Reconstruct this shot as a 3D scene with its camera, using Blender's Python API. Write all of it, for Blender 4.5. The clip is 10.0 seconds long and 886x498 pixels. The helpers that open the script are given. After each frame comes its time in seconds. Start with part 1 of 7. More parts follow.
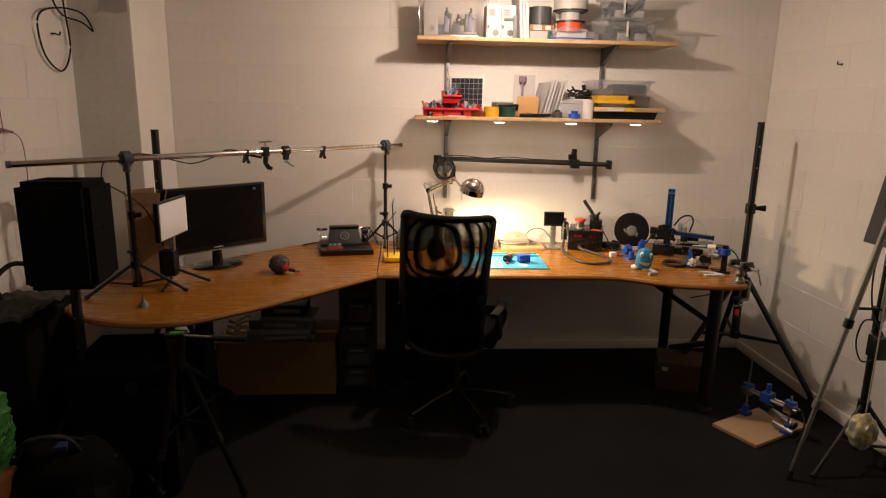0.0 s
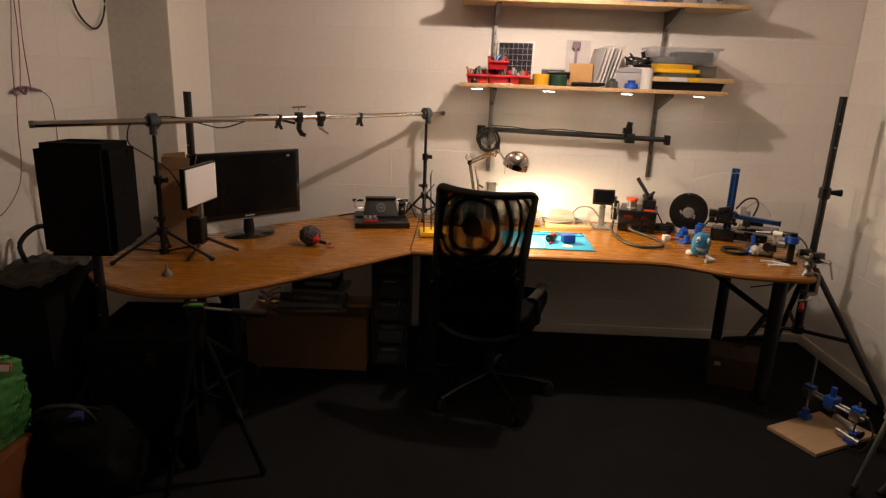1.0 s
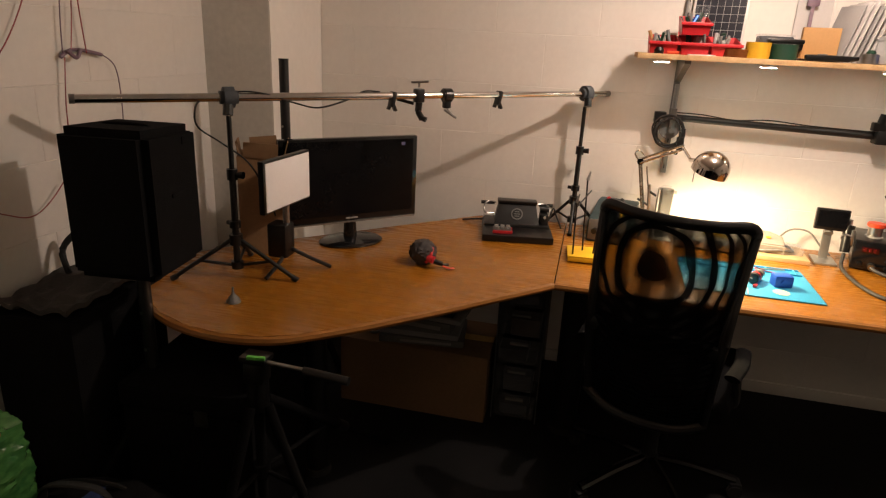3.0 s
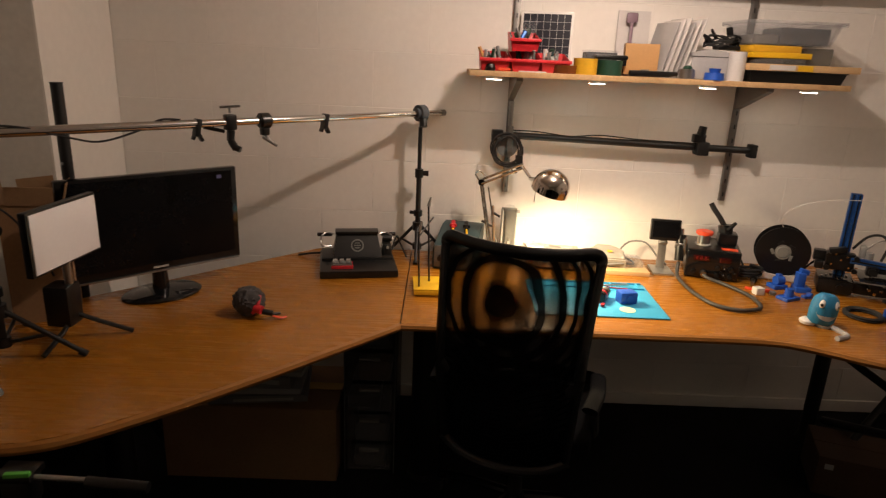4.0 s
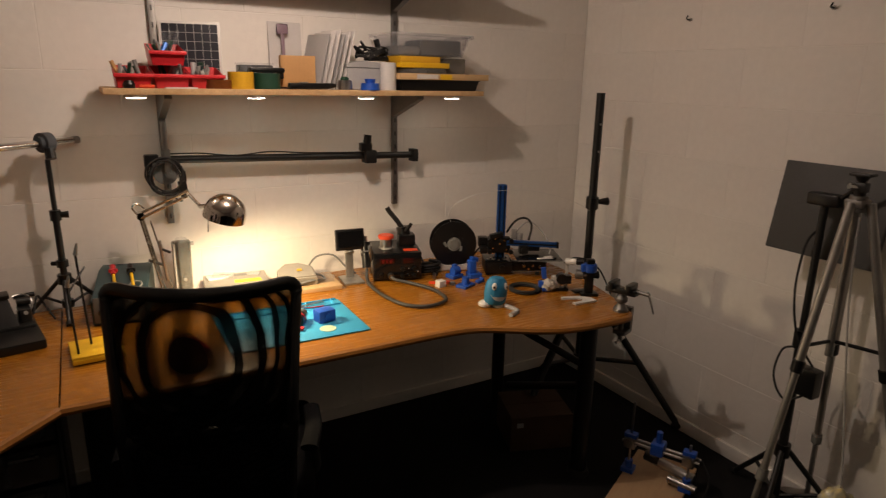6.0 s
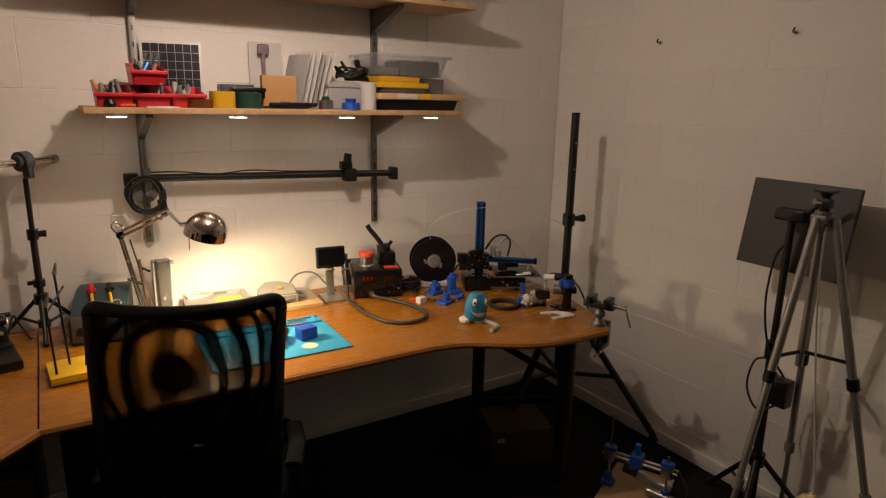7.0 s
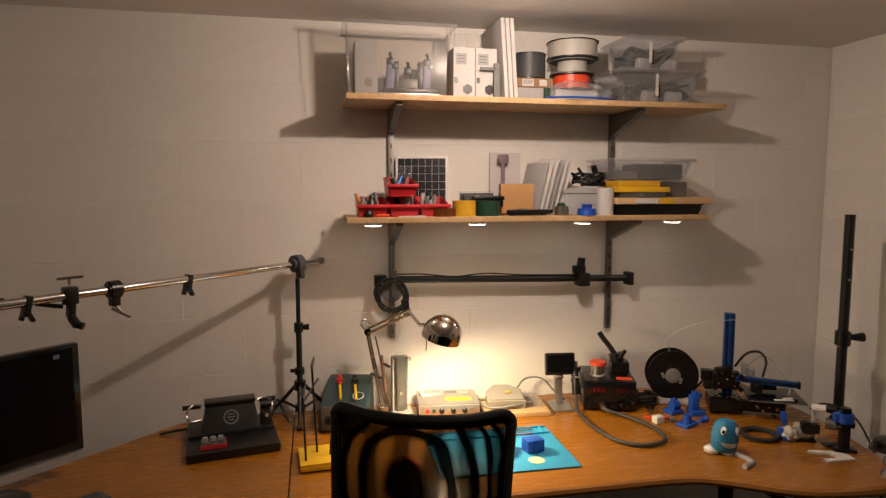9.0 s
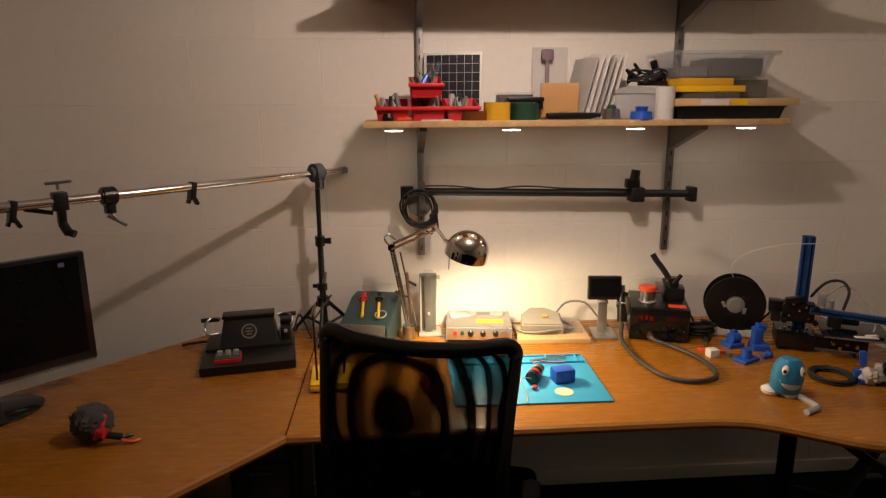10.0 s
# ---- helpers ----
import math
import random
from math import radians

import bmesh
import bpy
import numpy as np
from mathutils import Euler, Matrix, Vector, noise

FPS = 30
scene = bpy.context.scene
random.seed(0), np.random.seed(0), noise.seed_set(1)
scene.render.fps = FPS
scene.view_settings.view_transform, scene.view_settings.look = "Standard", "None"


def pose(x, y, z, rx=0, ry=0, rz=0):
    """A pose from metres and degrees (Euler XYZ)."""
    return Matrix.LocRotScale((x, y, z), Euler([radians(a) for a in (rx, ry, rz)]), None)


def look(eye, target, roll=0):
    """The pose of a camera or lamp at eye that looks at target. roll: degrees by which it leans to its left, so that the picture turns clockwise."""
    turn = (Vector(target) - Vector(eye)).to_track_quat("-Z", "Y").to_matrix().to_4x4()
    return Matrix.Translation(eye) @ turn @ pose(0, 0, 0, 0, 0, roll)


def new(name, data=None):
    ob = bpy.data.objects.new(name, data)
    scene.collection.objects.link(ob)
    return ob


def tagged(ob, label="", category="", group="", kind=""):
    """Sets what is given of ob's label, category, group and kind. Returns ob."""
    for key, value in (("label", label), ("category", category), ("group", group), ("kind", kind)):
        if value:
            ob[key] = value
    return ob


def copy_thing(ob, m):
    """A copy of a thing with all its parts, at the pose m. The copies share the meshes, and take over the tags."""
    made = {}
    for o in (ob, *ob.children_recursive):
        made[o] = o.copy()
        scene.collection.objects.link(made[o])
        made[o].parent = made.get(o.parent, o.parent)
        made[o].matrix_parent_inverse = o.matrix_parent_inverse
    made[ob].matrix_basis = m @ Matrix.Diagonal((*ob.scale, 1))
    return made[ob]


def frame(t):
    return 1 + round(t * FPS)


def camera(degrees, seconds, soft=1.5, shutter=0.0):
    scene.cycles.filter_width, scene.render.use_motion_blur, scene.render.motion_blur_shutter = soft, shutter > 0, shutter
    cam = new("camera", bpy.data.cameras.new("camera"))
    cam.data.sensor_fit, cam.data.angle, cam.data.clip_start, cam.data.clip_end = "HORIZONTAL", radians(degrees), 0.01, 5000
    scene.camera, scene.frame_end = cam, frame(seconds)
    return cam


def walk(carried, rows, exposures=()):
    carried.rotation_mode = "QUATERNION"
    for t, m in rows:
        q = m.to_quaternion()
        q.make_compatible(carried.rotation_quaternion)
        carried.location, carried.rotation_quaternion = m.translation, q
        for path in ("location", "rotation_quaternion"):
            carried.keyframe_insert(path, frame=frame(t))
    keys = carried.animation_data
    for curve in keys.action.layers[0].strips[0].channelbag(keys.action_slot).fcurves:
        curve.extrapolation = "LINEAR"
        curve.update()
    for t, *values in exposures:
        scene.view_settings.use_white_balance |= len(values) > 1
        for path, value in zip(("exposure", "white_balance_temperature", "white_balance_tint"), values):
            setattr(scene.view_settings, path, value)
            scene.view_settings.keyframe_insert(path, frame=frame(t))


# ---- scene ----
cam = camera(70.3, 10.0, 1.2, 0.15)
PATH = [
    (0, (-0.061, 0.51, 1.576), (0.067, 2.456, 1.134), 1.1),
    (0.5, (0.034, 0.593, 1.582), (0.091, 2.538, 1.117), 1.2),
    (1, (0.013, 0.692, 1.562), (-0.018, 2.619, 1.026), 2.1),
    (1.5, (-0.058, 0.88, 1.555), (-0.19, 2.779, 0.944), 2.3),
    (2, (-0.148, 1.085, 1.545), (-0.392, 2.965, 0.907), 2.2),
    (2.2, (-0.154, 1.159, 1.536), (-0.438, 3.029, 0.887), 2.0),
    (3.3, (-0.084, 1.592, 1.545), (-0.514, 3.443, 0.912), 3.1),
    (3.5, (-0.048, 1.633, 1.539), (-0.359, 3.511, 0.927), 3.0),
    (4, (-0.09, 1.747, 1.56), (-0.064, 3.66, 0.979), 2.5),
    (4.5, (-0.109, 1.838, 1.575), (0.185, 3.732, 1.005), 1.4),
    (5, (-0.102, 1.873, 1.568), (0.441, 3.715, 1.009), 0.9),
    (5.5, (-0.085, 1.884, 1.569), (0.676, 3.655, 1.035), 0.6),
    (6, (-0.071, 1.874, 1.568), (0.896, 3.546, 1.047), 1.1),
    (6.2, (-0.086, 1.881, 1.589), (0.962, 3.5, 1.059), 1.7),
    (7.3, (-0.118, 1.853, 1.566), (0.899, 3.529, 1.17), 0.9),
    (7.5, (-0.134, 1.858, 1.587), (0.817, 3.586, 1.253), 0.9),
    (8, (-0.137, 1.851, 1.594), (0.64, 3.68, 1.372), 0.4),
    (8.5, (-0.151, 1.872, 1.642), (0.494, 3.758, 1.477), 0.3),
    (9, (-0.106, 1.92, 1.629), (0.297, 3.869, 1.434), -0.0),
    (9.5, (0.006, 2.013, 1.609), (0.222, 3.979, 1.311), -0.0),
    (10, (0.11, 2.104, 1.576), (0.255, 4.048, 1.126), -0.3),
]
walk(cam, [(t, look(eye, target, roll)) for t, eye, target, roll in PATH],
     [(0, 0.57), (1, 0.5), (2, 0.56), (3.5, 0.72), (4, 0.3), (4.5, -0.08), (5, -0.15), (6, -0.18), (7.5, -0.2), (8.5, -0.15), (9, -0.12), (10, -0.18)])

# ---- light ----
scene.view_settings.exposure = 0.0
world = bpy.data.worlds.new("world")
world.use_nodes = True
world.node_tree.nodes["Background"].inputs["Color"].default_value = (0.004, 0.0035, 0.003, 1)
scene.world = world
BULB = (0.505, 3.55, 2.165)
WARM = (1.0, 0.785, 0.645)


def lamp(name, kind, place, power, colour, size, target=None, cone=None, blend=0.5):
    data = bpy.data.lights.new(name, kind)
    data.energy, data.color, data.shadow_soft_size = power, colour, size
    if cone:
        data.spot_size, data.spot_blend = radians(cone), blend
    ob = new(name, data)
    ob.matrix_world = look(place, target) if target else pose(*place)
    return ob


lamp("bulb_light", "POINT", BULB, 23, WARM, 0.014)
lamp("downlight", "AREA", (BULB[0], BULB[1], 2.145), 3.0, WARM, 0.035, (BULB[0], BULB[1], 0))
SPOTS = [(-0.45, 1.45, 2.185, 1.4), (0.75, 1.05, 2.185, 1.5)]
for sx, sy, sz, power in SPOTS:
    lamp("spot_light", "POINT", (sx, sy, sz), power, WARM, 0.016)
PUCKS = (0.107, 0.495, 0.915, 1.30)
for px in PUCKS:
    lamp("puck_glow", "AREA", (px, 4.195, 1.486), 0.12, (1.0, 0.80, 0.58), 0.045, (px, 4.195, 0))
lamp("desk_lamp_light", "SPOT", (0.352, 4.05, 1.036), 27, (1.0, 0.75, 0.44), 0.045, (0.43, 4.05, 0.735), 174, 0.6)


# ---- materials ----
def mat(name, colour, rough=0.5, metal=0.0, var=0.12, scale=8.0, fine=120.0, bump=0.0, bump_scale=150.0, stretch=(1, 1, 1),
        emit=0.0, alpha=1.0, spec=0.5, second=None, coat=0.0):
    m = bpy.data.materials.new(name)
    m.use_nodes = True
    n, l = m.node_tree.nodes, m.node_tree.links
    b = n["Principled BSDF"]
    b.inputs["Roughness"].default_value, b.inputs["Metallic"].default_value = rough, metal
    b.inputs["Specular IOR Level"].default_value = spec
    b.inputs["Coat Weight"].default_value = coat
    co = n.new("ShaderNodeTexCoord")
    mp = n.new("ShaderNodeMapping")
    mp.inputs["Scale"].default_value = stretch
    l.new(co.outputs["Object"], mp.inputs["Vector"])
    big, small = n.new("ShaderNodeTexNoise"), n.new("ShaderNodeTexNoise")
    big.inputs["Scale"].default_value, small.inputs["Scale"].default_value = scale, fine
    big.inputs["Detail"].default_value, small.inputs["Detail"].default_value = 4, 3
    for t in (big, small):
        l.new(mp.outputs["Vector"], t.inputs["Vector"])
    add = n.new("ShaderNodeMix")
    add.data_type = "FLOAT"
    add.inputs[0].default_value = 0.4
    l.new(big.outputs["Fac"], add.inputs[2]), l.new(small.outputs["Fac"], add.inputs[3])
    ramp = n.new("ShaderNodeValToRGB")
    c = Vector(colour)
    lo, hi = c * (1 - var), (Vector(second) if second else c * (1 + var))
    ramp.color_ramp.elements[0].position, ramp.color_ramp.elements[1].position = 0.3, 0.7
    ramp.color_ramp.elements[0].color = (*lo, 1)
    ramp.color_ramp.elements[1].color = (*[min(v, 1) for v in hi], 1)
    l.new(add.outputs[0], ramp.inputs["Fac"])
    l.new(ramp.outputs["Color"], b.inputs["Base Color"])
    wear = n.new("ShaderNodeMapRange")
    wear.inputs["To Min"].default_value, wear.inputs["To Max"].default_value = max(rough - 0.08, 0.02), min(rough + 0.1, 1)
    l.new(big.outputs["Fac"], wear.inputs["Value"])
    l.new(wear.outputs["Result"], b.inputs["Roughness"])
    if bump:
        relief = n.new("ShaderNodeTexNoise")
        relief.inputs["Scale"].default_value, relief.inputs["Detail"].default_value = bump_scale, 5
        l.new(mp.outputs["Vector"], relief.inputs["Vector"])
        bp = n.new("ShaderNodeBump")
        bp.inputs["Strength"].default_value, bp.inputs["Distance"].default_value = bump, 0.004
        l.new(relief.outputs["Fac"], bp.inputs["Height"])
        l.new(bp.outputs["Normal"], b.inputs["Normal"])
    if emit:
        b.inputs["Emission Color"].default_value, b.inputs["Emission Strength"].default_value = (*colour, 1), emit
    b.inputs["Alpha"].default_value = alpha
    return m


def wood(name, dark, light, rough=0.4, along=(1, 12, 12), coat=0.0):
    m = mat(name, dark, rough, var=0.0, scale=6, fine=60, stretch=along, second=light, bump=0.006, bump_scale=90, coat=coat)
    return m


def clear(name, tint=(0.9, 0.92, 0.93), haze=0.35, rough=0.12):
    """Thin clear or cloudy plastic."""
    m = bpy.data.materials.new(name)
    m.use_nodes = True
    n, l = m.node_tree.nodes, m.node_tree.links
    out = n["Material Output"]
    b = n["Principled BSDF"]
    b.inputs["Base Color"].default_value, b.inputs["Roughness"].default_value = (0.6 * tint[0], 0.6 * tint[1], 0.6 * tint[2], 1), rough
    t = n.new("ShaderNodeBsdfTransparent")
    t.inputs["Color"].default_value = (*tint, 1)
    grain = n.new("ShaderNodeTexNoise")
    grain.inputs["Scale"].default_value = 9
    rng = n.new("ShaderNodeMapRange")
    rng.inputs["To Min"].default_value, rng.inputs["To Max"].default_value = haze * 0.6, haze * 1.4
    mix = n.new("ShaderNodeMixShader")
    l.new(grain.outputs["Fac"], rng.inputs["Value"])
    l.new(rng.outputs["Result"], mix.inputs[0])
    l.new(t.outputs[0], mix.inputs[1]), l.new(b.outputs[0], mix.inputs[2])
    l.new(mix.outputs[0], out.inputs["Surface"])
    return m


def netting(name, scale, distort, low, high, thin, dense, along="X"):
    """Woven black chair mesh: dark threads with open gaps."""
    m = bpy.data.materials.new(name)
    m.use_nodes = True
    n, l = m.node_tree.nodes, m.node_tree.links
    b = n["Principled BSDF"]
    b.inputs["Base Color"].default_value, b.inputs["Roughness"].default_value = (0.0025, 0.0025, 0.003, 1), 0.9
    b.inputs["Specular IOR Level"].default_value = 0.05
    t = n.new("ShaderNodeBsdfTransparent")
    co, wave = n.new("ShaderNodeTexCoord"), n.new("ShaderNodeTexWave")
    wave.wave_type, wave.bands_direction = "BANDS", along
    wave.inputs["Scale"].default_value, wave.inputs["Distortion"].default_value = scale, distort
    wave.inputs["Detail"].default_value, wave.inputs["Detail Scale"].default_value = 1, 0.6
    ramp = n.new("ShaderNodeValToRGB")
    ramp.color_ramp.elements[0].position, ramp.color_ramp.elements[1].position = low, high
    ramp.color_ramp.elements[0].color, ramp.color_ramp.elements[1].color = (thin, thin, thin, 1), (dense, dense, dense, 1)
    mix = n.new("ShaderNodeMixShader")
    l.new(co.outputs["Object"], wave.inputs["Vector"])
    l.new(wave.outputs["Fac"], ramp.inputs["Fac"]), l.new(ramp.outputs["Color"], mix.inputs[0])
    l.new(t.outputs[0], mix.inputs[1]), l.new(b.outputs[0], mix.inputs[2])
    l.new(mix.outputs[0], n["Material Output"].inputs["Surface"])
    return m


def zone_netting(name, cx, cz, first, wobble, thin, dense):
    """Two crossed weaves: open and dense zones in rings that close up outwards."""
    m = netting(name, 1.0, 0.0, 0.2, 0.8, thin, dense)
    n, l = m.node_tree.nodes, m.node_tree.links
    co = next(q for q in n if q.type == "TEX_COORD")
    ramp = next(q for q in n if q.type == "VALTORGB")
    noise_node, shift = n.new("ShaderNodeTexNoise"), n.new("ShaderNodeVectorMath")
    noise_node.inputs["Scale"].default_value, noise_node.inputs["Detail"].default_value = 9, 1
    l.new(co.outputs["Object"], noise_node.inputs["Vector"])
    shift.operation = "MULTIPLY_ADD"
    shift.inputs[1].default_value = (wobble, 0, wobble)
    shift.inputs[2].default_value = (-cx - wobble / 2, 0, -cz - wobble / 2)
    l.new(noise_node.outputs["Color"], shift.inputs[0])
    place, flat, dot = n.new("ShaderNodeVectorMath"), n.new("ShaderNodeVectorMath"), n.new("ShaderNodeVectorMath")
    place.operation, flat.operation, dot.operation = "ADD", "MULTIPLY", "DOT_PRODUCT"
    l.new(co.outputs["Object"], place.inputs[0]), l.new(shift.outputs[0], place.inputs[1])
    l.new(place.outputs[0], flat.inputs[0])
    flat.inputs[1].default_value = (1, 0, 1)
    l.new(flat.outputs[0], dot.inputs[0]), l.new(flat.outputs[0], dot.inputs[1])
    turn, wave = n.new("ShaderNodeMath"), n.new("ShaderNodeMath")
    turn.operation, turn.inputs[1].default_value, wave.operation = "MULTIPLY", math.pi / first ** 2, "COSINE"
    l.new(dot.outputs["Value"], turn.inputs[0]), l.new(turn.outputs[0], wave.inputs[0])
    half = n.new("ShaderNodeMath")
    half.operation, half.inputs[1].default_value, half.inputs[2].default_value = "MULTIPLY_ADD", 0.5, 0.5
    l.new(wave.outputs[0], half.inputs[0]), l.new(half.outputs[0], ramp.inputs["Fac"])
    return m


PAINT = mat("wall_paint", (0.80, 0.765, 0.72), 0.75, var=0.05, scale=1.6, fine=35, bump=0.14, bump_scale=38)
CONCRETE = mat("bare_concrete", (0.70, 0.67, 0.62), 0.9, var=0.13, scale=2.2, fine=40, bump=0.16, bump_scale=30)
CEILING = mat("ceiling_paint", (0.72, 0.68, 0.64), 0.8, var=0.06, scale=1.2, fine=30, bump=0.2, bump_scale=40)
CARPET = mat("dark_carpet", (0.0132, 0.0134, 0.0142), 0.95, var=0.35, scale=4, fine=300, bump=0.9, bump_scale=420, spec=0.1)
DESK = wood("desk_laminate", (0.294, 0.112, 0.0094), (0.313, 0.1208, 0.0105), 0.26, (1.2, 14, 14))
DESK_SLANT = wood("desk_laminate_wing", (0.294, 0.112, 0.0094), (0.313, 0.1208, 0.0105), 0.26, (1.2, 14, 14))
EDGE = wood("desk_edge_band", (0.26, 0.10, 0.014), (0.31, 0.125, 0.02), 0.4)
OSB = mat("shelf_chipboard", (0.42, 0.25, 0.11), 0.6, var=0.0, scale=22, fine=140, second=(0.66, 0.45, 0.24), bump=0.2)
PINE = wood("pine", (0.45, 0.28, 0.13), (0.62, 0.42, 0.22), 0.55)
PLY = mat("plywood_board", (0.42, 0.27, 0.15), 0.55, var=0.0, scale=5, fine=80, stretch=(1, 8, 1), second=(0.52, 0.35, 0.20))
BLACK = mat("black_plastic", (0.005, 0.005, 0.0054), 0.32, var=0.3, scale=20)
GLOSS = mat("gloss_black_plastic", (0.006, 0.006, 0.007), 0.12, var=0.2, scale=10)
SATIN = mat("black_painted_steel", (0.008, 0.008, 0.008), 0.42, var=0.3, scale=15, bump=0.05)
RUBBER = mat("black_rubber", (0.012, 0.012, 0.012), 0.75, var=0.3, scale=30)
FABRIC = mat("black_fabric", (0.006, 0.006, 0.0065), 0.95, var=0.4, scale=12, fine=300, bump=0.5, bump_scale=350, spec=0.08)
GREYCLOTH = mat("grey_cloth", (0.055, 0.05, 0.047), 0.95, var=0.3, scale=9, fine=200, bump=0.6, bump_scale=120)
SCREEN = mat("screen_glass", (0.004, 0.004, 0.005), 0.22, var=0.1, spec=0.16)
CHROME = mat("polished_chrome", (0.62, 0.60, 0.58), 0.10, 1.0, var=0.08, scale=14)
STEEL = mat("brushed_steel", (0.40, 0.39, 0.38), 0.32, 1.0, var=0.15, scale=18)
DARKSTEEL = mat("grey_steel_rail", (0.20, 0.19, 0.18), 0.45, 0.8, var=0.15, scale=20)
DOME = mat("smoked_chrome", (0.62, 0.56, 0.50), 0.08, 1.0, var=0.1, scale=9)
INNER = mat("lamp_white_inside", (0.8, 0.78, 0.72), 0.5)
ALU = mat("anodised_silver", (0.42, 0.41, 0.39), 0.38, 0.85, var=0.1, scale=25)
WHITE = mat("white_plastic", (0.72, 0.70, 0.67), 0.45, var=0.05)
PAPER = mat("white_paper", (0.57, 0.55, 0.54), 0.85, var=0.06, scale=14)
CARD = mat("white_carton", (0.35, 0.345, 0.345), 0.7, var=0.08, scale=12)
GREY = mat("light_grey_plastic", (0.36, 0.35, 0.33), 0.5, var=0.1)
MIDGREY = mat("mid_grey_plastic", (0.16, 0.16, 0.155), 0.55, var=0.12)
KRAFT = mat("brown_cardboard", (0.27, 0.155, 0.075), 0.85, var=0.14, scale=7, fine=90, bump=0.15)
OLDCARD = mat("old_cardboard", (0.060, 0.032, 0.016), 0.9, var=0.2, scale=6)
TANCARD = mat("tan_carton", (0.46, 0.25, 0.095), 0.75, var=0.1, scale=9)
RED = mat("red_plastic", (0.55, 0.022, 0.030), 0.38, var=0.12)
ORANGE = mat("orange_red_plastic", (0.72, 0.075, 0.025), 0.4, var=0.1)
YELLOW = mat("yellow_plastic", (0.70, 0.42, 0.012), 0.45, var=0.1)
MUSTARD = mat("amber_tape", (0.62, 0.34, 0.02), 0.35, var=0.1)
BLUE = mat("blue_print", (0.012, 0.075, 0.42), 0.4, var=0.15, bump=0.15, bump_scale=260)
ALUBLUE = mat("blue_anodised", (0.018, 0.085, 0.30), 0.3, 0.4, var=0.12, scale=20)
CYAN = mat("cyan_silicone", (0.035, 0.32, 0.56), 0.5, var=0.07, scale=10)
MONSTER = mat("turquoise_print", (0.018, 0.20, 0.40), 0.5, var=0.1, bump=0.4, bump_scale=240)
TEAL = mat("teal_enamel", (0.022, 0.048, 0.056), 0.4, var=0.12)
GREEN = mat("green_plastic", (0.007, 0.042, 0.024), 0.45, var=0.15)
LIME = mat("lime_plastic", (0.10, 0.42, 0.06), 0.45, var=0.1)
BAGGREEN = mat("green_film", (0.012, 0.105, 0.030), 0.16, var=0.0, second=(0.10, 0.26, 0.07), scale=9, fine=42, bump=1.0, bump_scale=26, stretch=(1, 1, 2.2), coat=0.6)
BROWNFILM = mat("amber_film", (0.12, 0.035, 0.008), 0.2, var=0.2)
LILAC = mat("lilac_plastic", (0.13, 0.13, 0.27), 0.45, var=0.1)
MAUVE = mat("mauve_plastic", (0.20, 0.13, 0.17), 0.5, var=0.1)
REDWIRE = mat("red_wire", (0.32, 0.05, 0.055), 0.5, var=0.2)
SOLAR = mat("solar_cell", (0.006, 0.0075, 0.017), 0.38, var=0.3, scale=12)
CREAM = mat("cream_filament", (0.44, 0.415, 0.38), 0.5, var=0.08)
LED = mat("puck_diffuser", (1.0, 0.90, 0.78), 0.5, var=0.0, emit=14)
GLOWBULB = mat("glowing_bulb", (1.0, 0.80, 0.55), 0.4, var=0.0, emit=30)
CLEAR = clear("clear_plastic", (0.98, 0.97, 0.96), haze=0.085, rough=0.20)
CLOUDY = clear("cloudy_plastic", (0.96, 0.96, 0.97), 0.07, 0.08)
TUB = clear("frosted_plastic", (0.94, 0.94, 0.95), 0.13, 0.08)
LAMPARM = mat("dulled_lamp_steel", (0.36, 0.34, 0.31), 0.24, 0.95, var=0.2, scale=30)
DIFFUSER = mat("white_diffuser", (0.86, 0.85, 0.87), 0.5, var=0.03)
SLATE = mat("slate_plastic", (0.06, 0.068, 0.08), 0.6, var=0.3, scale=25)
SMOKE = clear("smoked_plastic", (0.30, 0.31, 0.33), 0.45, 0.2)
POLY = clear("crumpled_polythene", (0.93, 0.94, 0.95), 0.20, 0.07)
MESH_A = zone_netting("chair_net_outer", -0.028, 0.935, 0.082, 0.05, 0.64, 0.99)
MESH_B = netting("chair_net_inner", 4.0, 5.0, 0.1, 0.75, 0.57, 0.90)
MESH_C = netting("chair_net_thread", 210, 0.3, 0.3, 0.7, 0.10, 0.6, "Z")
GREYCLEAR = clear("grey_clear_plastic", (0.62, 0.62, 0.60), 0.22, 0.2)


# ---- shape helpers ----
def bx(cx, cy, cz, sx, sy, sz, bev=0.0, rz=0.0, rx=0.0, ry=0.0, seg=2):
    bm = bmesh.new()
    bmesh.ops.create_cube(bm, size=1, matrix=Matrix.Diagonal((sx, sy, sz, 1)))
    if bev:
        bmesh.ops.bevel(bm, geom=bm.edges[:], offset=bev, segments=seg, profile=0.6, affect="EDGES")
    bm.transform(pose(cx, cy, cz, rx, ry, rz))
    return bm


def cyl(p0, p1, r0, r1=None, seg=16, bev=0.0):
    p0, p1 = Vector(p0), Vector(p1)
    d = p1 - p0
    bm = bmesh.new()
    bmesh.ops.create_cone(bm, cap_ends=True, segments=seg, radius1=r0, radius2=r0 if r1 is None else r1, depth=d.length)
    if bev:
        rim = [e for e in bm.edges if abs(e.verts[0].co.z - e.verts[1].co.z) < 1e-6]
        bmesh.ops.bevel(bm, geom=rim, offset=bev, segments=2, affect="EDGES")
    bm.transform(Matrix.Translation((p0 + p1) / 2) @ d.to_track_quat("Z", "Y").to_matrix().to_4x4())
    return bm


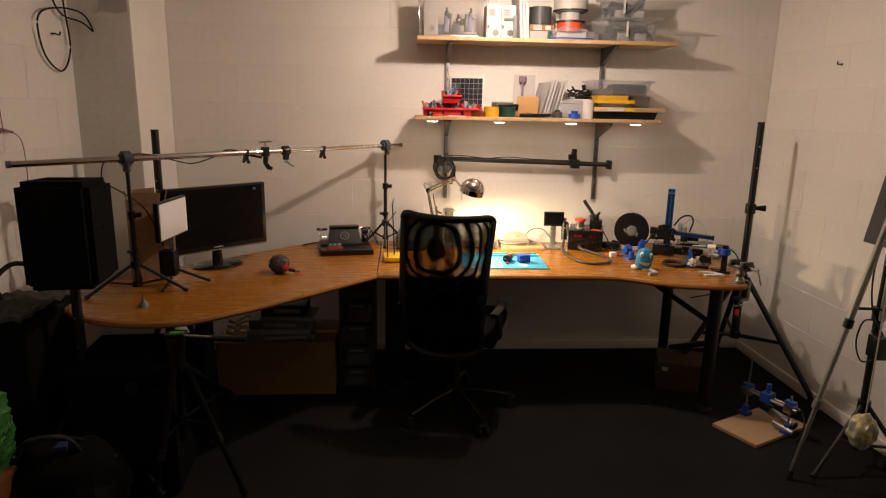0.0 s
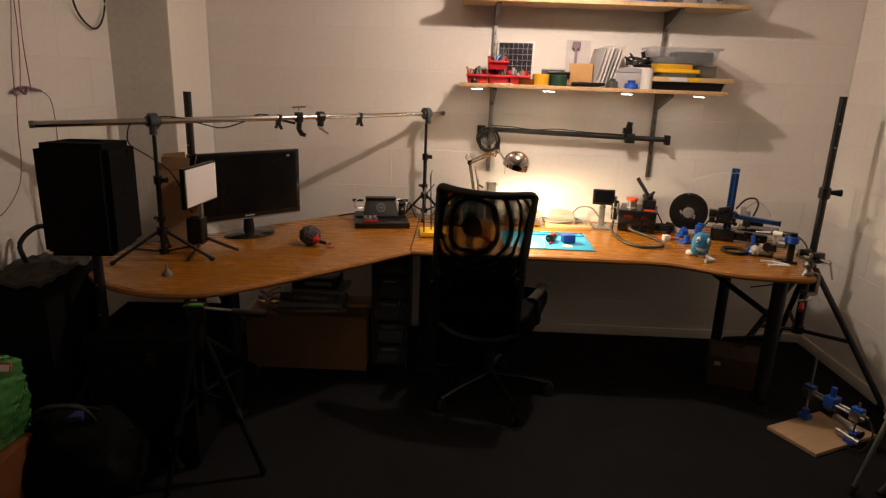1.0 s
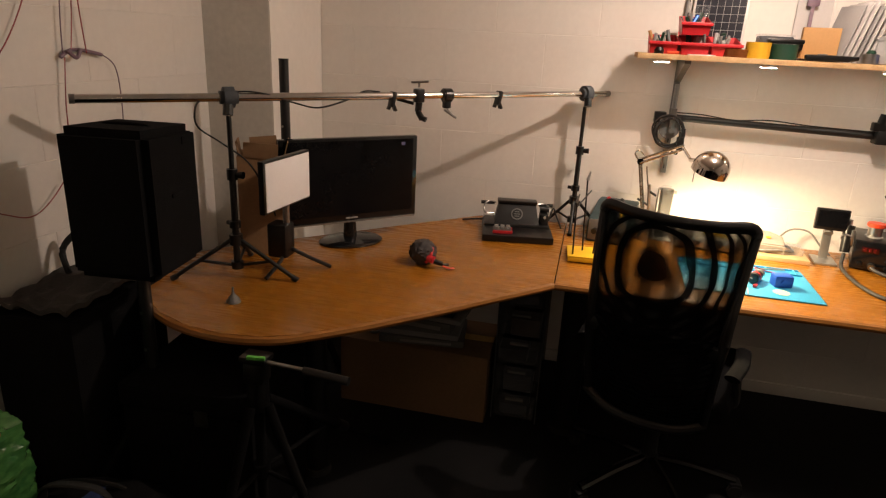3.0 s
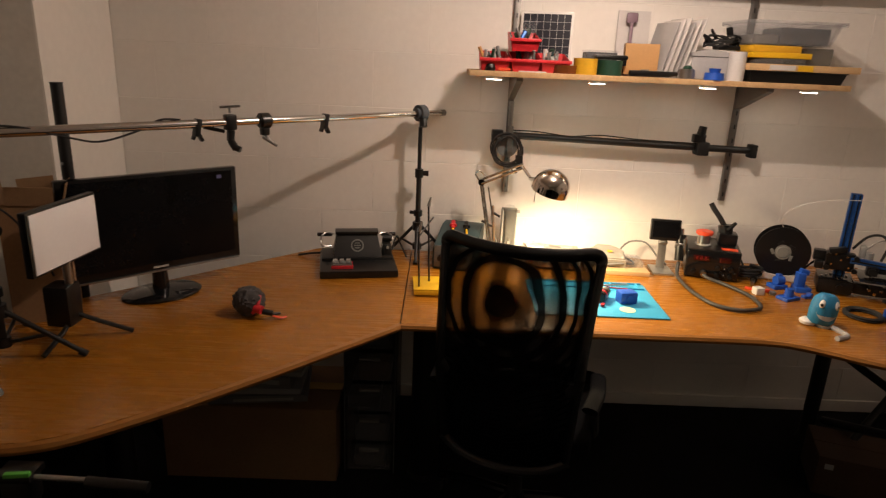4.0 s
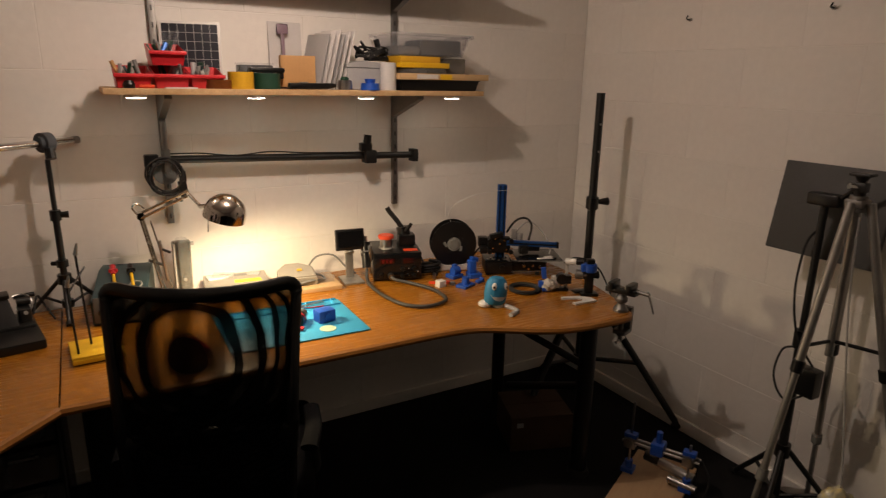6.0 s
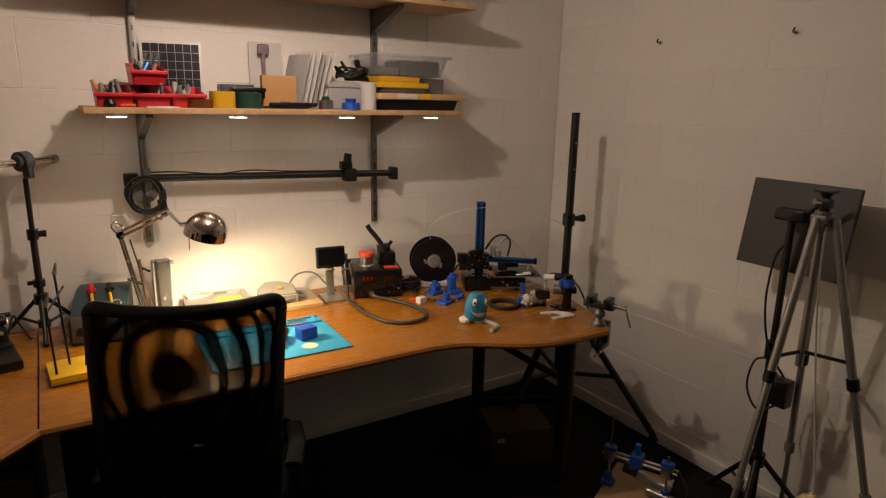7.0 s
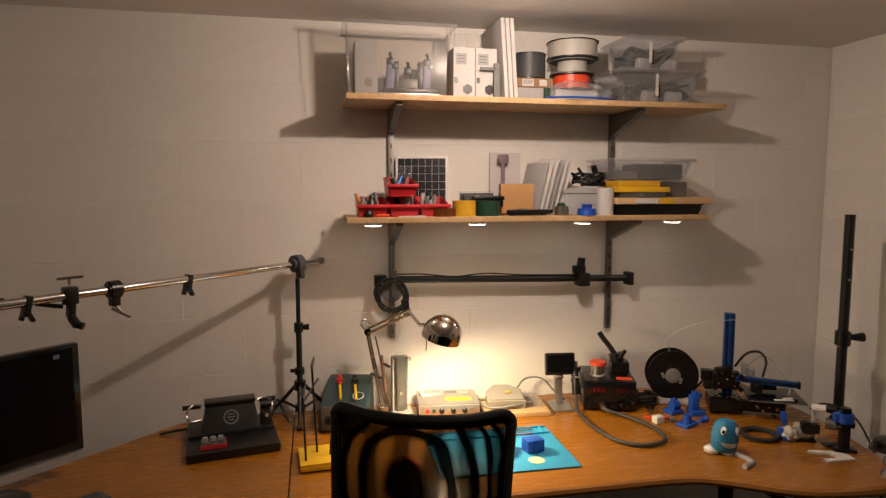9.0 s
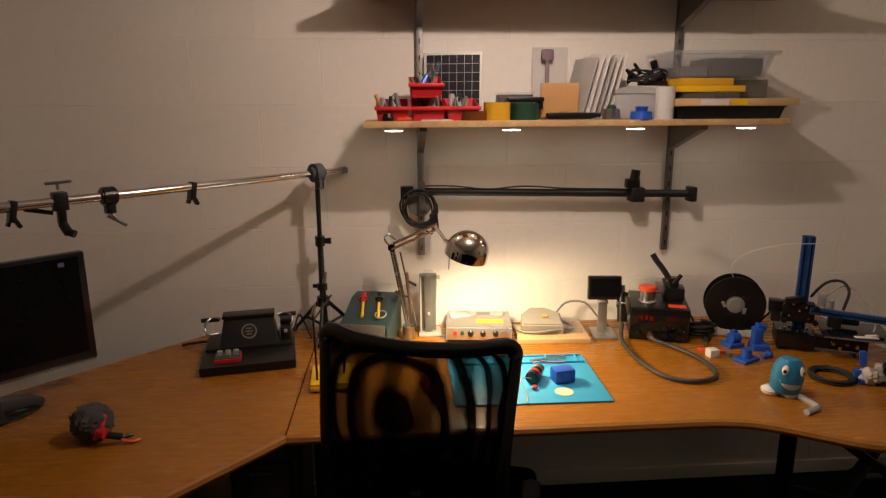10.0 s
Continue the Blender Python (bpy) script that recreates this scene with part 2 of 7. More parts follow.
def smooth_path(pts, steps=6):
    pts = [Vector(p) for p in pts]
    if len(pts) < 3:
        return pts
    out = []
    for i in range(len(pts) - 1):
        a, b, c, d = pts[max(i - 1, 0)], pts[i], pts[i + 1], pts[min(i + 2, len(pts) - 1)]
        for k in range(steps):
            t = k / steps
            out.append(0.5 * ((2 * b) + (c - a) * t + (2 * a - 5 * b + 4 * c - d) * t * t + (3 * b - a - 3 * c + d) * t ** 3))
    out.append(pts[-1])
    return out


def tube(pts, r, seg=8, steps=6, flat=1.0):
    pts = smooth_path(pts, steps)
    bm = bmesh.new()
    rings, up = [], Vector((0.03, 0.05, 1)).normalized()
    for i, p in enumerate(pts):
        d = (pts[min(i + 1, len(pts) - 1)] - pts[max(i - 1, 0)]).normalized()
        side = d.cross(up)
        side = side.normalized() if side.length > 1e-3 else Vector((1, 0, 0))
        top = side.cross(d)
        rings.append([bm.verts.new(p + side * r * math.cos(2 * math.pi * k / seg) + top * r * flat * math.sin(2 * math.pi * k / seg)) for k in range(seg)])
    for a, b in zip(rings, rings[1:]):
        for k in range(seg):
            bm.faces.new((a[k], a[(k + 1) % seg], b[(k + 1) % seg], b[k]))
    bm.faces.new(rings[0][::-1]), bm.faces.new(rings[-1])
    return bm


def lathe(profile, seg=24, m=None):
    """Turned shape from (radius, height) pairs."""
    bm = bmesh.new()
    rings = []
    for r, z in profile:
        if r < 1e-5:
            rings.append([bm.verts.new((0, 0, z))])
        else:
            rings.append([bm.verts.new((r * math.cos(2 * math.pi * k / seg), r * math.sin(2 * math.pi * k / seg), z)) for k in range(seg)])
    for a, b in zip(rings, rings[1:]):
        for k in range(seg):
            q = [a[k % len(a)], a[(k + 1) % len(a)], b[(k + 1) % len(b)], b[k % len(b)]]
            q = list(dict.fromkeys(q))
            if len(q) > 2:
                bm.faces.new(q)
    bmesh.ops.recalc_face_normals(bm, faces=bm.faces[:])
    if m is not None:
        bm.transform(m)
    return bm


def slab(outline, z0, z1, bev=0.0):
    bm = bmesh.new()
    low = [bm.verts.new((x, y, z0)) for x, y in outline]
    high = [bm.verts.new((x, y, z1)) for x, y in outline]
    bm.faces.new(low[::-1]), bm.faces.new(high)
    for i in range(len(low)):
        j = (i + 1) % len(low)
        bm.faces.new((low[i], low[j], high[j], high[i]))
    bmesh.ops.recalc_face_normals(bm, faces=bm.faces[:])
    if bev:
        rim = [e for e in bm.edges if abs(e.verts[0].co.z - e.verts[1].co.z) < 1e-6]
        bmesh.ops.bevel(bm, geom=rim, offset=bev, segments=2, affect="EDGES")
    return bm


def join(*bms):
    whole = bmesh.new()
    for b in bms:
        tmp = bpy.data.meshes.new("tmp")
        b.to_mesh(tmp)
        whole.from_mesh(tmp)
        bpy.data.meshes.remove(tmp)
        b.free()
    return whole


def tray(sx, sy, h, wall=0.003, flare=0.0, bev=0.004, lip=0.0):
    """Open-topped box standing on z = 0, with real wall thickness."""
    bm = bmesh.new()

    def ring(dx, dy, z):
        return [bm.verts.new((a * dx / 2, b * dy / 2, z)) for a, b in ((-1, -1), (1, -1), (1, 1), (-1, 1))]
    rings = [ring(sx - flare, sy - flare, 0), ring(sx, sy, h - lip)]
    if lip:
        rings += [ring(sx + 0.016, sy + 0.016, h - lip), ring(sx + 0.016, sy + 0.016, h)]
    else:
        rings += [ring(sx, sy, h)]
    rings += [ring(sx - 2 * wall, sy - 2 * wall, h), ring(sx - flare - 2 * wall, sy - flare - 2 * wall, wall)]
    for a, b in zip(rings, rings[1:]):
        for k in range(4):
            bm.faces.new((a[k], a[(k + 1) % 4], b[(k + 1) % 4], b[k]))
    bm.faces.new(rings[0][::-1]), bm.faces.new(rings[-1])
    if bev:
        up = [e for e in bm.edges if abs(e.verts[0].co.z - e.verts[1].co.z) > h * 0.5]
        bmesh.ops.bevel(bm, geom=up, offset=bev, segments=2, affect="EDGES")
    return bm


def mesh_of(name, bm, material, smooth=True):
    me = bpy.data.meshes.new(name)
    bm.to_mesh(me)
    bm.free()
    me.materials.append(material)
    if smooth:
        me.polygons.foreach_set("use_smooth", [True] * len(me.polygons))
        me.set_sharp_from_angle(angle=radians(35))
    return me


def part(name, bm, material, parent, label="", m=None):
    ob = new(name, mesh_of(name, bm, material))
    ob.parent = parent
    if m is not None:
        ob.matrix_basis = m
    if label:
        ob["label"] = label
    return ob


def thing(name, label, category, x, y, z, rz=0.0, group="", rx=0.0, ry=0.0):
    ob = new(name)
    ob.empty_display_size = 0.05
    ob.matrix_basis = pose(x, y, z, rx, ry, rz)
    return tagged(ob, label, category, group)


def single(name, bm, material, label, category, x=0.0, y=0.0, z=0.0, rz=0.0, group="", rx=0.0, ry=0.0):
    ob = new(name, mesh_of(name, bm, material))
    ob.matrix_basis = pose(x, y, z, rx, ry, rz)
    return tagged(ob, label, category, group)


def structure(name, bm, material, label):
    ob = new(name, mesh_of(name, bm, material))
    return tagged(ob, label, "", "", "structure")


# ---- room ----
WEST, EAST, NORTH, SOUTH, HIGH = -1.74, 2.235, 4.45, -3.6, 2.265
NICHE_X, NICHE_Y = -1.442, 3.95
DESK_Z, SHELF_LOW, SHELF_TOP = 0.735, 1.522, 1.955
structure("floor", bx((WEST + EAST) / 2, (NORTH + SOUTH) / 2, -0.05, EAST - WEST + 0.4, NORTH - SOUTH + 0.4, 0.1), CARPET, "dark charcoal carpet floor")
structure("ceiling", bx((WEST + EAST) / 2, (NORTH + SOUTH) / 2, HIGH + 0.05, EAST - WEST + 0.4, NORTH - SOUTH + 0.4, 0.1), CEILING, "plain off-white painted low ceiling")
REC = 0.0014
wall_north = structure("wall_north", bx((NICHE_X + EAST) / 2, NORTH + REC + 0.1, HIGH / 2, EAST - NICHE_X + 0.4, 0.2, HIGH), PAINT, "white-painted concrete block wall")
wall_east = structure("wall_east", bx(EAST + REC + 0.1, (NORTH + SOUTH) / 2, HIGH / 2, 0.2, NORTH - SOUTH, HIGH), PAINT, "white-painted concrete block wall")
wall_west = structure("wall_west", bx(WEST - REC - 0.1, (NICHE_Y + SOUTH) / 2, HIGH / 2, 0.2, NICHE_Y - SOUTH, HIGH), PAINT, "white-painted concrete block wall")
structure("wall_south", bx((WEST + EAST) / 2, SOUTH - 0.1, HIGH / 2, EAST - WEST + 0.4, 0.2, HIGH), PAINT, "plain white-painted wall")
pillar = structure("pillar", bx((WEST - 0.2 + NICHE_X) / 2, (NICHE_Y + NORTH + 0.2) / 2, HIGH / 2, NICHE_X - WEST + 0.2, NORTH + 0.2 - NICHE_Y, HIGH), CONCRETE, "bare grey concrete pillar with a white side")
part("painted_side", bx(NICHE_X + 0.003, (NICHE_Y + NORTH) / 2, HIGH / 2, 0.006, NORTH - NICHE_Y - 0.002, HIGH - 0.002), PAINT, pillar, "white-painted side face")
part("patch", slab([(-1.60, -0.10), (-1.57, -0.085), (-1.50, -0.10), (-1.447, -0.09), (-1.447, 0.12), (-1.53, 0.12), (-1.545, 0.05), (-1.575, 0.12), (-1.66, 0.12), (-1.66, 0.02), (-1.61, 0.0), (-1.57, -0.01)], 0, 0.004), CREAM, pillar, "flaking cream plaster patch", pose(0, NICHE_Y, 2.10, 90))


structure("baseboard_north", bx((NICHE_X + EAST) / 2, NORTH - 0.008, 0.029, EAST - NICHE_X - 0.03, 0.014, 0.058, 0.003), PAINT, "low white-painted skirting along the wall")
structure("baseboard_east", bx(EAST - 0.009, (NORTH + 1.0) / 2, 0.031, 0.016, NORTH - 1.0 - 0.02, 0.062, 0.003), PAINT, "low white-painted skirting along the wall")


# ---- desk ----
def desk():
    d = thing("corner_desk", "large orange beech corner desk with black steel legs", "desk", 0, 0, 0)
    wing = [(-0.194, 3.62), (-0.365, 3.439), (-0.534, 3.261), (-0.718, 3.080), (-0.862, 2.958), (-0.95, 2.914), (-1.06, 2.897), (-1.18, 2.912), (-1.295, 2.960),
            (-1.398, 3.030), (-1.468, 3.112), (-1.518, 3.21), (-1.535, 3.32), (-1.52, 3.43), (-1.46, 3.54), (-0.60, 4.405), (-0.194, 4.43)]
    main = [(-0.190, 3.62), (0.45, 3.612), (0.90, 3.612), (1.0, 3.606), (1.06, 3.594), (1.13, 3.562), (1.20, 3.518), (1.28, 3.47), (1.36, 3.443), (1.46, 3.428),
            (1.60, 3.425), (1.64, 3.435), (1.665, 3.47), (1.71, 3.58), (1.745, 3.70), (1.78, 3.86), (1.80, 4.05), (1.81, 4.43), (-0.190, 4.43)]
    w = part("wing_top", slab(wing, DESK_Z - 0.026, DESK_Z, 0.002), DESK_SLANT, d)
    m = part("main_top", slab(main, DESK_Z - 0.026, DESK_Z, 0.002), DESK, d)
    part("edge_band", tube([(x, y, DESK_Z - 0.013) for x, y in wing[:15]], 0.0136, 8, 3), EDGE, w)
    part("edge_band", tube([(x, y, DESK_Z - 0.013) for x, y in main[:17]], 0.0136, 8, 3), EDGE, m)
    for x, y, r in ((1.578, 3.57, 0.034), (1.60, 4.20, 0.03), (-0.10, 3.86, 0.055), (-0.97, 3.31, 0.04), (-0.10, 4.25, 0.035)):
        leg = part("leg", cyl((x, y, 0.02), (x, y, DESK_Z - 0.026), r, seg=20), SATIN, d)
        part("foot", cyl((x, y, 0), (x, y, 0.022), r + 0.012, r + 0.006, seg=20), RUBBER, leg)
    part("crossbar", bx(1.615, 3.885, 0.66, 0.03, 0.56, 0.05, 0.003), SATIN, d)
    part("rail", bx(0.75, 4.22, 0.66, 1.68, 0.03, 0.05, 0.003), SATIN, d)
    part("brace", cyl((1.62, 3.62, 0.36), (1.63, 4.15, 0.12), 0.017), SATIN, d)
    part("brace", cyl((1.62, 3.60, 0.45), (1.30, 4.2, 0.66), 0.015), SATIN, d)


desk()


# ---- office chair ----
def office_chair():
    c = thing("office_chair", "black swivel office chair with a see-through mesh back", "chair", 0.22, 3.60, 0)
    star = part("base", cyl((0, 0, 0.075), (0, 0, 0.13), 0.04, 0.032), SATIN, c)
    for k in range(5):
        a = radians(219 + 72 * k)
        ca, sa = math.cos(a), math.sin(a)
        leg = part("base_leg", join(tube([(0.03 * ca, 0.03 * sa, 0.115), (0.16 * ca, 0.16 * sa, 0.10), (0.31 * ca, 0.31 * sa, 0.068)], 0.019, 8, 4, 0.8)), GLOSS, c)
        cx, cy = 0.31 * ca, 0.31 * sa
        for s in (-1, 1):
            part("caster", cyl((cx - sa * s * 0.010, cy + ca * s * 0.010, 0.028), (cx - sa * s * 0.028, cy + ca * s * 0.028, 0.028), 0.028, seg=18, bev=0.004), RUBBER, leg)
        part("caster_hood", bx(cx, cy, 0.052, 0.045, 0.05, 0.02, 0.008, rz=math.degrees(a)), BLACK, leg)
    part("gas_lift", cyl((0, 0, 0.12), (0, 0, 0.40), 0.025), SATIN, c)
    part("mechanism", bx(0, 0, 0.41, 0.16, 0.20, 0.05, 0.01), SATIN, c)
    tilt = pose(0, 0, 0, 0, 0, -16.5)
    bm = bx(0, 0.02, 0.475, 0.47, 0.46, 0.085, 0.035, seg=4)
    bm.transform(tilt)
    part("seat", bm, FABRIC, c)
    # backrest, seen from behind: a curved frame with two layers of net
    back = new("backrest")
    back.empty_display_size = 0.05
    back.parent = c
    back.matrix_basis = pose(-0.088, -0.238, 0, 0, 0, -19.5)
    w, z0, z1 = 0.221, 0.405, 1.080

    def taper(z):
        return 0.82 + 0.18 * min((z - z0) / (z1 - z0), 1)

    def bow(x, z):
        return 0.055 * (x / w) ** 2 - 0.02 + 0.045 * math.sin((z - z0) / (z1 - z0) * math.pi * 1.15) * -1

    def sheet(push, thick):
        bm = bmesh.new()
        nx, nz = 16, 24
        grid = []
        for i in range(nx + 1):
            row = []
            for j in range(nz + 1):
                x = -w + 2 * w * i / nx
                z = z0 + (z1 - z0) * j / nz
                edge = (1 - max(0, (j - nz + 3) / 3) ** 2 * 0.05) * taper(z)
                row.append(bm.verts.new((x * edge, bow(x, z) + push, z - 0.008 * (1 - (x / w) ** 2) * (j / nz) ** 6)))
            grid.append(row)
        for i in range(nx):
            for j in range(nz):
                bm.faces.new((grid[i][j], grid[i + 1][j], grid[i + 1][j + 1], grid[i][j + 1]))
        return bm
    part("back_net", sheet(0.0, 0.001), MESH_A, back, "taut black net")
    part("middle_net", sheet(0.008, 0.001), MESH_C, back, "taut black net")
    part("front_net", sheet(0.022, 0.001), MESH_B, back, "taut black net")
    rim = []
    for k in range(9):
        z = z0 + 0.04 + k * 0.073
        rim.append((-w * taper(z), bow(-w, z), z))
    rim[-1] = (-w * 0.99, bow(-w, 1.03), 1.03)
    rim += [(-w * 0.985, bow(w, 1.06), 1.062), (-w * 0.90, bow(w * 0.9, 1.08), 1.078)]
    rim += [(x * w, bow(x * w, 1.08), 1.079 - 0.010 * (1 - x * x)) for x in (-0.6, -0.2, 0.2, 0.6)]
    rim += [(-x, y, z) for x, y, z in reversed(rim[:11])]
    part("back_frame", tube(rim, 0.0135, 10, 3, 1.3), BLACK, back)
    part("lower_bar", tube([(-w * 0.88, bow(w, 0.445), 0.445), (-w * 0.5, bow(w * .5, 0.415), 0.415), (0, bow(0, 0.407), 0.407), (w * 0.5, bow(w * .5, 0.415), 0.415), (w * 0.88, bow(w, 0.445), 0.445)], 0.016, 10, 4), BLACK, back)
    part("lumbar_bar", tube([(-w * 0.93, bow(w, 0.72), 0.70), (-w * .4, bow(w * .4, .7) + 0.035, 0.705), (w * .4, bow(w * .4, .7) + 0.035, 0.705), (w * 0.93, bow(w, 0.72), 0.70)], 0.012, 8, 5, 2.2), BLACK, back)
    part("spine", tube([(0, 0.24, 0.43), (0, 0.06, 0.44), (0, 0.035, 0.60), (0, 0.03, 0.70)], 0.016, 8, 5), SATIN, back)
    for s in (-1, 1):
        arm = part("armrest", tube([(s * 0.235, 0.06, 0.605), (s * 0.245, 0.16, 0.612), (s * 0.235, 0.28, 0.608)], 0.024, 10, 5, 0.5), FABRIC, back)
        part("arm_post", tube([(s * 0.20, 0.20, 0.44), (s * 0.245, 0.18, 0.46), (s * 0.248, 0.14, 0.54), (s * 0.24, 0.12, 0.60)], 0.013, 8, 5), RUBBER, arm)


office_chair()


# ---- shelves ----
def shelf(name, z, x0, x1, front):
    s = thing(name, "chipboard wall shelf on grey steel brackets", "shelf", 0, 0, 0, group="wall shelves")
    part("board", bx((x0 + x1) / 2, (4.4375 + front) / 2, z - 0.01, x1 - x0, 4.4375 - front, 0.02, 0.0015), OSB, s)
    for x in (0.203, 1.15):
        b = part("bracket", slab([(4.425, z - 0.021), (4.185, z - 0.021), (4.185, z - 0.034), (4.425, z - 0.115)], -0.012, 0.012), DARKSTEEL, s, "",
                 Matrix(((0, 0, 1, x), (1, 0, 0, 0), (0, 1, 0, 0), (0, 0, 0, 1))))


shelf("wall_shelf", SHELF_LOW, 0.012, 1.435, 4.158)
shelf("wall_shelf", SHELF_TOP, 0.015, 1.492, 4.1525)
for x in (0.203, 1.15):
    up = thing("shelf_upright", "slotted grey steel shelf upright on the wall", "shelf upright", x, 4.45, 1.015, group="shelf uprights")
    part("channel", bx(0, -0.011, 0.47, 0.024, 0.018, 0.94, 0.002), DARKSTEEL, up)
    for k in range(16):
        part("slot", bx(0, -0.0206, 0.03 + k * 0.0575, 0.005, 0.002, 0.018), BLACK, up)
for x in PUCKS:
    p = thing("puck_light", "small round white light under the shelf", "puck light", x, 4.195, SHELF_LOW - 0.02, group="puck lights under the shelf")
    part("housing", cyl((0, 0, 0), (0, 0, -0.010), 0.034, 0.032, 24), WHITE, p)
    part("diffuser", cyl((0, 0, -0.010), (0, 0, -0.0125), 0.030, 0.028, 24), LED, p)

# ceiling lamp
bulb = thing("ceiling_lamp", "small round flush ceiling spot lamp, lit", "ceiling lamp", BULB[0], BULB[1], HIGH, group="ceiling lamps")
part("rose", lathe([(0, 0), (0.05, 0), (0.046, -0.010), (0.036, -0.014), (0, -0.014)]), WHITE, bulb)
part("bulb", lathe([(0, -0.014), (0.026, -0.014), (0.031, -0.024), (0.030, -0.040), (0.020, -0.052), (0.027, -0.062), (0.025, -0.076), (0.015, -0.086), (0, -0.090)]), GLOWBULB, bulb)
for sx, sy, sz, power in SPOTS:
    copy_thing(bulb, pose(sx, sy, HIGH))


# ---- stands and boom ----
def stand(name, label, x, y, z, h, feet_z, spread, turn, r=0.011, legs=3, hub=0.13, knob=True, group="", low=0.03):
    s = thing(name, label, "light stand", x, y, z, group=group)
    part("lower_tube", cyl((0, 0, low), (0, 0, h * 0.62), r), SATIN, s)
    part("upper_tube", cyl((0, 0, h * 0.6), (0, 0, h - 0.04), r * 0.75), SATIN, s)
    part("spigot", cyl((0, 0, h - 0.06), (0, 0, h - 0.012), r * 0.5), CHROME, s)
    part("collar", join(cyl((0, 0, h * 0.58), (0, 0, h * 0.64), r * 1.6), cyl((0, 0, h * 0.61), (r * 3.6, 0, h * 0.61), r * 0.8, r * 1.1)), BLACK, s)
    part("top_collar", join(cyl((0, 0, h * 0.30), (0, 0, h * 0.34), r * 1.7), cyl((0, 0, h * 0.32), (-r * 3.0, r, h * 0.32), r * 0.7)), BLACK, s)
    part("hub", cyl((0, 0, hub - 0.015), (0, 0, hub + 0.02), r * 2.0), BLACK, s)
    part("low_hub", cyl((0, 0, low), (0, 0, low + 0.025), r * 1.8), BLACK, s)
    for deg in turn:
        a = radians(deg)
        f = (spread * math.cos(a), spread * math.sin(a), 0.008)
        leg = part("leg", cyl((r * 1.6 * math.cos(a), r * 1.6 * math.sin(a), hub), f, r * 0.65), SATIN, s)
        part("brace", cyl((r * 1.4 * math.cos(a), r * 1.4 * math.sin(a), low + 0.012), tuple(f[i] * 0.55 + (0, 0, hub)[i] * 0.45 for i in range(3)), r * 0.45), SATIN, leg)
        part("rubber_foot", cyl((f[0] * 0.94, f[1] * 0.94, 0.014), (f[0] * 1.03, f[1] * 1.03, 0.005), r * 0.85), RUBBER, leg)
    return s


stand("light_stand", "small black light stand standing on the desk", -1.244, 3.30, DESK_Z, 0.58, 0, 0.205, (211, 6, 108), group="light stands on the desk")
stand("light_stand", "small black light stand standing on the desk", -0.168, 4.355, DESK_Z, 0.59, 0, 0.13, (25, 155, 270), group="light stands on the desk")


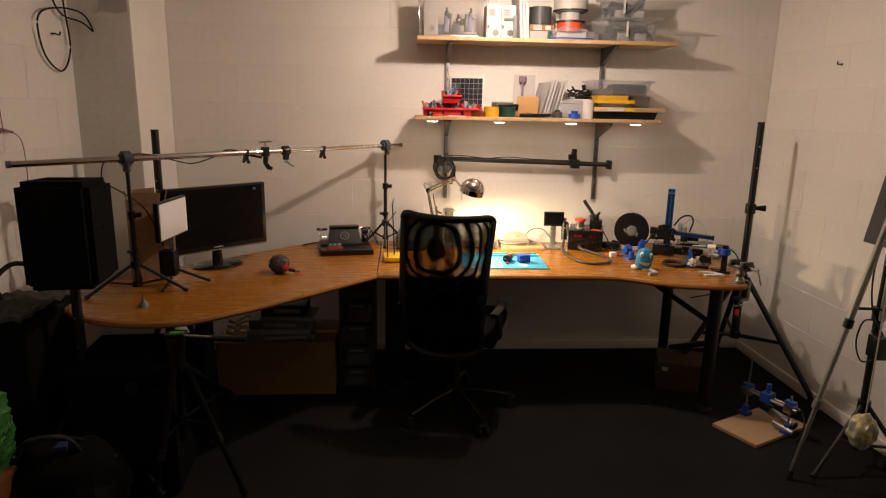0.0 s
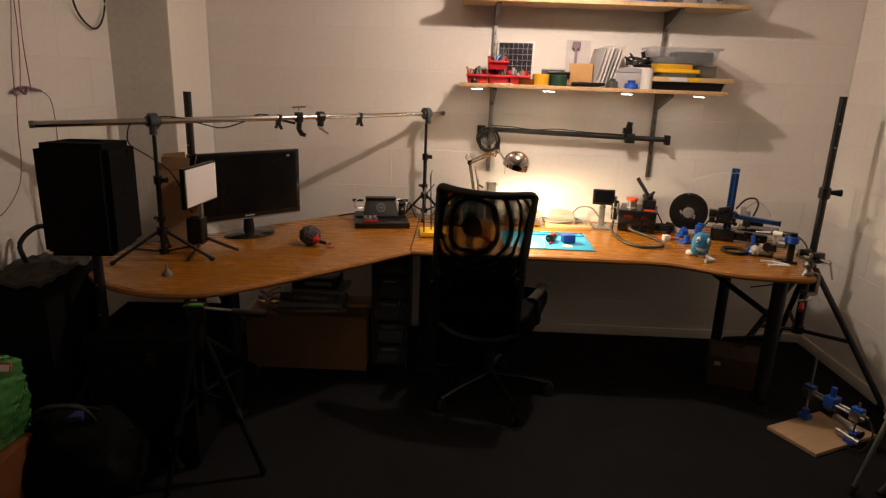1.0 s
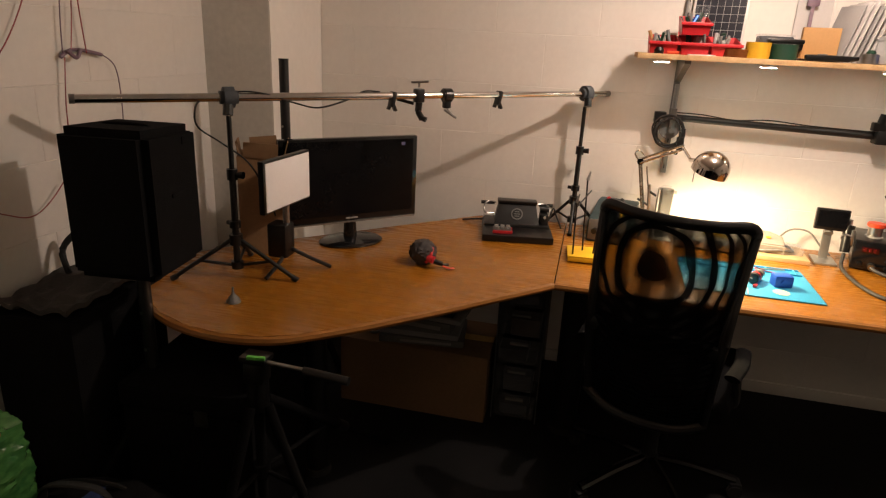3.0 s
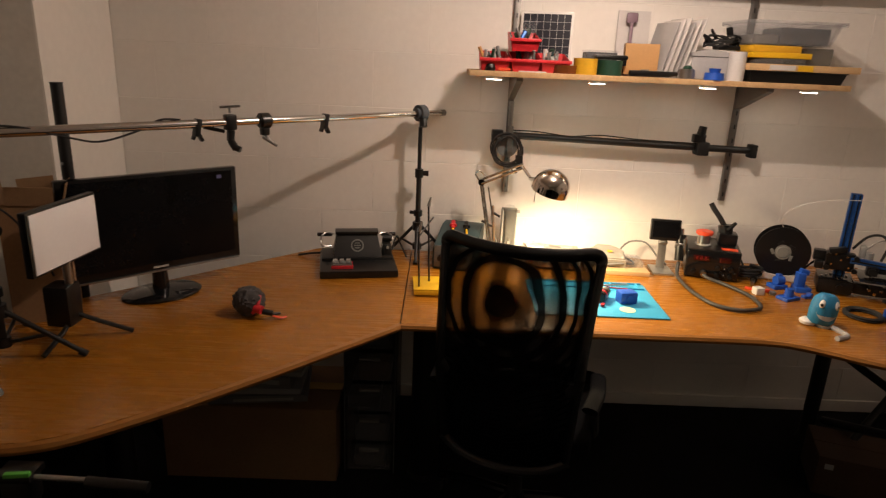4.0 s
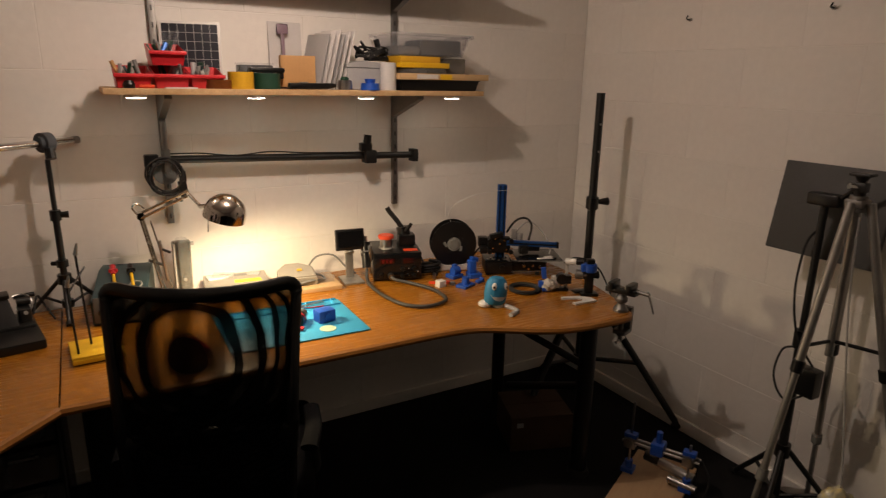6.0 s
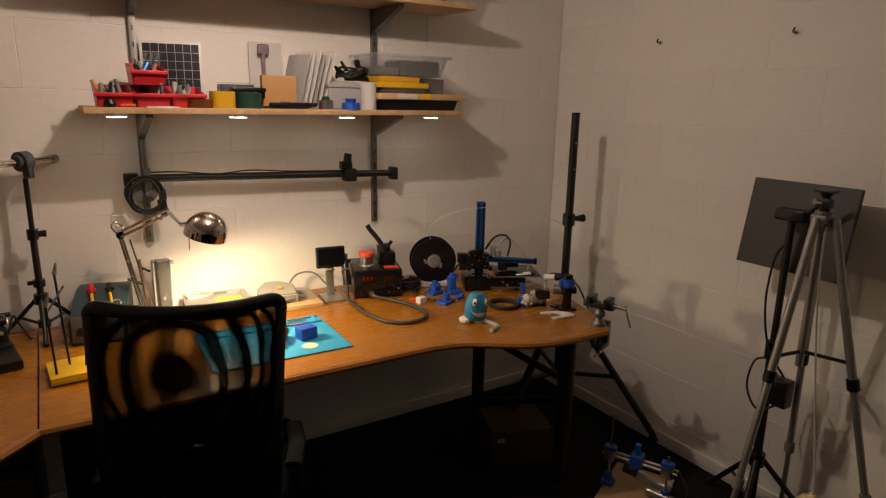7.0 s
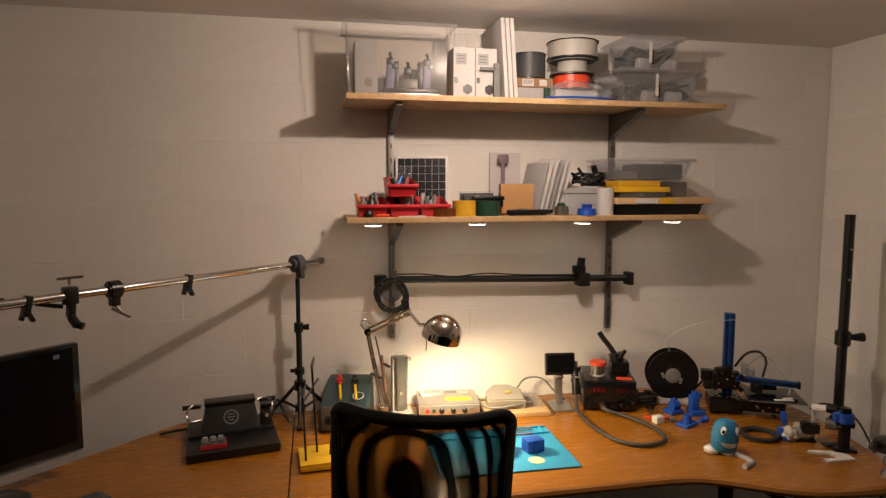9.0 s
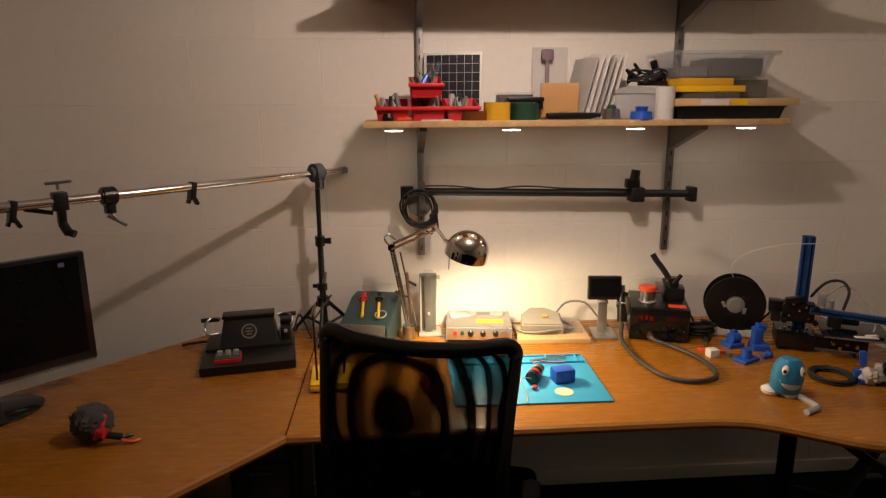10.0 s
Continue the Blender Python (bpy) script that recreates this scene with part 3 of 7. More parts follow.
def boom():
    b = thing("boom_pole", "chrome boom pole clamped across two stands", "boom pole", 0, 0, 0)
    a, c = Vector((-1.575, 3.028, 1.327)), Vector((-0.075, 4.443, 1.340))
    d = (c - a).normalized()
    mid = a + d * 1.02
    part("thick_tube", cyl(a, mid, 0.0135), CHROME, b)
    part("thin_tube", cyl(mid, c, 0.0122), CHROME, b)
    part("end_cap", cyl(c - d * 0.020, c + d * 0.003, 0.0130), DARKSTEEL, b)
    part("end_cap", cyl(a - d * 0.003, a + d * 0.012, 0.0142), DARKSTEEL, b)
    for p in ((-1.257, 3.327, 1.330), (-0.168, 4.355, 1.341)):
        p = Vector(p)
        k = part("clamp", cyl(p - d * 0.028, p + d * 0.028, 0.033, seg=24, bev=0.012), SLATE, b)
        part("knob", cyl(p + Vector((0.01, -0.02, -0.02)), p + Vector((0.012, -0.03, -0.052)), 0.016, seg=10), BLACK, k)
    for t, kind in ((1.01, 1), (1.118, 2), (1.238, 3), (1.475, 1)):
        p = a + d * t
        if kind == 1:
            part("spring_clip", join(bx(p.x, p.y, p.z - 0.012, 0.016, 0.03, 0.055, 0.004, rz=45, ry=12), bx(p.x + 0.006, p.y, p.z - 0.038, 0.010, 0.02, 0.035, 0.003, rz=45, ry=-25), bx(p.x - 0.010, p.y, p.z - 0.036, 0.008, 0.02, 0.03, 0.003, rz=45, ry=25)), BLACK, b)
        elif kind == 2:
            k = part("super_clamp", join(bx(p.x, p.y, p.z, 0.036, 0.030, 0.05, 0.006, rz=45), bx(p.x, p.y, p.z - 0.042, 0.020, 0.022, 0.04, 0.005, rz=45, rx=10)), BLACK, b)
            part("ball_head", join(cyl((p.x, p.y, p.z - 0.06), (p.x + 0.018, p.y - 0.012, p.z - 0.082), 0.012), cyl((p.x + 0.015, p.y - 0.012, p.z - 0.078), (p.x + 0.034, p.y - 0.014, p.z - 0.085), 0.010)), BLACK, k)
            part("t_handle", join(cyl((p.x, p.y, p.z + 0.03), (p.x, p.y, p.z + 0.05), 0.004), cyl((p.x - 0.03, p.y, p.z + 0.046), (p.x + 0.035, p.y, p.z + 0.052), 0.004)), STEEL, k)
            part("lever", cyl((p.x - 0.02, p.y, p.z - 0.03), (p.x - 0.075, p.y - 0.03, p.z - 0.015), 0.006), BLACK, k)
        else:
            k = part("super_clamp", join(cyl(p - d * 0.02, p + d * 0.02, 0.026, bev=0.005), bx(p.x, p.y, p.z - 0.028, 0.026, 0.026, 0.04, 0.005, rz=45)), BLACK, b)
            part("t_handle", join(cyl((p.x, p.y, p.z - 0.045), (p.x + 0.02, p.y, p.z - 0.068), 0.0035), cyl((p.x - 0.008, p.y, p.z - 0.055), (p.x + 0.04, p.y, p.z - 0.082), 0.0045)), STEEL, k)
    part("cord", tube([a + d * 0.40 + Vector((0, 0, -0.012)), a + d * 0.46 + Vector((0, 0, 0.016)), a + d * 0.55 + Vector((0, -0.01, 0.012)), a + d * 0.66 + Vector((0, -0.015, -0.02)), a + d * 0.74 + Vector((0, -0.015, -0.036)),
                       a + d * 0.84 + Vector((0, -0.01, -0.012)), a + d * 0.90 + Vector((0, 0, 0.016)), a + d * 0.96 + Vector((0, 0, 0.014))], 0.0032, 6), RUBBER, b)
    part("cord", tube([a + d * 0.40 + Vector((0, 0, 0.01)), a + d * 0.36 + Vector((0, 0, 0.0)), (-1.32, 3.24, 1.30), (-1.33, 3.26, 1.24), (-1.28, 3.30, 1.19), (-1.22, 3.36, 1.12), (-1.19, 3.41, 1.02), (-1.17, 3.44, 0.92)], 0.003, 6), RUBBER, b)


boom()


# ---- left side of the desk ----
def light_panel():
    p = thing("video_light", "flat white video light panel on a small black tripod", "video light", -1.112, 3.43, DESK_Z)
    m = pose(0, 0, 0.317, 0, 0, 84.9)
    part("back_case", bx(0, 0.012, 0, 0.286, 0.022, 0.176, 0.004), BLACK, p, "", m)
    part("diffuser", bx(0, -0.0005, 0, 0.270, 0.004, 0.161, 0.001), DIFFUSER, p, "plain white diffuser", m)
    part("neck", cyl((-0.012, 0, 0.13), (-0.012, 0, 0.245), 0.012), STEEL, p)
    part("battery_box", bx(-0.03, -0.01, 0.11, 0.07, 0.07, 0.12, 0.008), BLACK, p)
    for k in range(3):
        a = radians(20 + 120 * k)
        part("leg", tube([(-0.01, 0, 0.08), (0.06 * math.cos(a), 0.06 * math.sin(a), 0.045), (0.14 * math.cos(a), 0.14 * math.sin(a), 0.007)], 0.007, 8, 3), BLACK, p)


light_panel()


def monitor():
    m = thing("monitor", "wide black computer monitor with glossy screen, switched off", "monitor", -1.03, 3.80, DESK_Z, 43)
    part("stand_foot", lathe([(0, 0), (0.13, 0), (0.132, 0.006), (0.12, 0.014), (0.03, 0.022), (0, 0.022)], 36, Matrix.Diagonal((1, 0.72, 1, 1))), GLOSS, m)
    part("neck", cyl((0, 0.01, 0.02), (0, 0.014, 0.12), 0.028, 0.022), GLOSS, m)
    part("rear_shell", bx(0, 0.035, 0.255, 0.50, 0.035, 0.27, 0.015), BLACK, m)
    bez = part("bezel", bx(0, 0.008, 0.255, 0.575, 0.03, 0.335, 0.006), GLOSS, m)
    part("screen", bx(0, -0.0075, 0.263, 0.535, 0.003, 0.295, 0.0), SCREEN, bez)
    part("maker_mark", bx(0, -0.0085, 0.102, 0.05, 0.003, 0.006), GREY, bez)
    part("sticker", bx(0.222, -0.0095, 0.392, 0.016, 0.002, 0.012), LILAC, bez)
    part("lower_trim", bx(0, -0.004, 0.088, 0.56, 0.022, 0.006, 0.002), STEEL, bez)


monitor()


def paper_box():
    b = thing("tall_carton", "open brown cardboard carton behind the video light", "cardboard box", -1.30, 3.60, DESK_Z, 25)
    part("body", tray(0.17, 0.15, 0.37, 0.004, 0.0, 0.001), KRAFT, b)
    for x, y, sx, sy, rx, ry in ((0, -0.08, 0.12, 0.004, -6, 4), (0, 0.080, 0.10, 0.004, 10, -5), (-0.084, 0, 0.004, 0.10, 0, -8), (0.087, 0, 0.004, 0.12, 0, 14)):
        part("flap", bx(x, y, 0.392, sx, sy, 0.055, 0.0, rx=-rx, ry=ry), KRAFT, b)


paper_box()


def clay_weight():
    single("stand_weight", lathe([(0, 0), (0.022, 0), (0.020, 0.01), (0.010, 0.022), (0.004, 0.03), (0.003, 0.05), (0, 0.05)], 12), MIDGREY, "small grey weight under the light stand", "weight", -1.142, 3.10, DESK_Z)


clay_weight()


def microphone():
    m = thing("fluffy_microphone", "small microphone in a grey furry wind cover with a red strap", "microphone", -0.685, 3.65, DESK_Z, -10)
    rnd = random.Random(4)
    bm = bmesh.new()
    bmesh.ops.create_icosphere(bm, subdivisions=4, radius=0.05)
    for v in bm.verts:
        v.co *= 1 + 0.10 * noise.noise(v.co * 60) + rnd.uniform(-0.05, 0.07)
        v.co.z *= 0.95
    bm.transform(Matrix.Translation((0, 0, 0.046)))
    part("wind_cover", bm, mat("grey_fur", (0.055, 0.05, 0.05), 0.95, var=0.4, scale=60, fine=300), m)
    part("strap", join(tube([(0.03, -0.04, 0.02), (0.044, -0.03, 0.045), (0.04, -0.005, 0.07)], 0.006, 8), cyl((0.035, -0.03, 0.035), (0.06, -0.034, 0.033), 0.014)), RED, m)
    part("plug", join(cyl((0.06, -0.03, 0.028), (0.09, -0.02, 0.02), 0.009), cyl((0.085, -0.01, 0.012), (0.10, 0.01, 0.010), 0.005)), BLACK, m)
    part("tag", tube([(0.09, -0.02, 0.012), (0.115, -0.015, 0.006), (0.125, 0.0, 0.005)], 0.006, 6, 4, 0.5), ORANGE, m)


microphone()


def film_device():
    c = thing("film_winder", "flat black desktop device with a raised block and round grey emblem", "desktop device", -0.40, 4.17, DESK_Z, 10)
    part("base", bx(0, 0, 0.016, 0.30, 0.29, 0.03, 0.006), BLACK, c)
    body = bmesh.new()
    lo = [(-0.10, 0.0), (0.10, 0.0), (0.10, 0.11), (-0.10, 0.11)]
    hi = [(-0.082, 0.055), (0.082, 0.055), (0.082, 0.10), (-0.082, 0.10)]
    a = [body.verts.new((x, y, 0.032)) for x, y in lo]
    b2 = [body.verts.new((x, y, 0.125)) for x, y in hi]
    body.faces.new(a[::-1]), body.faces.new(b2)
    for k in range(4):
        body.faces.new((a[k], a[(k + 1) % 4], b2[(k + 1) % 4], b2[k]))
    bmesh.ops.bevel(body, geom=body.edges[:], offset=0.004, segments=2, affect="EDGES")
    blk = part("raised_block", body, BLACK, c)
    part("top_lip", bx(0, 0.075, 0.128, 0.175, 0.06, 0.012, 0.003), BLACK, blk)
    em = pose(0.0, 0.026, 0.082, 59.4)
    part("emblem_ring", lathe([(0.026, -0.001), (0.026, 0.002), (0.021, 0.002), (0.021, -0.001)], 28, em), MIDGREY, blk, "grey round emblem")
    for k in (-1, 0, 1):
        part("emblem_bar", bx(0, k * 0.010, 0.001, 0.020 + 0.008 * (k == 0), 0.004, 0.002), MIDGREY, blk, "", em)
    for s in (-1, 1):
        part("side_bracket", tube([(s * 0.095, 0.085, 0.115), (s * 0.125, 0.09, 0.118), (s * 0.145, 0.07, 0.105), (s * 0.14, 0.05, 0.075), (s * 0.10, 0.06, 0.072)], 0.004, 6, 3), STEEL, c)
        part("roller", cyl((s * 0.10, 0.09, 0.112), (s * 0.16, 0.09, 0.112), 0.008), BLACK, c)
    part("rear_deck", bx(0, 0.065, 0.034, 0.285, 0.145, 0.012, 0.003), SATIN, c)
    k = part("control_box", bx(-0.065, -0.085, 0.038, 0.078, 0.055, 0.018, 0.002), DARKSTEEL, c)
    part("red_front", join(bx(-0.065, -0.1145, 0.036, 0.082, 0.005, 0.014, 0.001), bx(-0.0245, -0.085, 0.036, 0.004, 0.058, 0.014, 0.001)), RED, k, "red front strip")
    for x in (-0.09, -0.065, -0.040):
        part("button", bx(x, -0.068, 0.051, 0.017, 0.014, 0.010, 0.003), GREY, k)
        part("button", bx(x, -0.094, 0.050, 0.019, 0.016, 0.007, 0.003), MIDGREY, k)
    sp = part("side_pulley", join(bx(0.122, 0.06, 0.062, 0.035, 0.075, 0.045, 0.006), cyl((0.105, 0.075, 0.098), (0.145, 0.075, 0.098), 0.014)), SATIN, c)
    part("pulley_cap", cyl((0.145, 0.075, 0.098), (0.150, 0.075, 0.098), 0.010), STEEL, sp)
    part("pulley_screw", cyl((0.122, 0.02, 0.075), (0.122, 0.014, 0.075), 0.006), GREY, sp)
    part("cable", tube([(0.15, 0.10, 0.04), (0.17, 0.13, 0.09), (0.19, 0.16, 0.05), (0.21, 0.10, 0.008)], 0.004, 6), RUBBER, c)
    part("cable", tube([(-0.13, 0.10, 0.03), (-0.18, 0.13, 0.02), (-0.24, 0.16, 0.004)], 0.0045, 6), RUBBER, c)


film_device()


def yellow_holder():
    h = thing("solder_helper", "yellow metal base with thin upright rods and clips", "soldering helper", -0.095, 3.95, DESK_Z, 4)
    part("base", bx(0, 0, 0.012, 0.14, 0.17, 0.014, 0.002), YELLOW, h)
    for x, y in ((-0.055, -0.07), (0.055, -0.07), (-0.055, 0.07), (0.055, 0.07)):
        part("foot", cyl((x, y, 0), (x, y, 0.006), 0.008), BLACK, h)
    part("front_lip", bx(0, -0.078, 0.020, 0.138, 0.010, 0.014, 0.002), YELLOW, h)
    for x, y, tx, ty, z in ((-0.05, -0.03, -0.055, 0.0, 0.22), (-0.01, 0.03, -0.02, 0.06, 0.30), (0.03, 0.0, 0.04, 0.02, 0.12)):
        r = part("rod", cyl((x, y, 0.018), (tx, ty, z), 0.0035), BLACK, h)
        part("clip", cyl((tx, ty, z), (tx + 0.008, ty, z + 0.035), 0.007, 0.003, 8), STEEL, r)
    part("cross_arm", cyl((-0.055, 0.0, 0.20), (0.0, 0.06, 0.26), 0.003), BLACK, h)


yellow_holder()


# ---- work bench ----
def power_supply():
    p = thing("power_supply", "teal sloping bench power unit with red and yellow probes", "power supply", 0.012, 4.30, DESK_Z, -12)
    bm = bmesh.new()
    prof = [(-0.13, 0), (0.12, 0), (0.12, 0.146), (0.05, 0.146), (-0.13, 0.088)]
    l = [bm.verts.new((-0.086, y, z)) for y, z in prof]
    r = [bm.verts.new((0.086, y, z)) for y, z in prof]
    bm.faces.new(l), bm.faces.new(r[::-1])
    for k in range(5):
        bm.faces.new((l[k], r[k], r[(k + 1) % 5], l[(k + 1) % 5]))
    bmesh.ops.recalc_face_normals(bm, faces=bm.faces[:])
    bmesh.ops.bevel(bm, geom=bm.edges[:], offset=0.004, segments=2, affect="EDGES")
    part("case", bm, TEAL, p)
    part("front_panel", bx(0, -0.132, 0.055, 0.155, 0.004, 0.09, 0.001), MIDGREY, p)
    for x in (-0.05, 0.0, 0.05):
        part("knob", cyl((x, -0.132, 0.05), (x, -0.150, 0.05), 0.014, 0.012, 14), BLACK, p)
    for x, m in ((-0.03, RED), (0.028, BLACK)):
        pr = part("probe", cyl((x, 0.0, 0.139), (x + 0.016, -0.085, 0.112), 0.0055), YELLOW, p)
        part("probe_grip", join(cyl((x - 0.008, 0.045, 0.158), (x, 0.0, 0.141), 0.010, 0.008), bx(x - 0.002, 0.016, 0.150, 0.030, 0.012, 0.014, 0.004)), m, pr)
    part("test_lead", tube([(0.050 + 0.020 * math.cos(k * 0.9), -0.070 + 0.022 * math.sin(k * 0.9), 0.118 + 0.007 * math.sin(k * 0.9) + 0.0004 * k) for k in range(9)], 0.0022, 6, 3), GREY, p, "thin pale lead")


power_supply()


def desk_lamp():
    d = thing("desk_lamp", "chrome spring-arm desk lamp with a round dome shade, lit", "desk lamp", 0.145, 4.29, DESK_Z)
    part("clamp_base", cyl((0, 0, 0), (0, 0, 0.05), 0.022), STEEL, d)
    a, b, c = Vector((0, 0, 0.05)), Vector((-0.055, 0.01, 0.345)), Vector((0.10, -0.05, 0.425))
    h = Vector((0.19, -0.225, 0.379))
    for s in (-1, 1):
        o = Vector((0.004, 0.012, 0)) * s
        part("lower_rod", cyl(a + o, b + o, 0.005), LAMPARM, d)
        part("upper_rod", cyl(b + o + Vector((0, 0, s * 0.008)), c + o + Vector((0, 0, s * 0.008)), 0.005), LAMPARM, d)
    part("lower_rod", cyl(a + Vector((0.03, 0, 0)), b + Vector((0.03, 0, -0.02)), 0.003), LAMPARM, d)
    part("spring", tube([a + Vector((0.012, 0, 0.05)), a + Vector((-0.004, 0, 0.20))], 0.007, 8), STEEL, d)
    part("elbow", cyl(b + Vector((0, -0.018, 0)), b + Vector((0, 0.018, 0)), 0.014), CHROME, d)
    part("elbow_spring", tube([b + Vector((-0.005, 0, 0.0)), b + Vector((-0.025, 0, 0.03)), b + Vector((-0.01, 0, 0.045)), b + Vector((0.015, 0, 0.025))], 0.0035, 6), LAMPARM, d)
    part("wrist", join(cyl(c, c + Vector((0.035, -0.05, -0.045)), 0.006), cyl(c + Vector((0.03, -0.05, -0.04)), h + Vector((-0.045, 0.05, 0.02)), 0.008)), CHROME, d)
    part("joint_lever", cyl(a + Vector((0.0, 0, 0.11)), a + Vector((-0.045, -0.01, 0.135)), 0.005), BLACK, d)
    part("joint_lever", cyl(a + Vector((0.0, 0, 0.17)), a + Vector((0.03, -0.01, 0.155)), 0.005), BLACK, d)
    tilt = Matrix.Translation(h) @ pose(0, 0, 0, 14, 10, 20)
    prof = [(0.071, -0.02), (0.071, -0.015)] + [(0.070 * math.cos(k * math.pi / 20), 0.066 * math.sin(k * math.pi / 20)) for k in range(0, 10)] + [(0, 0.066)]
    shade = part("shade", lathe(prof, 40, tilt), DOME, d, "mirror-bright round shade")
    inner = [(0.069, -0.02)] + [(0.067 * math.cos(k * math.pi / 20), 0.063 * math.sin(k * math.pi / 20)) for k in range(0, 10)] + [(0, 0.063)]
    part("shade_lining", lathe(inner, 40, tilt), INNER, shade)
    part("bulb", lathe([(0, 0.03), (0.015, 0.03), (0.024, 0.01), (0.022, -0.005), (0, -0.014)], 20, tilt), GLOWBULB, shade)
    part("switch_pull", cyl(h + Vector((-0.06, -0.02, -0.015)), h + Vector((-0.062, -0.02, -0.055)), 0.002), STEEL, shade)


desk_lamp()


def dispenser():
    p = thing("plastic_dispenser", "tall cloudy clear plastic tube dispenser", "dispenser", 0.222, 4.355, DESK_Z)
    part("foot", bx(0.004, -0.01, 0.004, 0.085, 0.09, 0.008, 0.003), GREY, p)
    part("tube", tray(0.062, 0.055, 0.215, 0.003, 0.006, 0.014), GREYCLEAR, p, "", pose(0, 0, 0.008))
    part("back_rib", bx(-0.030, 0.0, 0.115, 0.006, 0.050, 0.212, 0.002), GREY, p)
    part("inner_bottle", lathe([(0, 0.10), (0.015, 0.10), (0.019, 0.112), (0.019, 0.205), (0.022, 0.208), (0.022, 0.232), (0.018, 0.238), (0, 0.238)], 24), CLOUDY, p, "clear bottle with a grey cap")
    part("nozzle", join(cyl((0, 0, 0.075), (0, 0, 0.10), 0.008), cyl((0, -0.008, 0.085), (0, -0.030, 0.080), 0.006)), GREY, p)
    part("side_hook", bx(0.036, 0.0, 0.213, 0.016, 0.02, 0.012, 0.003), GREY, p)


dispenser()


def instrument():
    p = thing("bench_instrument", "grey metal bench instrument with buttons and yellow sticker on top", "test instrument", 0.405, 4.31, DESK_Z, -6)
    part("case", bx(0, 0, 0.034, 0.235, 0.17, 0.050, 0.003), GREY, p)
    part("top_plate", bx(0, 0, 0.0605, 0.237, 0.172, 0.003, 0.001), ALU, p)
    part("front_panel", bx(0, -0.086, 0.034, 0.225, 0.004, 0.044, 0.001), ALU, p)
    for x in (-0.09, 0.09):
        for y in (-0.06, 0.06):
            part("foot", cyl((x, y, 0), (x, y, 0.009), 0.01), RUBBER, p)
    part("yellow_label", bx(0.04, -0.03, 0.0628, 0.10, 0.035, 0.0015), YELLOW, p, "plain yellow sticker")
    part("label_plate", bx(0.02, 0.055, 0.0628, 0.05, 0.025, 0.0015), MIDGREY, p)
    part("papers", bx(-0.07, 0.04, 0.065, 0.075, 0.05, 0.006, 0.001, rz=12), PAPER, p)
    part("papers", bx(0.075, 0.055, 0.0635, 0.045, 0.04, 0.003, 0.001, rz=-20), CARD, p)
    part("clear_pouch", bx(-0.045, 0.045, 0.070, 0.08, 0.06, 0.004, 0.001, rz=-15), POLY, p)
    part("power_button", bx(-0.085, -0.090, 0.038, 0.012, 0.006, 0.014, 0.001), RED, p)
    part("button", bx(-0.06, -0.090, 0.038, 0.012, 0.006, 0.014, 0.001), GREEN, p)
    for x in (-0.03, 0.015, 0.06):
        part("knob", cyl((x, -0.088, 0.036), (x, -0.100, 0.036), 0.011, 0.009, 14), BLACK, p)
    part("socket", cyl((0.09, -0.088, 0.034), (0.09, -0.093, 0.034), 0.015), STEEL, p)


instrument()


def pale_board():
    single("pale_wood_board", bx(0, 0, 0.009, 0.26, 0.20, 0.018, 0.002), PINE, "pale bare wooden board lying on the desk", "wooden board", 0.672, 4.29, DESK_Z, -4)
    u = thing("grey_adaptor", "grey wedge-shaped adaptor wrapped in its own cable", "adaptor", 0.64, 4.30, DESK_Z + 0.018, -8)
    bm = slab([(-0.075, -0.055), (0.075, -0.055), (0.07, 0.03), (0.02, 0.065), (-0.04, 0.065), (-0.075, 0.02)], 0.004, 0.055, 0.006)
    bm.transform(pose(0, 0, 0, 14))
    part("body", bm, mat("putty_plastic", (0.27, 0.25, 0.22), 0.55), u)
    part("label_mark", bx(0.01, -0.02, 0.058, 0.02, 0.015, 0.0015, rx=14), MUSTARD, u)
    loop = [(0.115 * math.cos(a) * (1 + 0.05 * math.sin(3 * a)), 0.06 * math.sin(a) - 0.01, 0.008 + 0.012 * math.sin(a * 1.5) ** 2) for a in [k * 0.45 for k in range(26)]]
    part("cable", tube(loop, 0.0045, 6, 3), MIDGREY, u)
    part("cable", tube([(0.05, 0.05, 0.03), (0.10, 0.09, 0.075), (0.17, 0.08, 0.08), (0.22, 0.06, 0.03), (0.26, 0.04, 0.0)], 0.004, 6, 4), MIDGREY, u)
    c = thing("clear_case", "small clear plastic parts case on the pale board", "parts case", 0.745, 4.30, DESK_Z + 0.018, -4)
    part("tray", tray(0.085, 0.12, 0.018, 0.002), CLOUDY, c)
    part("lid", bx(0, 0, 0.021, 0.086, 0.121, 0.005, 0.001), CLOUDY, c)


pale_board()


def small_display():
    p = thing("microscope_display", "small black screen on a silver folding stand", "small screen", 0.868, 4.28, DESK_Z, -6)
    part("foot", bx(0, -0.015, 0.005, 0.085, 0.12, 0.010, 0.003), ALU, p)
    part("post", bx(0.002, 0.02, 0.065, 0.034, 0.012, 0.12, 0.003, rx=-8), ALU, p)
    part("ball_joint", cyl((0.0, 0.0, 0.118), (0.0, 0.02, 0.145), 0.018, 0.012), ALU, p)
    s = part("housing", bx(0, 0, 0.178, 0.122, 0.024, 0.088, 0.005, rx=-6), BLACK, p)
    part("screen", bx(0, -0.0135, 0.182, 0.106, 0.003, 0.066, 0.0, rx=-6), SCREEN, s)


small_display()


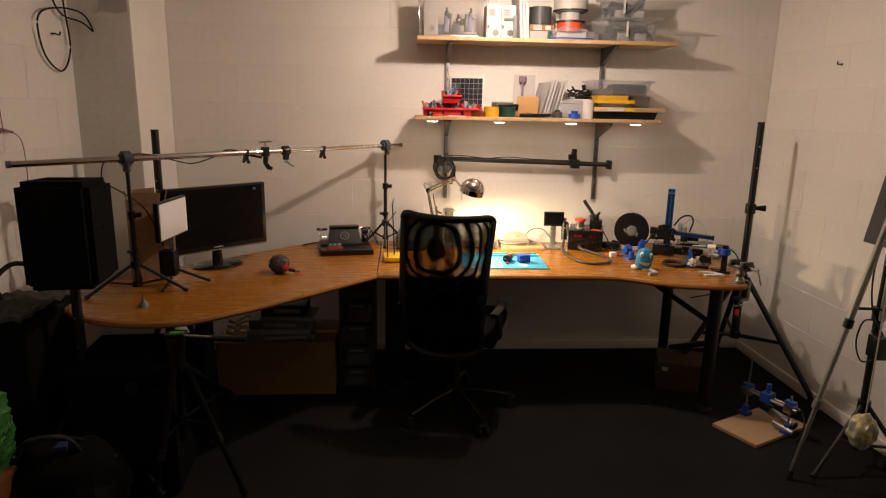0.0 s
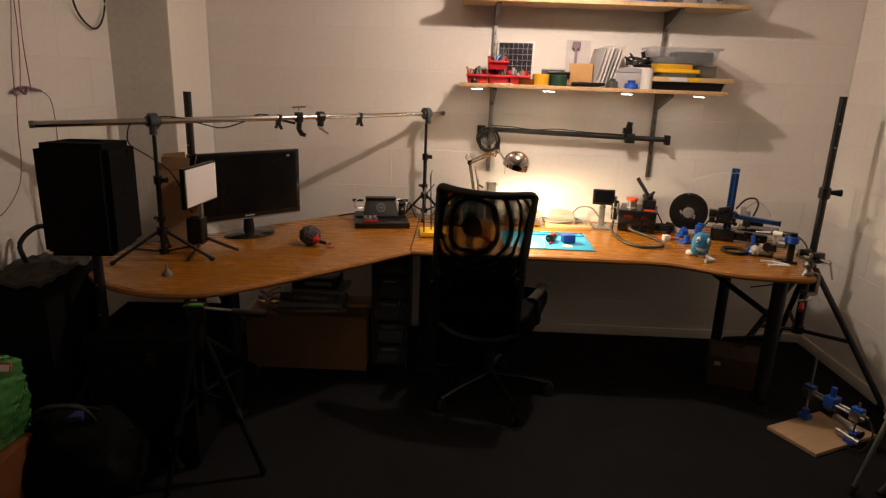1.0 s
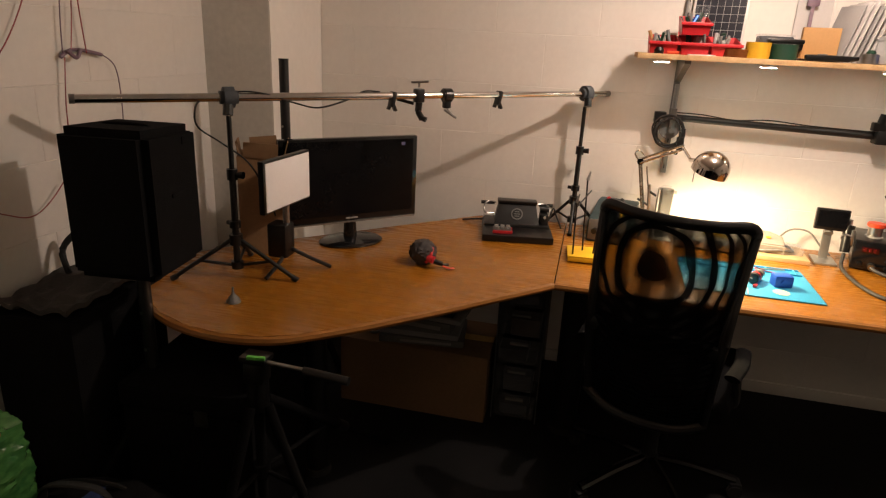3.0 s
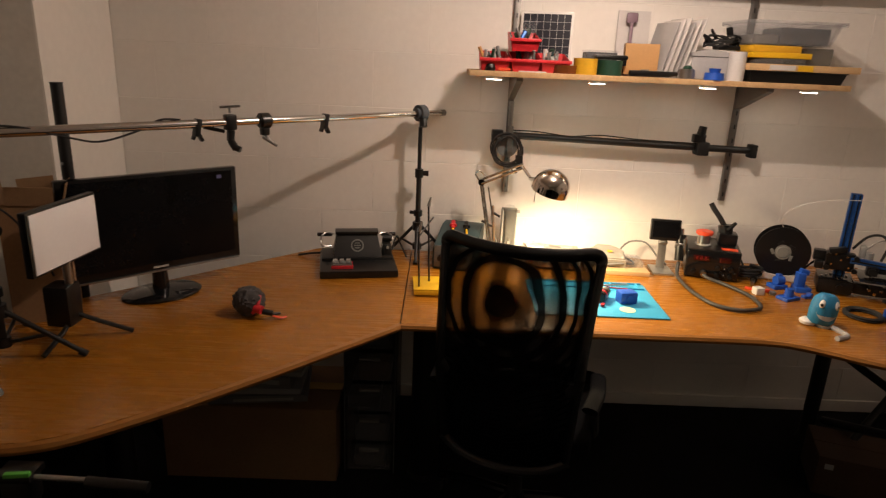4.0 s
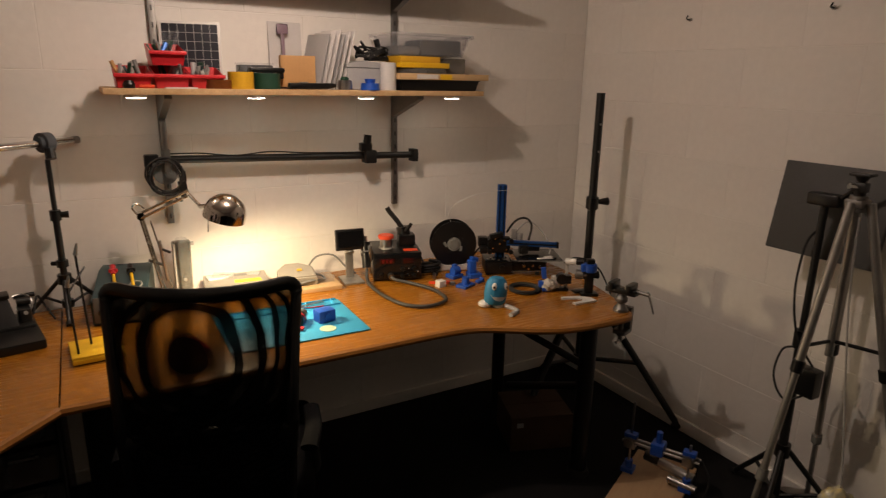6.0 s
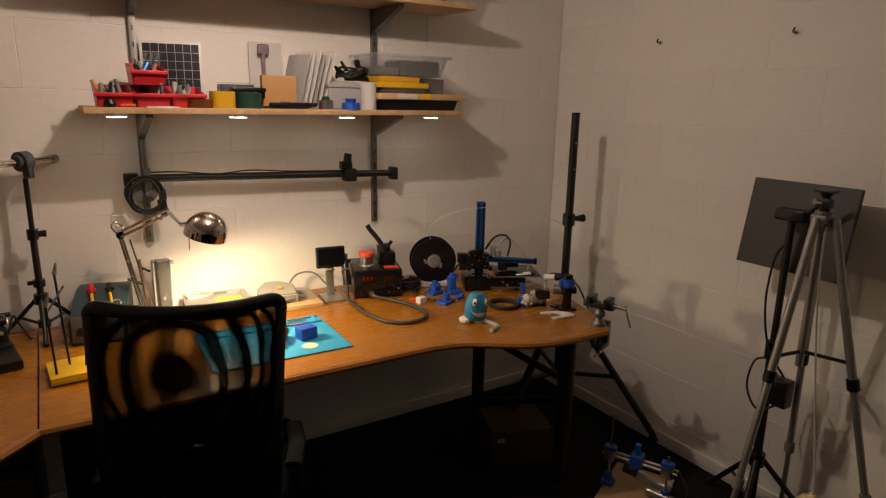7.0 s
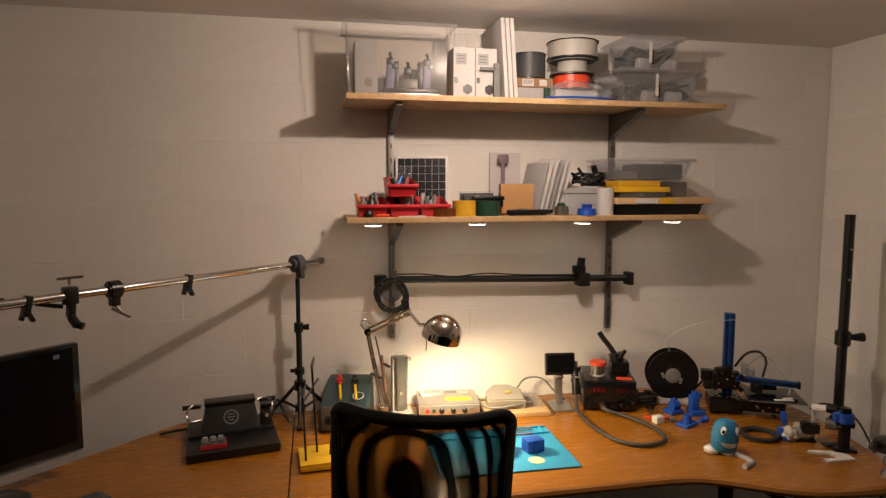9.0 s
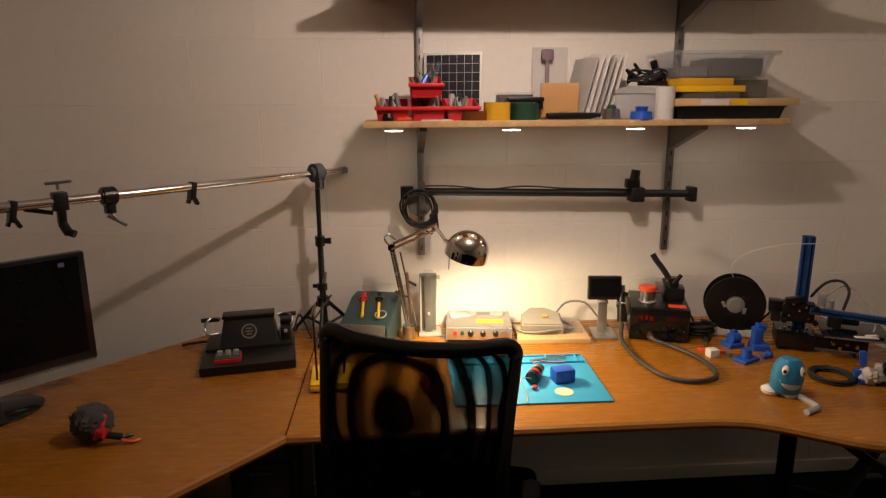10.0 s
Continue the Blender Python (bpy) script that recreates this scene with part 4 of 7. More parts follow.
def solder_station():
    p = thing("solder_station", "black two-channel soldering station with hot-air hose", "soldering station", 1.075, 4.28, DESK_Z, -18)
    part("case", bx(0, 0, 0.066, 0.205, 0.22, 0.118, 0.005), BLACK, p)
    for x in (-0.08, 0.08):
        for y in (-0.08, 0.08):
            part("foot", cyl((x, y, 0), (x, y, 0.009), 0.009), RUBBER, p)
    f = part("front_panel", bx(0, -0.1115, 0.066, 0.195, 0.004, 0.108, 0.001), GLOSS, p)
    part("red_display", bx(-0.045, -0.1145, 0.090, 0.06, 0.003, 0.022, 0.001), mat("dim_red_display", (0.035, 0.003, 0.003), 0.2), f)
    part("red_display", bx(0.045, -0.1145, 0.090, 0.045, 0.003, 0.022, 0.001), mat("dim_red_window", (0.03, 0.003, 0.003), 0.2), f)
    for x, z in ((0.02, 0.055), (0.07, 0.055), (0.02, 0.025), (0.07, 0.025), (-0.07, 0.03)):
        part("knob", cyl((x, -0.1135, z), (x, -0.127, z), 0.010, 0.008, 14), BLACK, f)
    part("hose_socket", cyl((-0.03, -0.1135, 0.028), (-0.03, -0.135, 0.026), 0.014, 0.012), STEEL, f)
    part("warning_label", bx(0.06, -0.07, 0.1262, 0.06, 0.035, 0.0015), ORANGE, p, "orange sticker")
    # hot-air handle and its cradle at the side
    part("cradle", join(bx(-0.112, -0.05, 0.115, 0.014, 0.05, 0.07, 0.003), cyl((-0.13, -0.065, 0.11), (-0.13, -0.035, 0.135), 0.022, 0.020)), STEEL, p)
    h = part("air_handle", cyl((-0.128, -0.075, 0.055), (-0.130, -0.045, 0.16), 0.018, 0.021), BLACK, p)
    part("nozzle", cyl((-0.130, -0.045, 0.16), (-0.131, -0.04, 0.185), 0.009), STEEL, h)
    part("hose", tube([(-0.128, -0.078, 0.05), (-0.13, -0.12, 0.015), (-0.118, -0.20, 0.009), (-0.075, -0.33, 0.009), (-0.01, -0.43, 0.009), (0.075, -0.452, 0.009), (0.150, -0.39, 0.009), (0.125, -0.27, 0.009), (0.05, -0.18, 0.011), (-0.01, -0.15, 0.018), (-0.03, -0.134, 0.026)], 0.0072, 10, 6), mat("grey_rubber_hose", (0.035, 0.034, 0.032), 0.55, var=0.2), p)
    part("iron_holder", join(cyl((0.055, 0.02, 0.126), (0.040, 0.030, 0.205), 0.026, 0.030), bx(0.055, 0.03, 0.150, 0.075, 0.075, 0.05, 0.010), cyl((0.05, 0.0, 0.19), (0.075, 0.0, 0.225), 0.010, 0.007)), BLACK, p)
    part("iron", tube([(0.055, 0.02, 0.17), (0.02, 0.04, 0.225), (-0.01, 0.055, 0.262), (-0.025, 0.062, 0.285)], 0.011, 10, 5), BLACK, p)
    part("iron_cord", tube([(0.06, 0.03, 0.17), (0.10, 0.06, 0.10), (0.14, 0.05, 0.03), (0.13, -0.02, 0.006)], 0.004, 6), RUBBER, p)
    for x, z in ((0.045, 0.055), (0.045, 0.025), (0.085, 0.04)):
        part("toggle", cyl((x, -0.1135, z), (x, -0.122, z + 0.003), 0.004, 0.003, 8), CHROME, f)
    for k in range(3):
        part("display_digit", bx(-0.062 + 0.016 * k, -0.1165, 0.090, 0.009, 0.002, 0.014), mat("dull_red_segment", (0.09, 0.006, 0.006), 0.3), f)
    single("cable_heap", tube([(0.045 * (1 + 0.12 * (j % 3)) * math.cos(j * 0.8), 0.035 * math.sin(j * 0.8), 0.008 + 0.0016 * j) for j in range(26)], 0.0065, 7, 4), RUBBER, "heap of black cable on the desk by the soldering station", "cable heap", 1.215, 4.225, DESK_Z)
    t = thing("solder_reel", "reel of solder wire with an orange-red flange", "solder reel", 1.03, 4.27, DESK_Z + 0.1255, 0)
    part("core", cyl((0, 0, 0.004), (0, 0, 0.042), 0.026, seg=24), STEEL, t)
    part("flange", cyl((0, 0, 0), (0, 0, 0.005), 0.032, seg=24), GREY, t)
    part("top_flange", cyl((0, 0, 0.042), (0, 0, 0.058), 0.034, seg=24, bev=0.003), ORANGE, t, "orange-red flange")
    r = thing("screwdriver", "small black-handled tool lying beside the soldering station", "hand tool", 1.21, 4.16, DESK_Z, 60)
    part("handle", cyl((0, 0, 0.014), (0.10, 0, 0.014), 0.014, 0.012, bev=0.003), BLACK, r)
    part("tip", cyl((-0.05, 0, 0.012), (0, 0, 0.013), 0.008), STEEL, r)


solder_station()


def cutting_mat():
    m = thing("silicone_mat", "bright cyan silicone work mat with moulded trays", "work mat", 0.497, 3.905, DESK_Z, -1)
    part("sheet", bx(0, 0, 0.0025, 0.46, 0.34, 0.005, 0.001), CYAN, m)
    for k in range(5):
        part("ridge", bx(-0.20 + 0.10 * k, 0.135, 0.008, 0.004, 0.055, 0.007), CYAN, m)
    for y in (0.107, 0.164):
        part("ridge", bx(0, y, 0.008, 0.44, 0.004, 0.007), CYAN, m)
    part("round_mark", cyl((0.10, -0.105, 0.005), (0.10, -0.105, 0.0062), 0.028, seg=24), mat("pale_round_mark", (0.42, 0.55, 0.40), 0.5), m, "pale round print")
    mo = thing("gear_motor", "small motor with red and black wires", "motor", 0.525, 3.885, DESK_Z + 0.005, 60)
    part("can", cyl((-0.035, 0, 0.021), (0.02, 0, 0.021), 0.02, bev=0.003), BLACK, mo)
    part("gearbox", cyl((0.02, 0, 0.021), (0.045, 0, 0.021), 0.018), STEEL, mo)
    part("red_band", cyl((-0.012, 0, 0.021), (-0.002, 0, 0.021), 0.0207), RED, mo)
    part("wire", tube([(-0.035, 0, 0.021), (-0.07, 0.02, 0.03), (-0.11, -0.01, 0.006), (-0.16, -0.03, 0.004)], 0.002, 6), GREY, mo)
    part("wire", tube([(0.04, 0, 0.021), (0.08, 0.03, 0.03), (0.13, 0.00, 0.01), (0.17, -0.05, 0.004)], 0.002, 6), RED, mo)
    part("connector", bx(-0.06, -0.02, 0.006, 0.02, 0.012, 0.01, 0.002), RED, mo)
    single("blue_print_block", join(bx(0, 0, 0.022, 0.066, 0.05, 0.044, 0.008), cyl((0, -0.03, 0.022), (0, 0.03, 0.022), 0.012)), BLUE, "glossy dark blue printed block", "printed part", 0.61, 3.875, DESK_Z + 0.005, 10)
    t = thing("tweezers", "thin steel tweezers lying on the mat", "tweezers", 0.60, 4.03, DESK_Z + 0.011, 12)
    part("arm", bx(0, 0.004, 0.003, 0.13, 0.005, 0.003, rz=2), STEEL, t)
    part("arm", bx(0, -0.004, 0.003, 0.13, 0.005, 0.003, rz=-2), STEEL, t)
    k = thing("soldering_pen", "red-tipped pen tool lying on the desk", "pen tool", 0.192, 3.862, DESK_Z, -74)
    part("barrel", cyl((-0.05, 0, 0.008), (0.06, 0, 0.008), 0.008), RED, k)
    part("tip", cyl((0.06, 0, 0.008), (0.10, 0, 0.006), 0.004, 0.001), BLACK, k)


cutting_mat()


# ---- printer corner ----
def filament_reel(name, label, x, y, z, r, width, core, flange_mat, thread, axis="Y", group="", hub=0.031, fill=0.8):
    s = thing(name, label, "filament spool", x, y, z, group=group)
    m = pose(0, 0, 0, 90) if axis == "Y" else pose(0, 0, 0)
    for sgn in (-1, 1):
        z0 = sgn * width / 2
        fl = part("flange", lathe([(hub, z0 - sgn * 0.004), (r, z0 - sgn * 0.004), (r, z0), (hub, z0)], 40, m), flange_mat, s)
        if axis == "Y":
            for k in range(5):
                turn = 72 * k + 20
                part("cutout", bx(0, 0, 0, 0.024, 0.011, 0.003, 0.001), (SATIN, MIDGREY)[k % 2], fl, "", m @ pose(0, 0, z0, 0, 0, turn) @ pose(0, 0.039, 0, 0, 0, 24))
    part("winding", lathe([(hub, -width / 2 + 0.004), (r * fill, -width / 2 + 0.004), (r * fill, width / 2 - 0.004), (hub, width / 2 - 0.004)], 36, m), thread, s)
    part("hub", lathe([(hub * 0.6, -width / 2 - 0.002), (hub, -width / 2 - 0.002), (hub, width / 2 + 0.002), (hub * 0.6, width / 2 + 0.002), (hub * 0.6, -width / 2 - 0.002)], 28, m), MIDGREY, s)
    if axis == "Y":
        part("hub_cap", lathe([(0, width / 2 + 0.006), (hub * 0.7, width / 2 + 0.005), (hub * 0.85, width / 2 + 0.001), (hub * 0.85, width / 2 - 0.01), (0, width / 2 - 0.01)], 28, m), MIDGREY, s)
    return s


reel = filament_reel("filament_spool", "black filament spool standing on edge with grey hub", 1.345, 4.235, DESK_Z + 0.122, 0.103, 0.06, 0.03, BLACK, FABRIC)
reel.matrix_basis = pose(1.345, 4.235, DESK_Z + 0.122, 0, 0, -20)
hold = thing("spool_holder", "low white printed cradle under the spool", "spool holder", 1.345, 4.235, DESK_Z, -20)
part("base", bx(0, 0, 0.006, 0.15, 0.075, 0.012, 0.003), WHITE, hold)
for s in (-1, 1):
    part("cheek", slab([(-0.07, 0.0), (0.07, 0.0), (0.07, 0.03), (0.04, 0.022), (0.0, 0.019), (-0.04, 0.022), (-0.07, 0.03)], -0.003, 0.003), WHITE, hold, "", pose(0, s * 0.038, 0.006, 90))


def printer():
    p = thing("desktop_printer", "small black filament printer with blue aluminium rails", "3d printer", 1.53, 4.085, DESK_Z, -26)
    part("control_case", bx(-0.035, 0.01, 0.034, 0.12, 0.13, 0.050, 0.004), BLACK, p)
    part("case_lid", bx(-0.035, 0.01, 0.061, 0.122, 0.132, 0.004, 0.001), GLOSS, p)
    part("bed_beam", bx(0.105, -0.005, 0.032, 0.16, 0.045, 0.040, 0.003), BLACK, p)
    for x, z in ((0.075, 0.045), (0.095, 0.032), (0.115, 0.048), (0.145, 0.040)):
        part("adjuster", cyl((x, -0.055, z), (x, -0.066, z), 0.007, 0.006, 10), CHROME, p)
    for k in range(7):
        part("bolt", cyl((-0.085 + 0.018 * k, -0.03 + 0.022 * (k % 3), 0.062), (-0.085 + 0.018 * k, -0.03 + 0.022 * (k % 3), 0.069), 0.0045, 0.004, 8), CHROME, p)
    for x in (-0.08, 0.14):
        for y in (-0.04, 0.06):
            part("foot", cyl((x, y, 0), (x, y, 0.010), 0.010), RUBBER, p)
    part("dial", cyl((-0.02, -0.055, 0.035), (-0.02, -0.066, 0.035), 0.012, seg=18), BLACK, p)
    b = part("bed", bx(0.135, -0.02, 0.084, 0.20, 0.19, 0.005, 0.001), GLOSS, p)
    part("bed_edge", bx(0.135, -0.1165, 0.084, 0.20, 0.002, 0.004), ALU, b)
    part("bed_rail", bx(0.09, -0.01, 0.070, 0.04, 0.18, 0.02, 0.002), BLACK, p)
    part("print_scraps", join(bx(0.16, -0.09, 0.0885, 0.07, 0.016, 0.003, 0.001, rz=10), bx(0.18, -0.065, 0.0885, 0.04, 0.014, 0.003, 0.001, rz=24)), WHITE, p)
    for s in (-1, 1):
        part("column", bx(-0.02 + s * 0.0102, 0.035, 0.205, 0.0196, 0.022, 0.37, 0.002), ALUBLUE, p)
        part("column_groove", bx(-0.02 + s * 0.0102, 0.0235, 0.205, 0.005, 0.002, 0.365), BLACK, p)
    part("column_back", bx(-0.02, 0.046, 0.205, 0.038, 0.02, 0.37, 0.002), ALUBLUE, p)
    g = part("carriage", bx(-0.03, 0.01, 0.125, 0.10, 0.045, 0.07, 0.006), BLACK, p)
    for x, z in ((-0.075, 0.10), (-0.075, 0.15), (0.02, 0.10), (0.02, 0.15)):
        part("wheel", cyl((x, -0.02, z), (x, -0.034, z), 0.010, seg=16), BLACK, g)
    for x, y, z in ((-0.05, -0.015, 0.157), (-0.01, -0.015, 0.150), (-0.06, -0.015, 0.115), (-0.03, -0.015, 0.135), (0.0, -0.015, 0.108)):
        part("bolt", cyl((x, y, z), (x, y - 0.006, z), 0.004, seg=8), CHROME, g)
    part("belt_clip", join(bx(-0.045, -0.005, 0.170, 0.06, 0.03, 0.022, 0.004, ry=-14), bx(-0.10, -0.005, 0.105, 0.03, 0.04, 0.03, 0.004)), BLACK, g)
    part("motor", bx(-0.10, 0.03, 0.135, 0.042, 0.042, 0.042, 0.004), BLACK, g)
    part("arm_rail", bx(0.115, -0.005, 0.132, 0.225, 0.02, 0.0235, 0.002, ry=3), ALUBLUE, p)
    part("arm_groove", bx(0.115, -0.0155, 0.132, 0.222, 0.002, 0.006, ry=3), BLACK, p)
    part("arm_end", bx(0.232, -0.005, 0.126, 0.010, 0.024, 0.028, 0.003), BLACK, p)
    part("print_head", join(bx(0.075, -0.030, 0.112, 0.04, 0.03, 0.034, 0.004), bx(0.12, 0.008, 0.108, 0.07, 0.03, 0.022, 0.006), cyl((0.075, -0.030, 0.098), (0.075, -0.030, 0.088), 0.007, 0.003)), BLACK, p)
    part("print_fan", cyl((0.075, -0.045, 0.112), (0.075, -0.052, 0.112), 0.014, seg=18), SATIN, p)
    part("extruder", join(bx(0.045, 0.05, 0.165, 0.022, 0.022, 0.05, 0.004), cyl((0.07, 0.05, 0.135), (0.07, 0.05, 0.165), 0.015)), GREY, p)
    part("loom", tube([(0.01, 0.05, 0.17), (0.05, 0.05, 0.225), (0.095, 0.04, 0.238), (0.115, 0.01, 0.21), (0.10, -0.01, 0.15)], 0.005, 8, 6), RUBBER, p)
    part("loom", tube([(0.03, 0.05, 0.14), (0.10, 0.06, 0.215), (0.16, 0.05, 0.19), (0.20, 0.0, 0.12), (0.19, -0.02, 0.07)], 0.003, 6, 6), GREY, p)
    part("loom", tube([(-0.09, 0.04, 0.12), (-0.12, 0.07, 0.08), (-0.16, 0.08, 0.02), (-0.20, 0.09, 0.006)], 0.004, 6, 5), RUBBER, p)


printer()
single("filament_strand", tube([(1.345, 4.235, 0.935), (1.315, 4.225, 0.99), (1.335, 4.19, 1.047), (1.415, 4.14, 1.089), (1.505, 4.10, 1.104), (1.64, 4.08, 1.098), (1.80, 4.045, 1.062), (1.89, 4.02, 1.025), (1.945, 4.005, 0.99)], 0.0012, 6, 6), WHITE,
       "thin clear filament strand arching over the printer", "filament")


def monster():
    m = thing("toy_monster", "small turquoise printed toy with a white grin and one white foot", "printed toy", 1.235, 3.735, DESK_Z, -8, ry=5)
    bm = lathe([(0, 0.012), (0.034, 0.012), (0.042, 0.022), (0.045, 0.05), (0.044, 0.080), (0.038, 0.101), (0.025, 0.115), (0, 0.120)], 28, Matrix.Diagonal((1, 0.85, 1, 1)))
    part("body", bm, MONSTER, m)
    g = bmesh.new()
    n = 12
    top = [g.verts.new((0.043 * math.sin(a), -0.0375 * math.cos(a), 0.063)) for a in [-0.85 + 1.7 * k / n for k in range(n + 1)]]
    low = [g.verts.new((0.0445 * math.sin(a), -0.0385 * math.cos(a), 0.063 - 0.031 * max(0.02, 1 - (a / 0.88) ** 2) ** 0.5)) for a in [-0.85 + 1.7 * k / n for k in range(n + 1)]]
    for k in range(n):
        g.faces.new((low[k], low[k + 1], top[k + 1], top[k]))
    bmesh.ops.solidify(g, geom=g.faces[:], thickness=0.003)
    part("grin", g, WHITE, m)
    for s in (-1, 1):
        e = part("eye", lathe([(0, 0.005), (0.006, 0.0045), (0.010, 0.001), (0.010, -0.004)], 16, pose(s * 0.024, -0.0295, 0.088, 76, 0, s * 38) @ Matrix.Diagonal((0.88, 1.45, 1, 1))), WHITE, m)
        part("pupil", cyl((s * 0.0252, -0.0322, 0.086), (s * 0.0284, -0.0362, 0.085), 0.0047, seg=12), BLACK, e)
    part("tail_foot", lathe([(0, 0), (0.024, 0.0), (0.026, 0.01), (0.015, 0.02), (0, 0.022)], 16, pose(-0.035, 0.01, 0)), WHITE, m)
    part("foot", lathe([(0, 0), (0.022, 0.0), (0.022, 0.01), (0.012, 0.016), (0, 0.018)], 16, pose(0.012, -0.005, 0)), WHITE, m)
    part("arm", tube([(0.03, -0.03, 0.012), (0.05, -0.06, 0.009), (0.052, -0.09, 0.009), (0.005, -0.125, 0.009)], 0.009, 8, 5), CARD, m)


monster()
single("filament_coil", join(*[lathe([(0.052 + 0.008 * k, z - 0.004), (0.058 + 0.008 * k, z), (0.052 + 0.008 * k, z + 0.004), (0.046 + 0.008 * k, z), (0.052 + 0.008 * k, z - 0.004)], 40) for k, z in ((0, 0.005), (1, 0.006), (0, 0.012), (1, 0.014))]), RUBBER,
       "flat coil of black cable lying on the desk", "cable coil", 1.452, 3.832, DESK_Z)
single("coil_tail", tube([(1.50, 3.80, 0.742), (1.57, 3.83, 0.741), (1.63, 3.83, 0.742), (1.68, 3.86, 0.741)], 0.004, 6), RUBBER, "black cable tail on the desk", "cable")


def printed_bits():
    a = thing("printed_bracket", "blue printed bracket with upright tab", "printed part", 1.285, 4.115, DESK_Z, 12)
    part("base", bx(0, 0, 0.008, 0.06, 0.05, 0.016, 0.002), BLUE, a)
    part("ring", join(cyl((-0.012, 0, 0.03), (0.022, 0, 0.03), 0.018, seg=18), bx(0.012, 0.012, 0.034, 0.02, 0.02, 0.04, 0.003)), BLUE, a)
    b = thing("printed_bracket", "tall blue printed bracket with hooked top", "printed part", 1.365, 4.085, DESK_Z, -10)
    part("base", bx(0, 0, 0.01, 0.055, 0.06, 0.02, 0.002), BLUE, b)
    part("tower", join(bx(-0.008, 0.005, 0.045, 0.03, 0.04, 0.06, 0.004), bx(0.004, 0.01, 0.078, 0.032, 0.03, 0.018, 0.004, ry=12)), BLUE, b)
    c = thing("printed_bracket", "low blue printed bracket with round boss", "printed part", 1.262, 3.985, DESK_Z, 25)
    part("base", bx(0, 0, 0.006, 0.075, 0.05, 0.012, 0.002), BLUE, c)
    part("boss", cyl((0.0, 0, 0.012), (0.0, 0, 0.042), 0.017, 0.015, 18), BLUE, c)
    single("printed_clip", join(bx(0, 0, 0.006, 0.035, 0.022, 0.012, 0.003), bx(0.012, 0, 0.014, 0.012, 0.022, 0.012, 0.002)), BLUE, "tiny blue printed clip", "printed part", 1.345, 4.005, DESK_Z, 15)
    single("printed_cube", bx(0, 0, 0.014, 0.035, 0.032, 0.028, 0.003), WHITE, "little white printed cube", "printed part", 1.168, 4.03, DESK_Z, 8)
    single("red_clip", join(bx(0, 0, 0.005, 0.05, 0.014, 0.010, 0.003, rz=-30), bx(0.045, -0.02, 0.006, 0.03, 0.014, 0.012, 0.003)), ORANGE, "small orange-red plastic clip", "clip", 1.165, 4.075, DESK_Z)
    single("grey_nut", cyl((0, 0, 0), (0, 0, 0.012), 0.012, seg=6), MIDGREY, "small dark grey knob", "knob", 1.225, 4.03, DESK_Z)
    w = single("white_bracket", slab([(-0.07, 0.030), (-0.062, 0.048), (0.01, 0.042), (0.052, 0.016), (0.058, -0.022), (-0.042, -0.042), (-0.048, -0.022), (-0.004, -0.014), (0.010, 0.004), (-0.004, 0.020)], 0, 0.008, 0.001), WHITE,
               "flat white forked printed piece", "printed part", 1.572, 3.625, DESK_Z, -14)


printed_bits()


def gripper():
    g = thing("printed_gripper", "small white and blue printed gripper beside a black post", "printed gripper", 1.585, 3.775, DESK_Z, -30)
    part("base", bx(0, 0, 0.006, 0.07, 0.045, 0.012, 0.004), BLACK, g)
    part("body", join(bx(-0.015, 0, 0.036, 0.035, 0.035, 0.05, 0.008), bx(0.02, -0.005, 0.045, 0.035, 0.025, 0.04, 0.006, ry=25)), CREAM, g)
    rag = bmesh.new()
    bmesh.ops.create_icosphere(rag, subdivisions=3, radius=1)
    for v in rag.verts:
        q = 1 + 0.35 * noise.noise(v.co * 2.4) + 0.12 * noise.noise(v.co * 7)
        v.co = Vector((v.co.x * 0.030 * q - 0.045, v.co.y * 0.022 * q - 0.02, max(v.co.z * 0.026 * q + 0.026, 0.002)))
    part("jaw", rag, CREAM, g, "cream printed jaw")
    part("servo", join(cyl((0.005, -0.035, 0.056), (0.005, -0.005, 0.056), 0.022, seg=18), bx(0.03, -0.012, 0.052, 0.03, 0.03, 0.034, 0.004)), BLACK, g)
    part("upright", bx(0.03, 0.005, 0.068, 0.012, 0.014, 0.11, 0.002), CREAM, g)
    arm = part("tube_arm", cyl((0.02, 0.0, 0.122), (0.062, -0.012, 0.126), 0.013, seg=16), WHITE, g)
    part("tube_end", cyl((0.062, -0.012, 0.126), (0.090, -0.020, 0.127), 0.0135, seg=16, bev=0.002), BLACK, arm)
    part("blue_finger", join(bx(-0.065, 0.0, 0.072, 0.020, 0.016, 0.05, 0.006, ry=-10), bx(-0.070, -0.01, 0.026, 0.032, 0.03, 0.03, 0.006), bx(-0.055, -0.025, 0.010, 0.035, 0.02, 0.016, 0.004)), BLUE, g)
    part("knob", join(cyl((0.055, -0.045, 0.085), (0.085, -0.055, 0.085), 0.020, 0.018, 16), cyl((0.085, -0.055, 0.085), (0.105, -0.06, 0.085), 0.010)), DARKSTEEL, g)
    part("wire", tube([(0.02, 0.02, 0.11), (0.06, 0.03, 0.13), (0.12, 0.03, 0.12), (0.17, 0.01, 0.08), (0.20, -0.06, 0.006)], 0.0035, 6), RUBBER, g)


gripper()


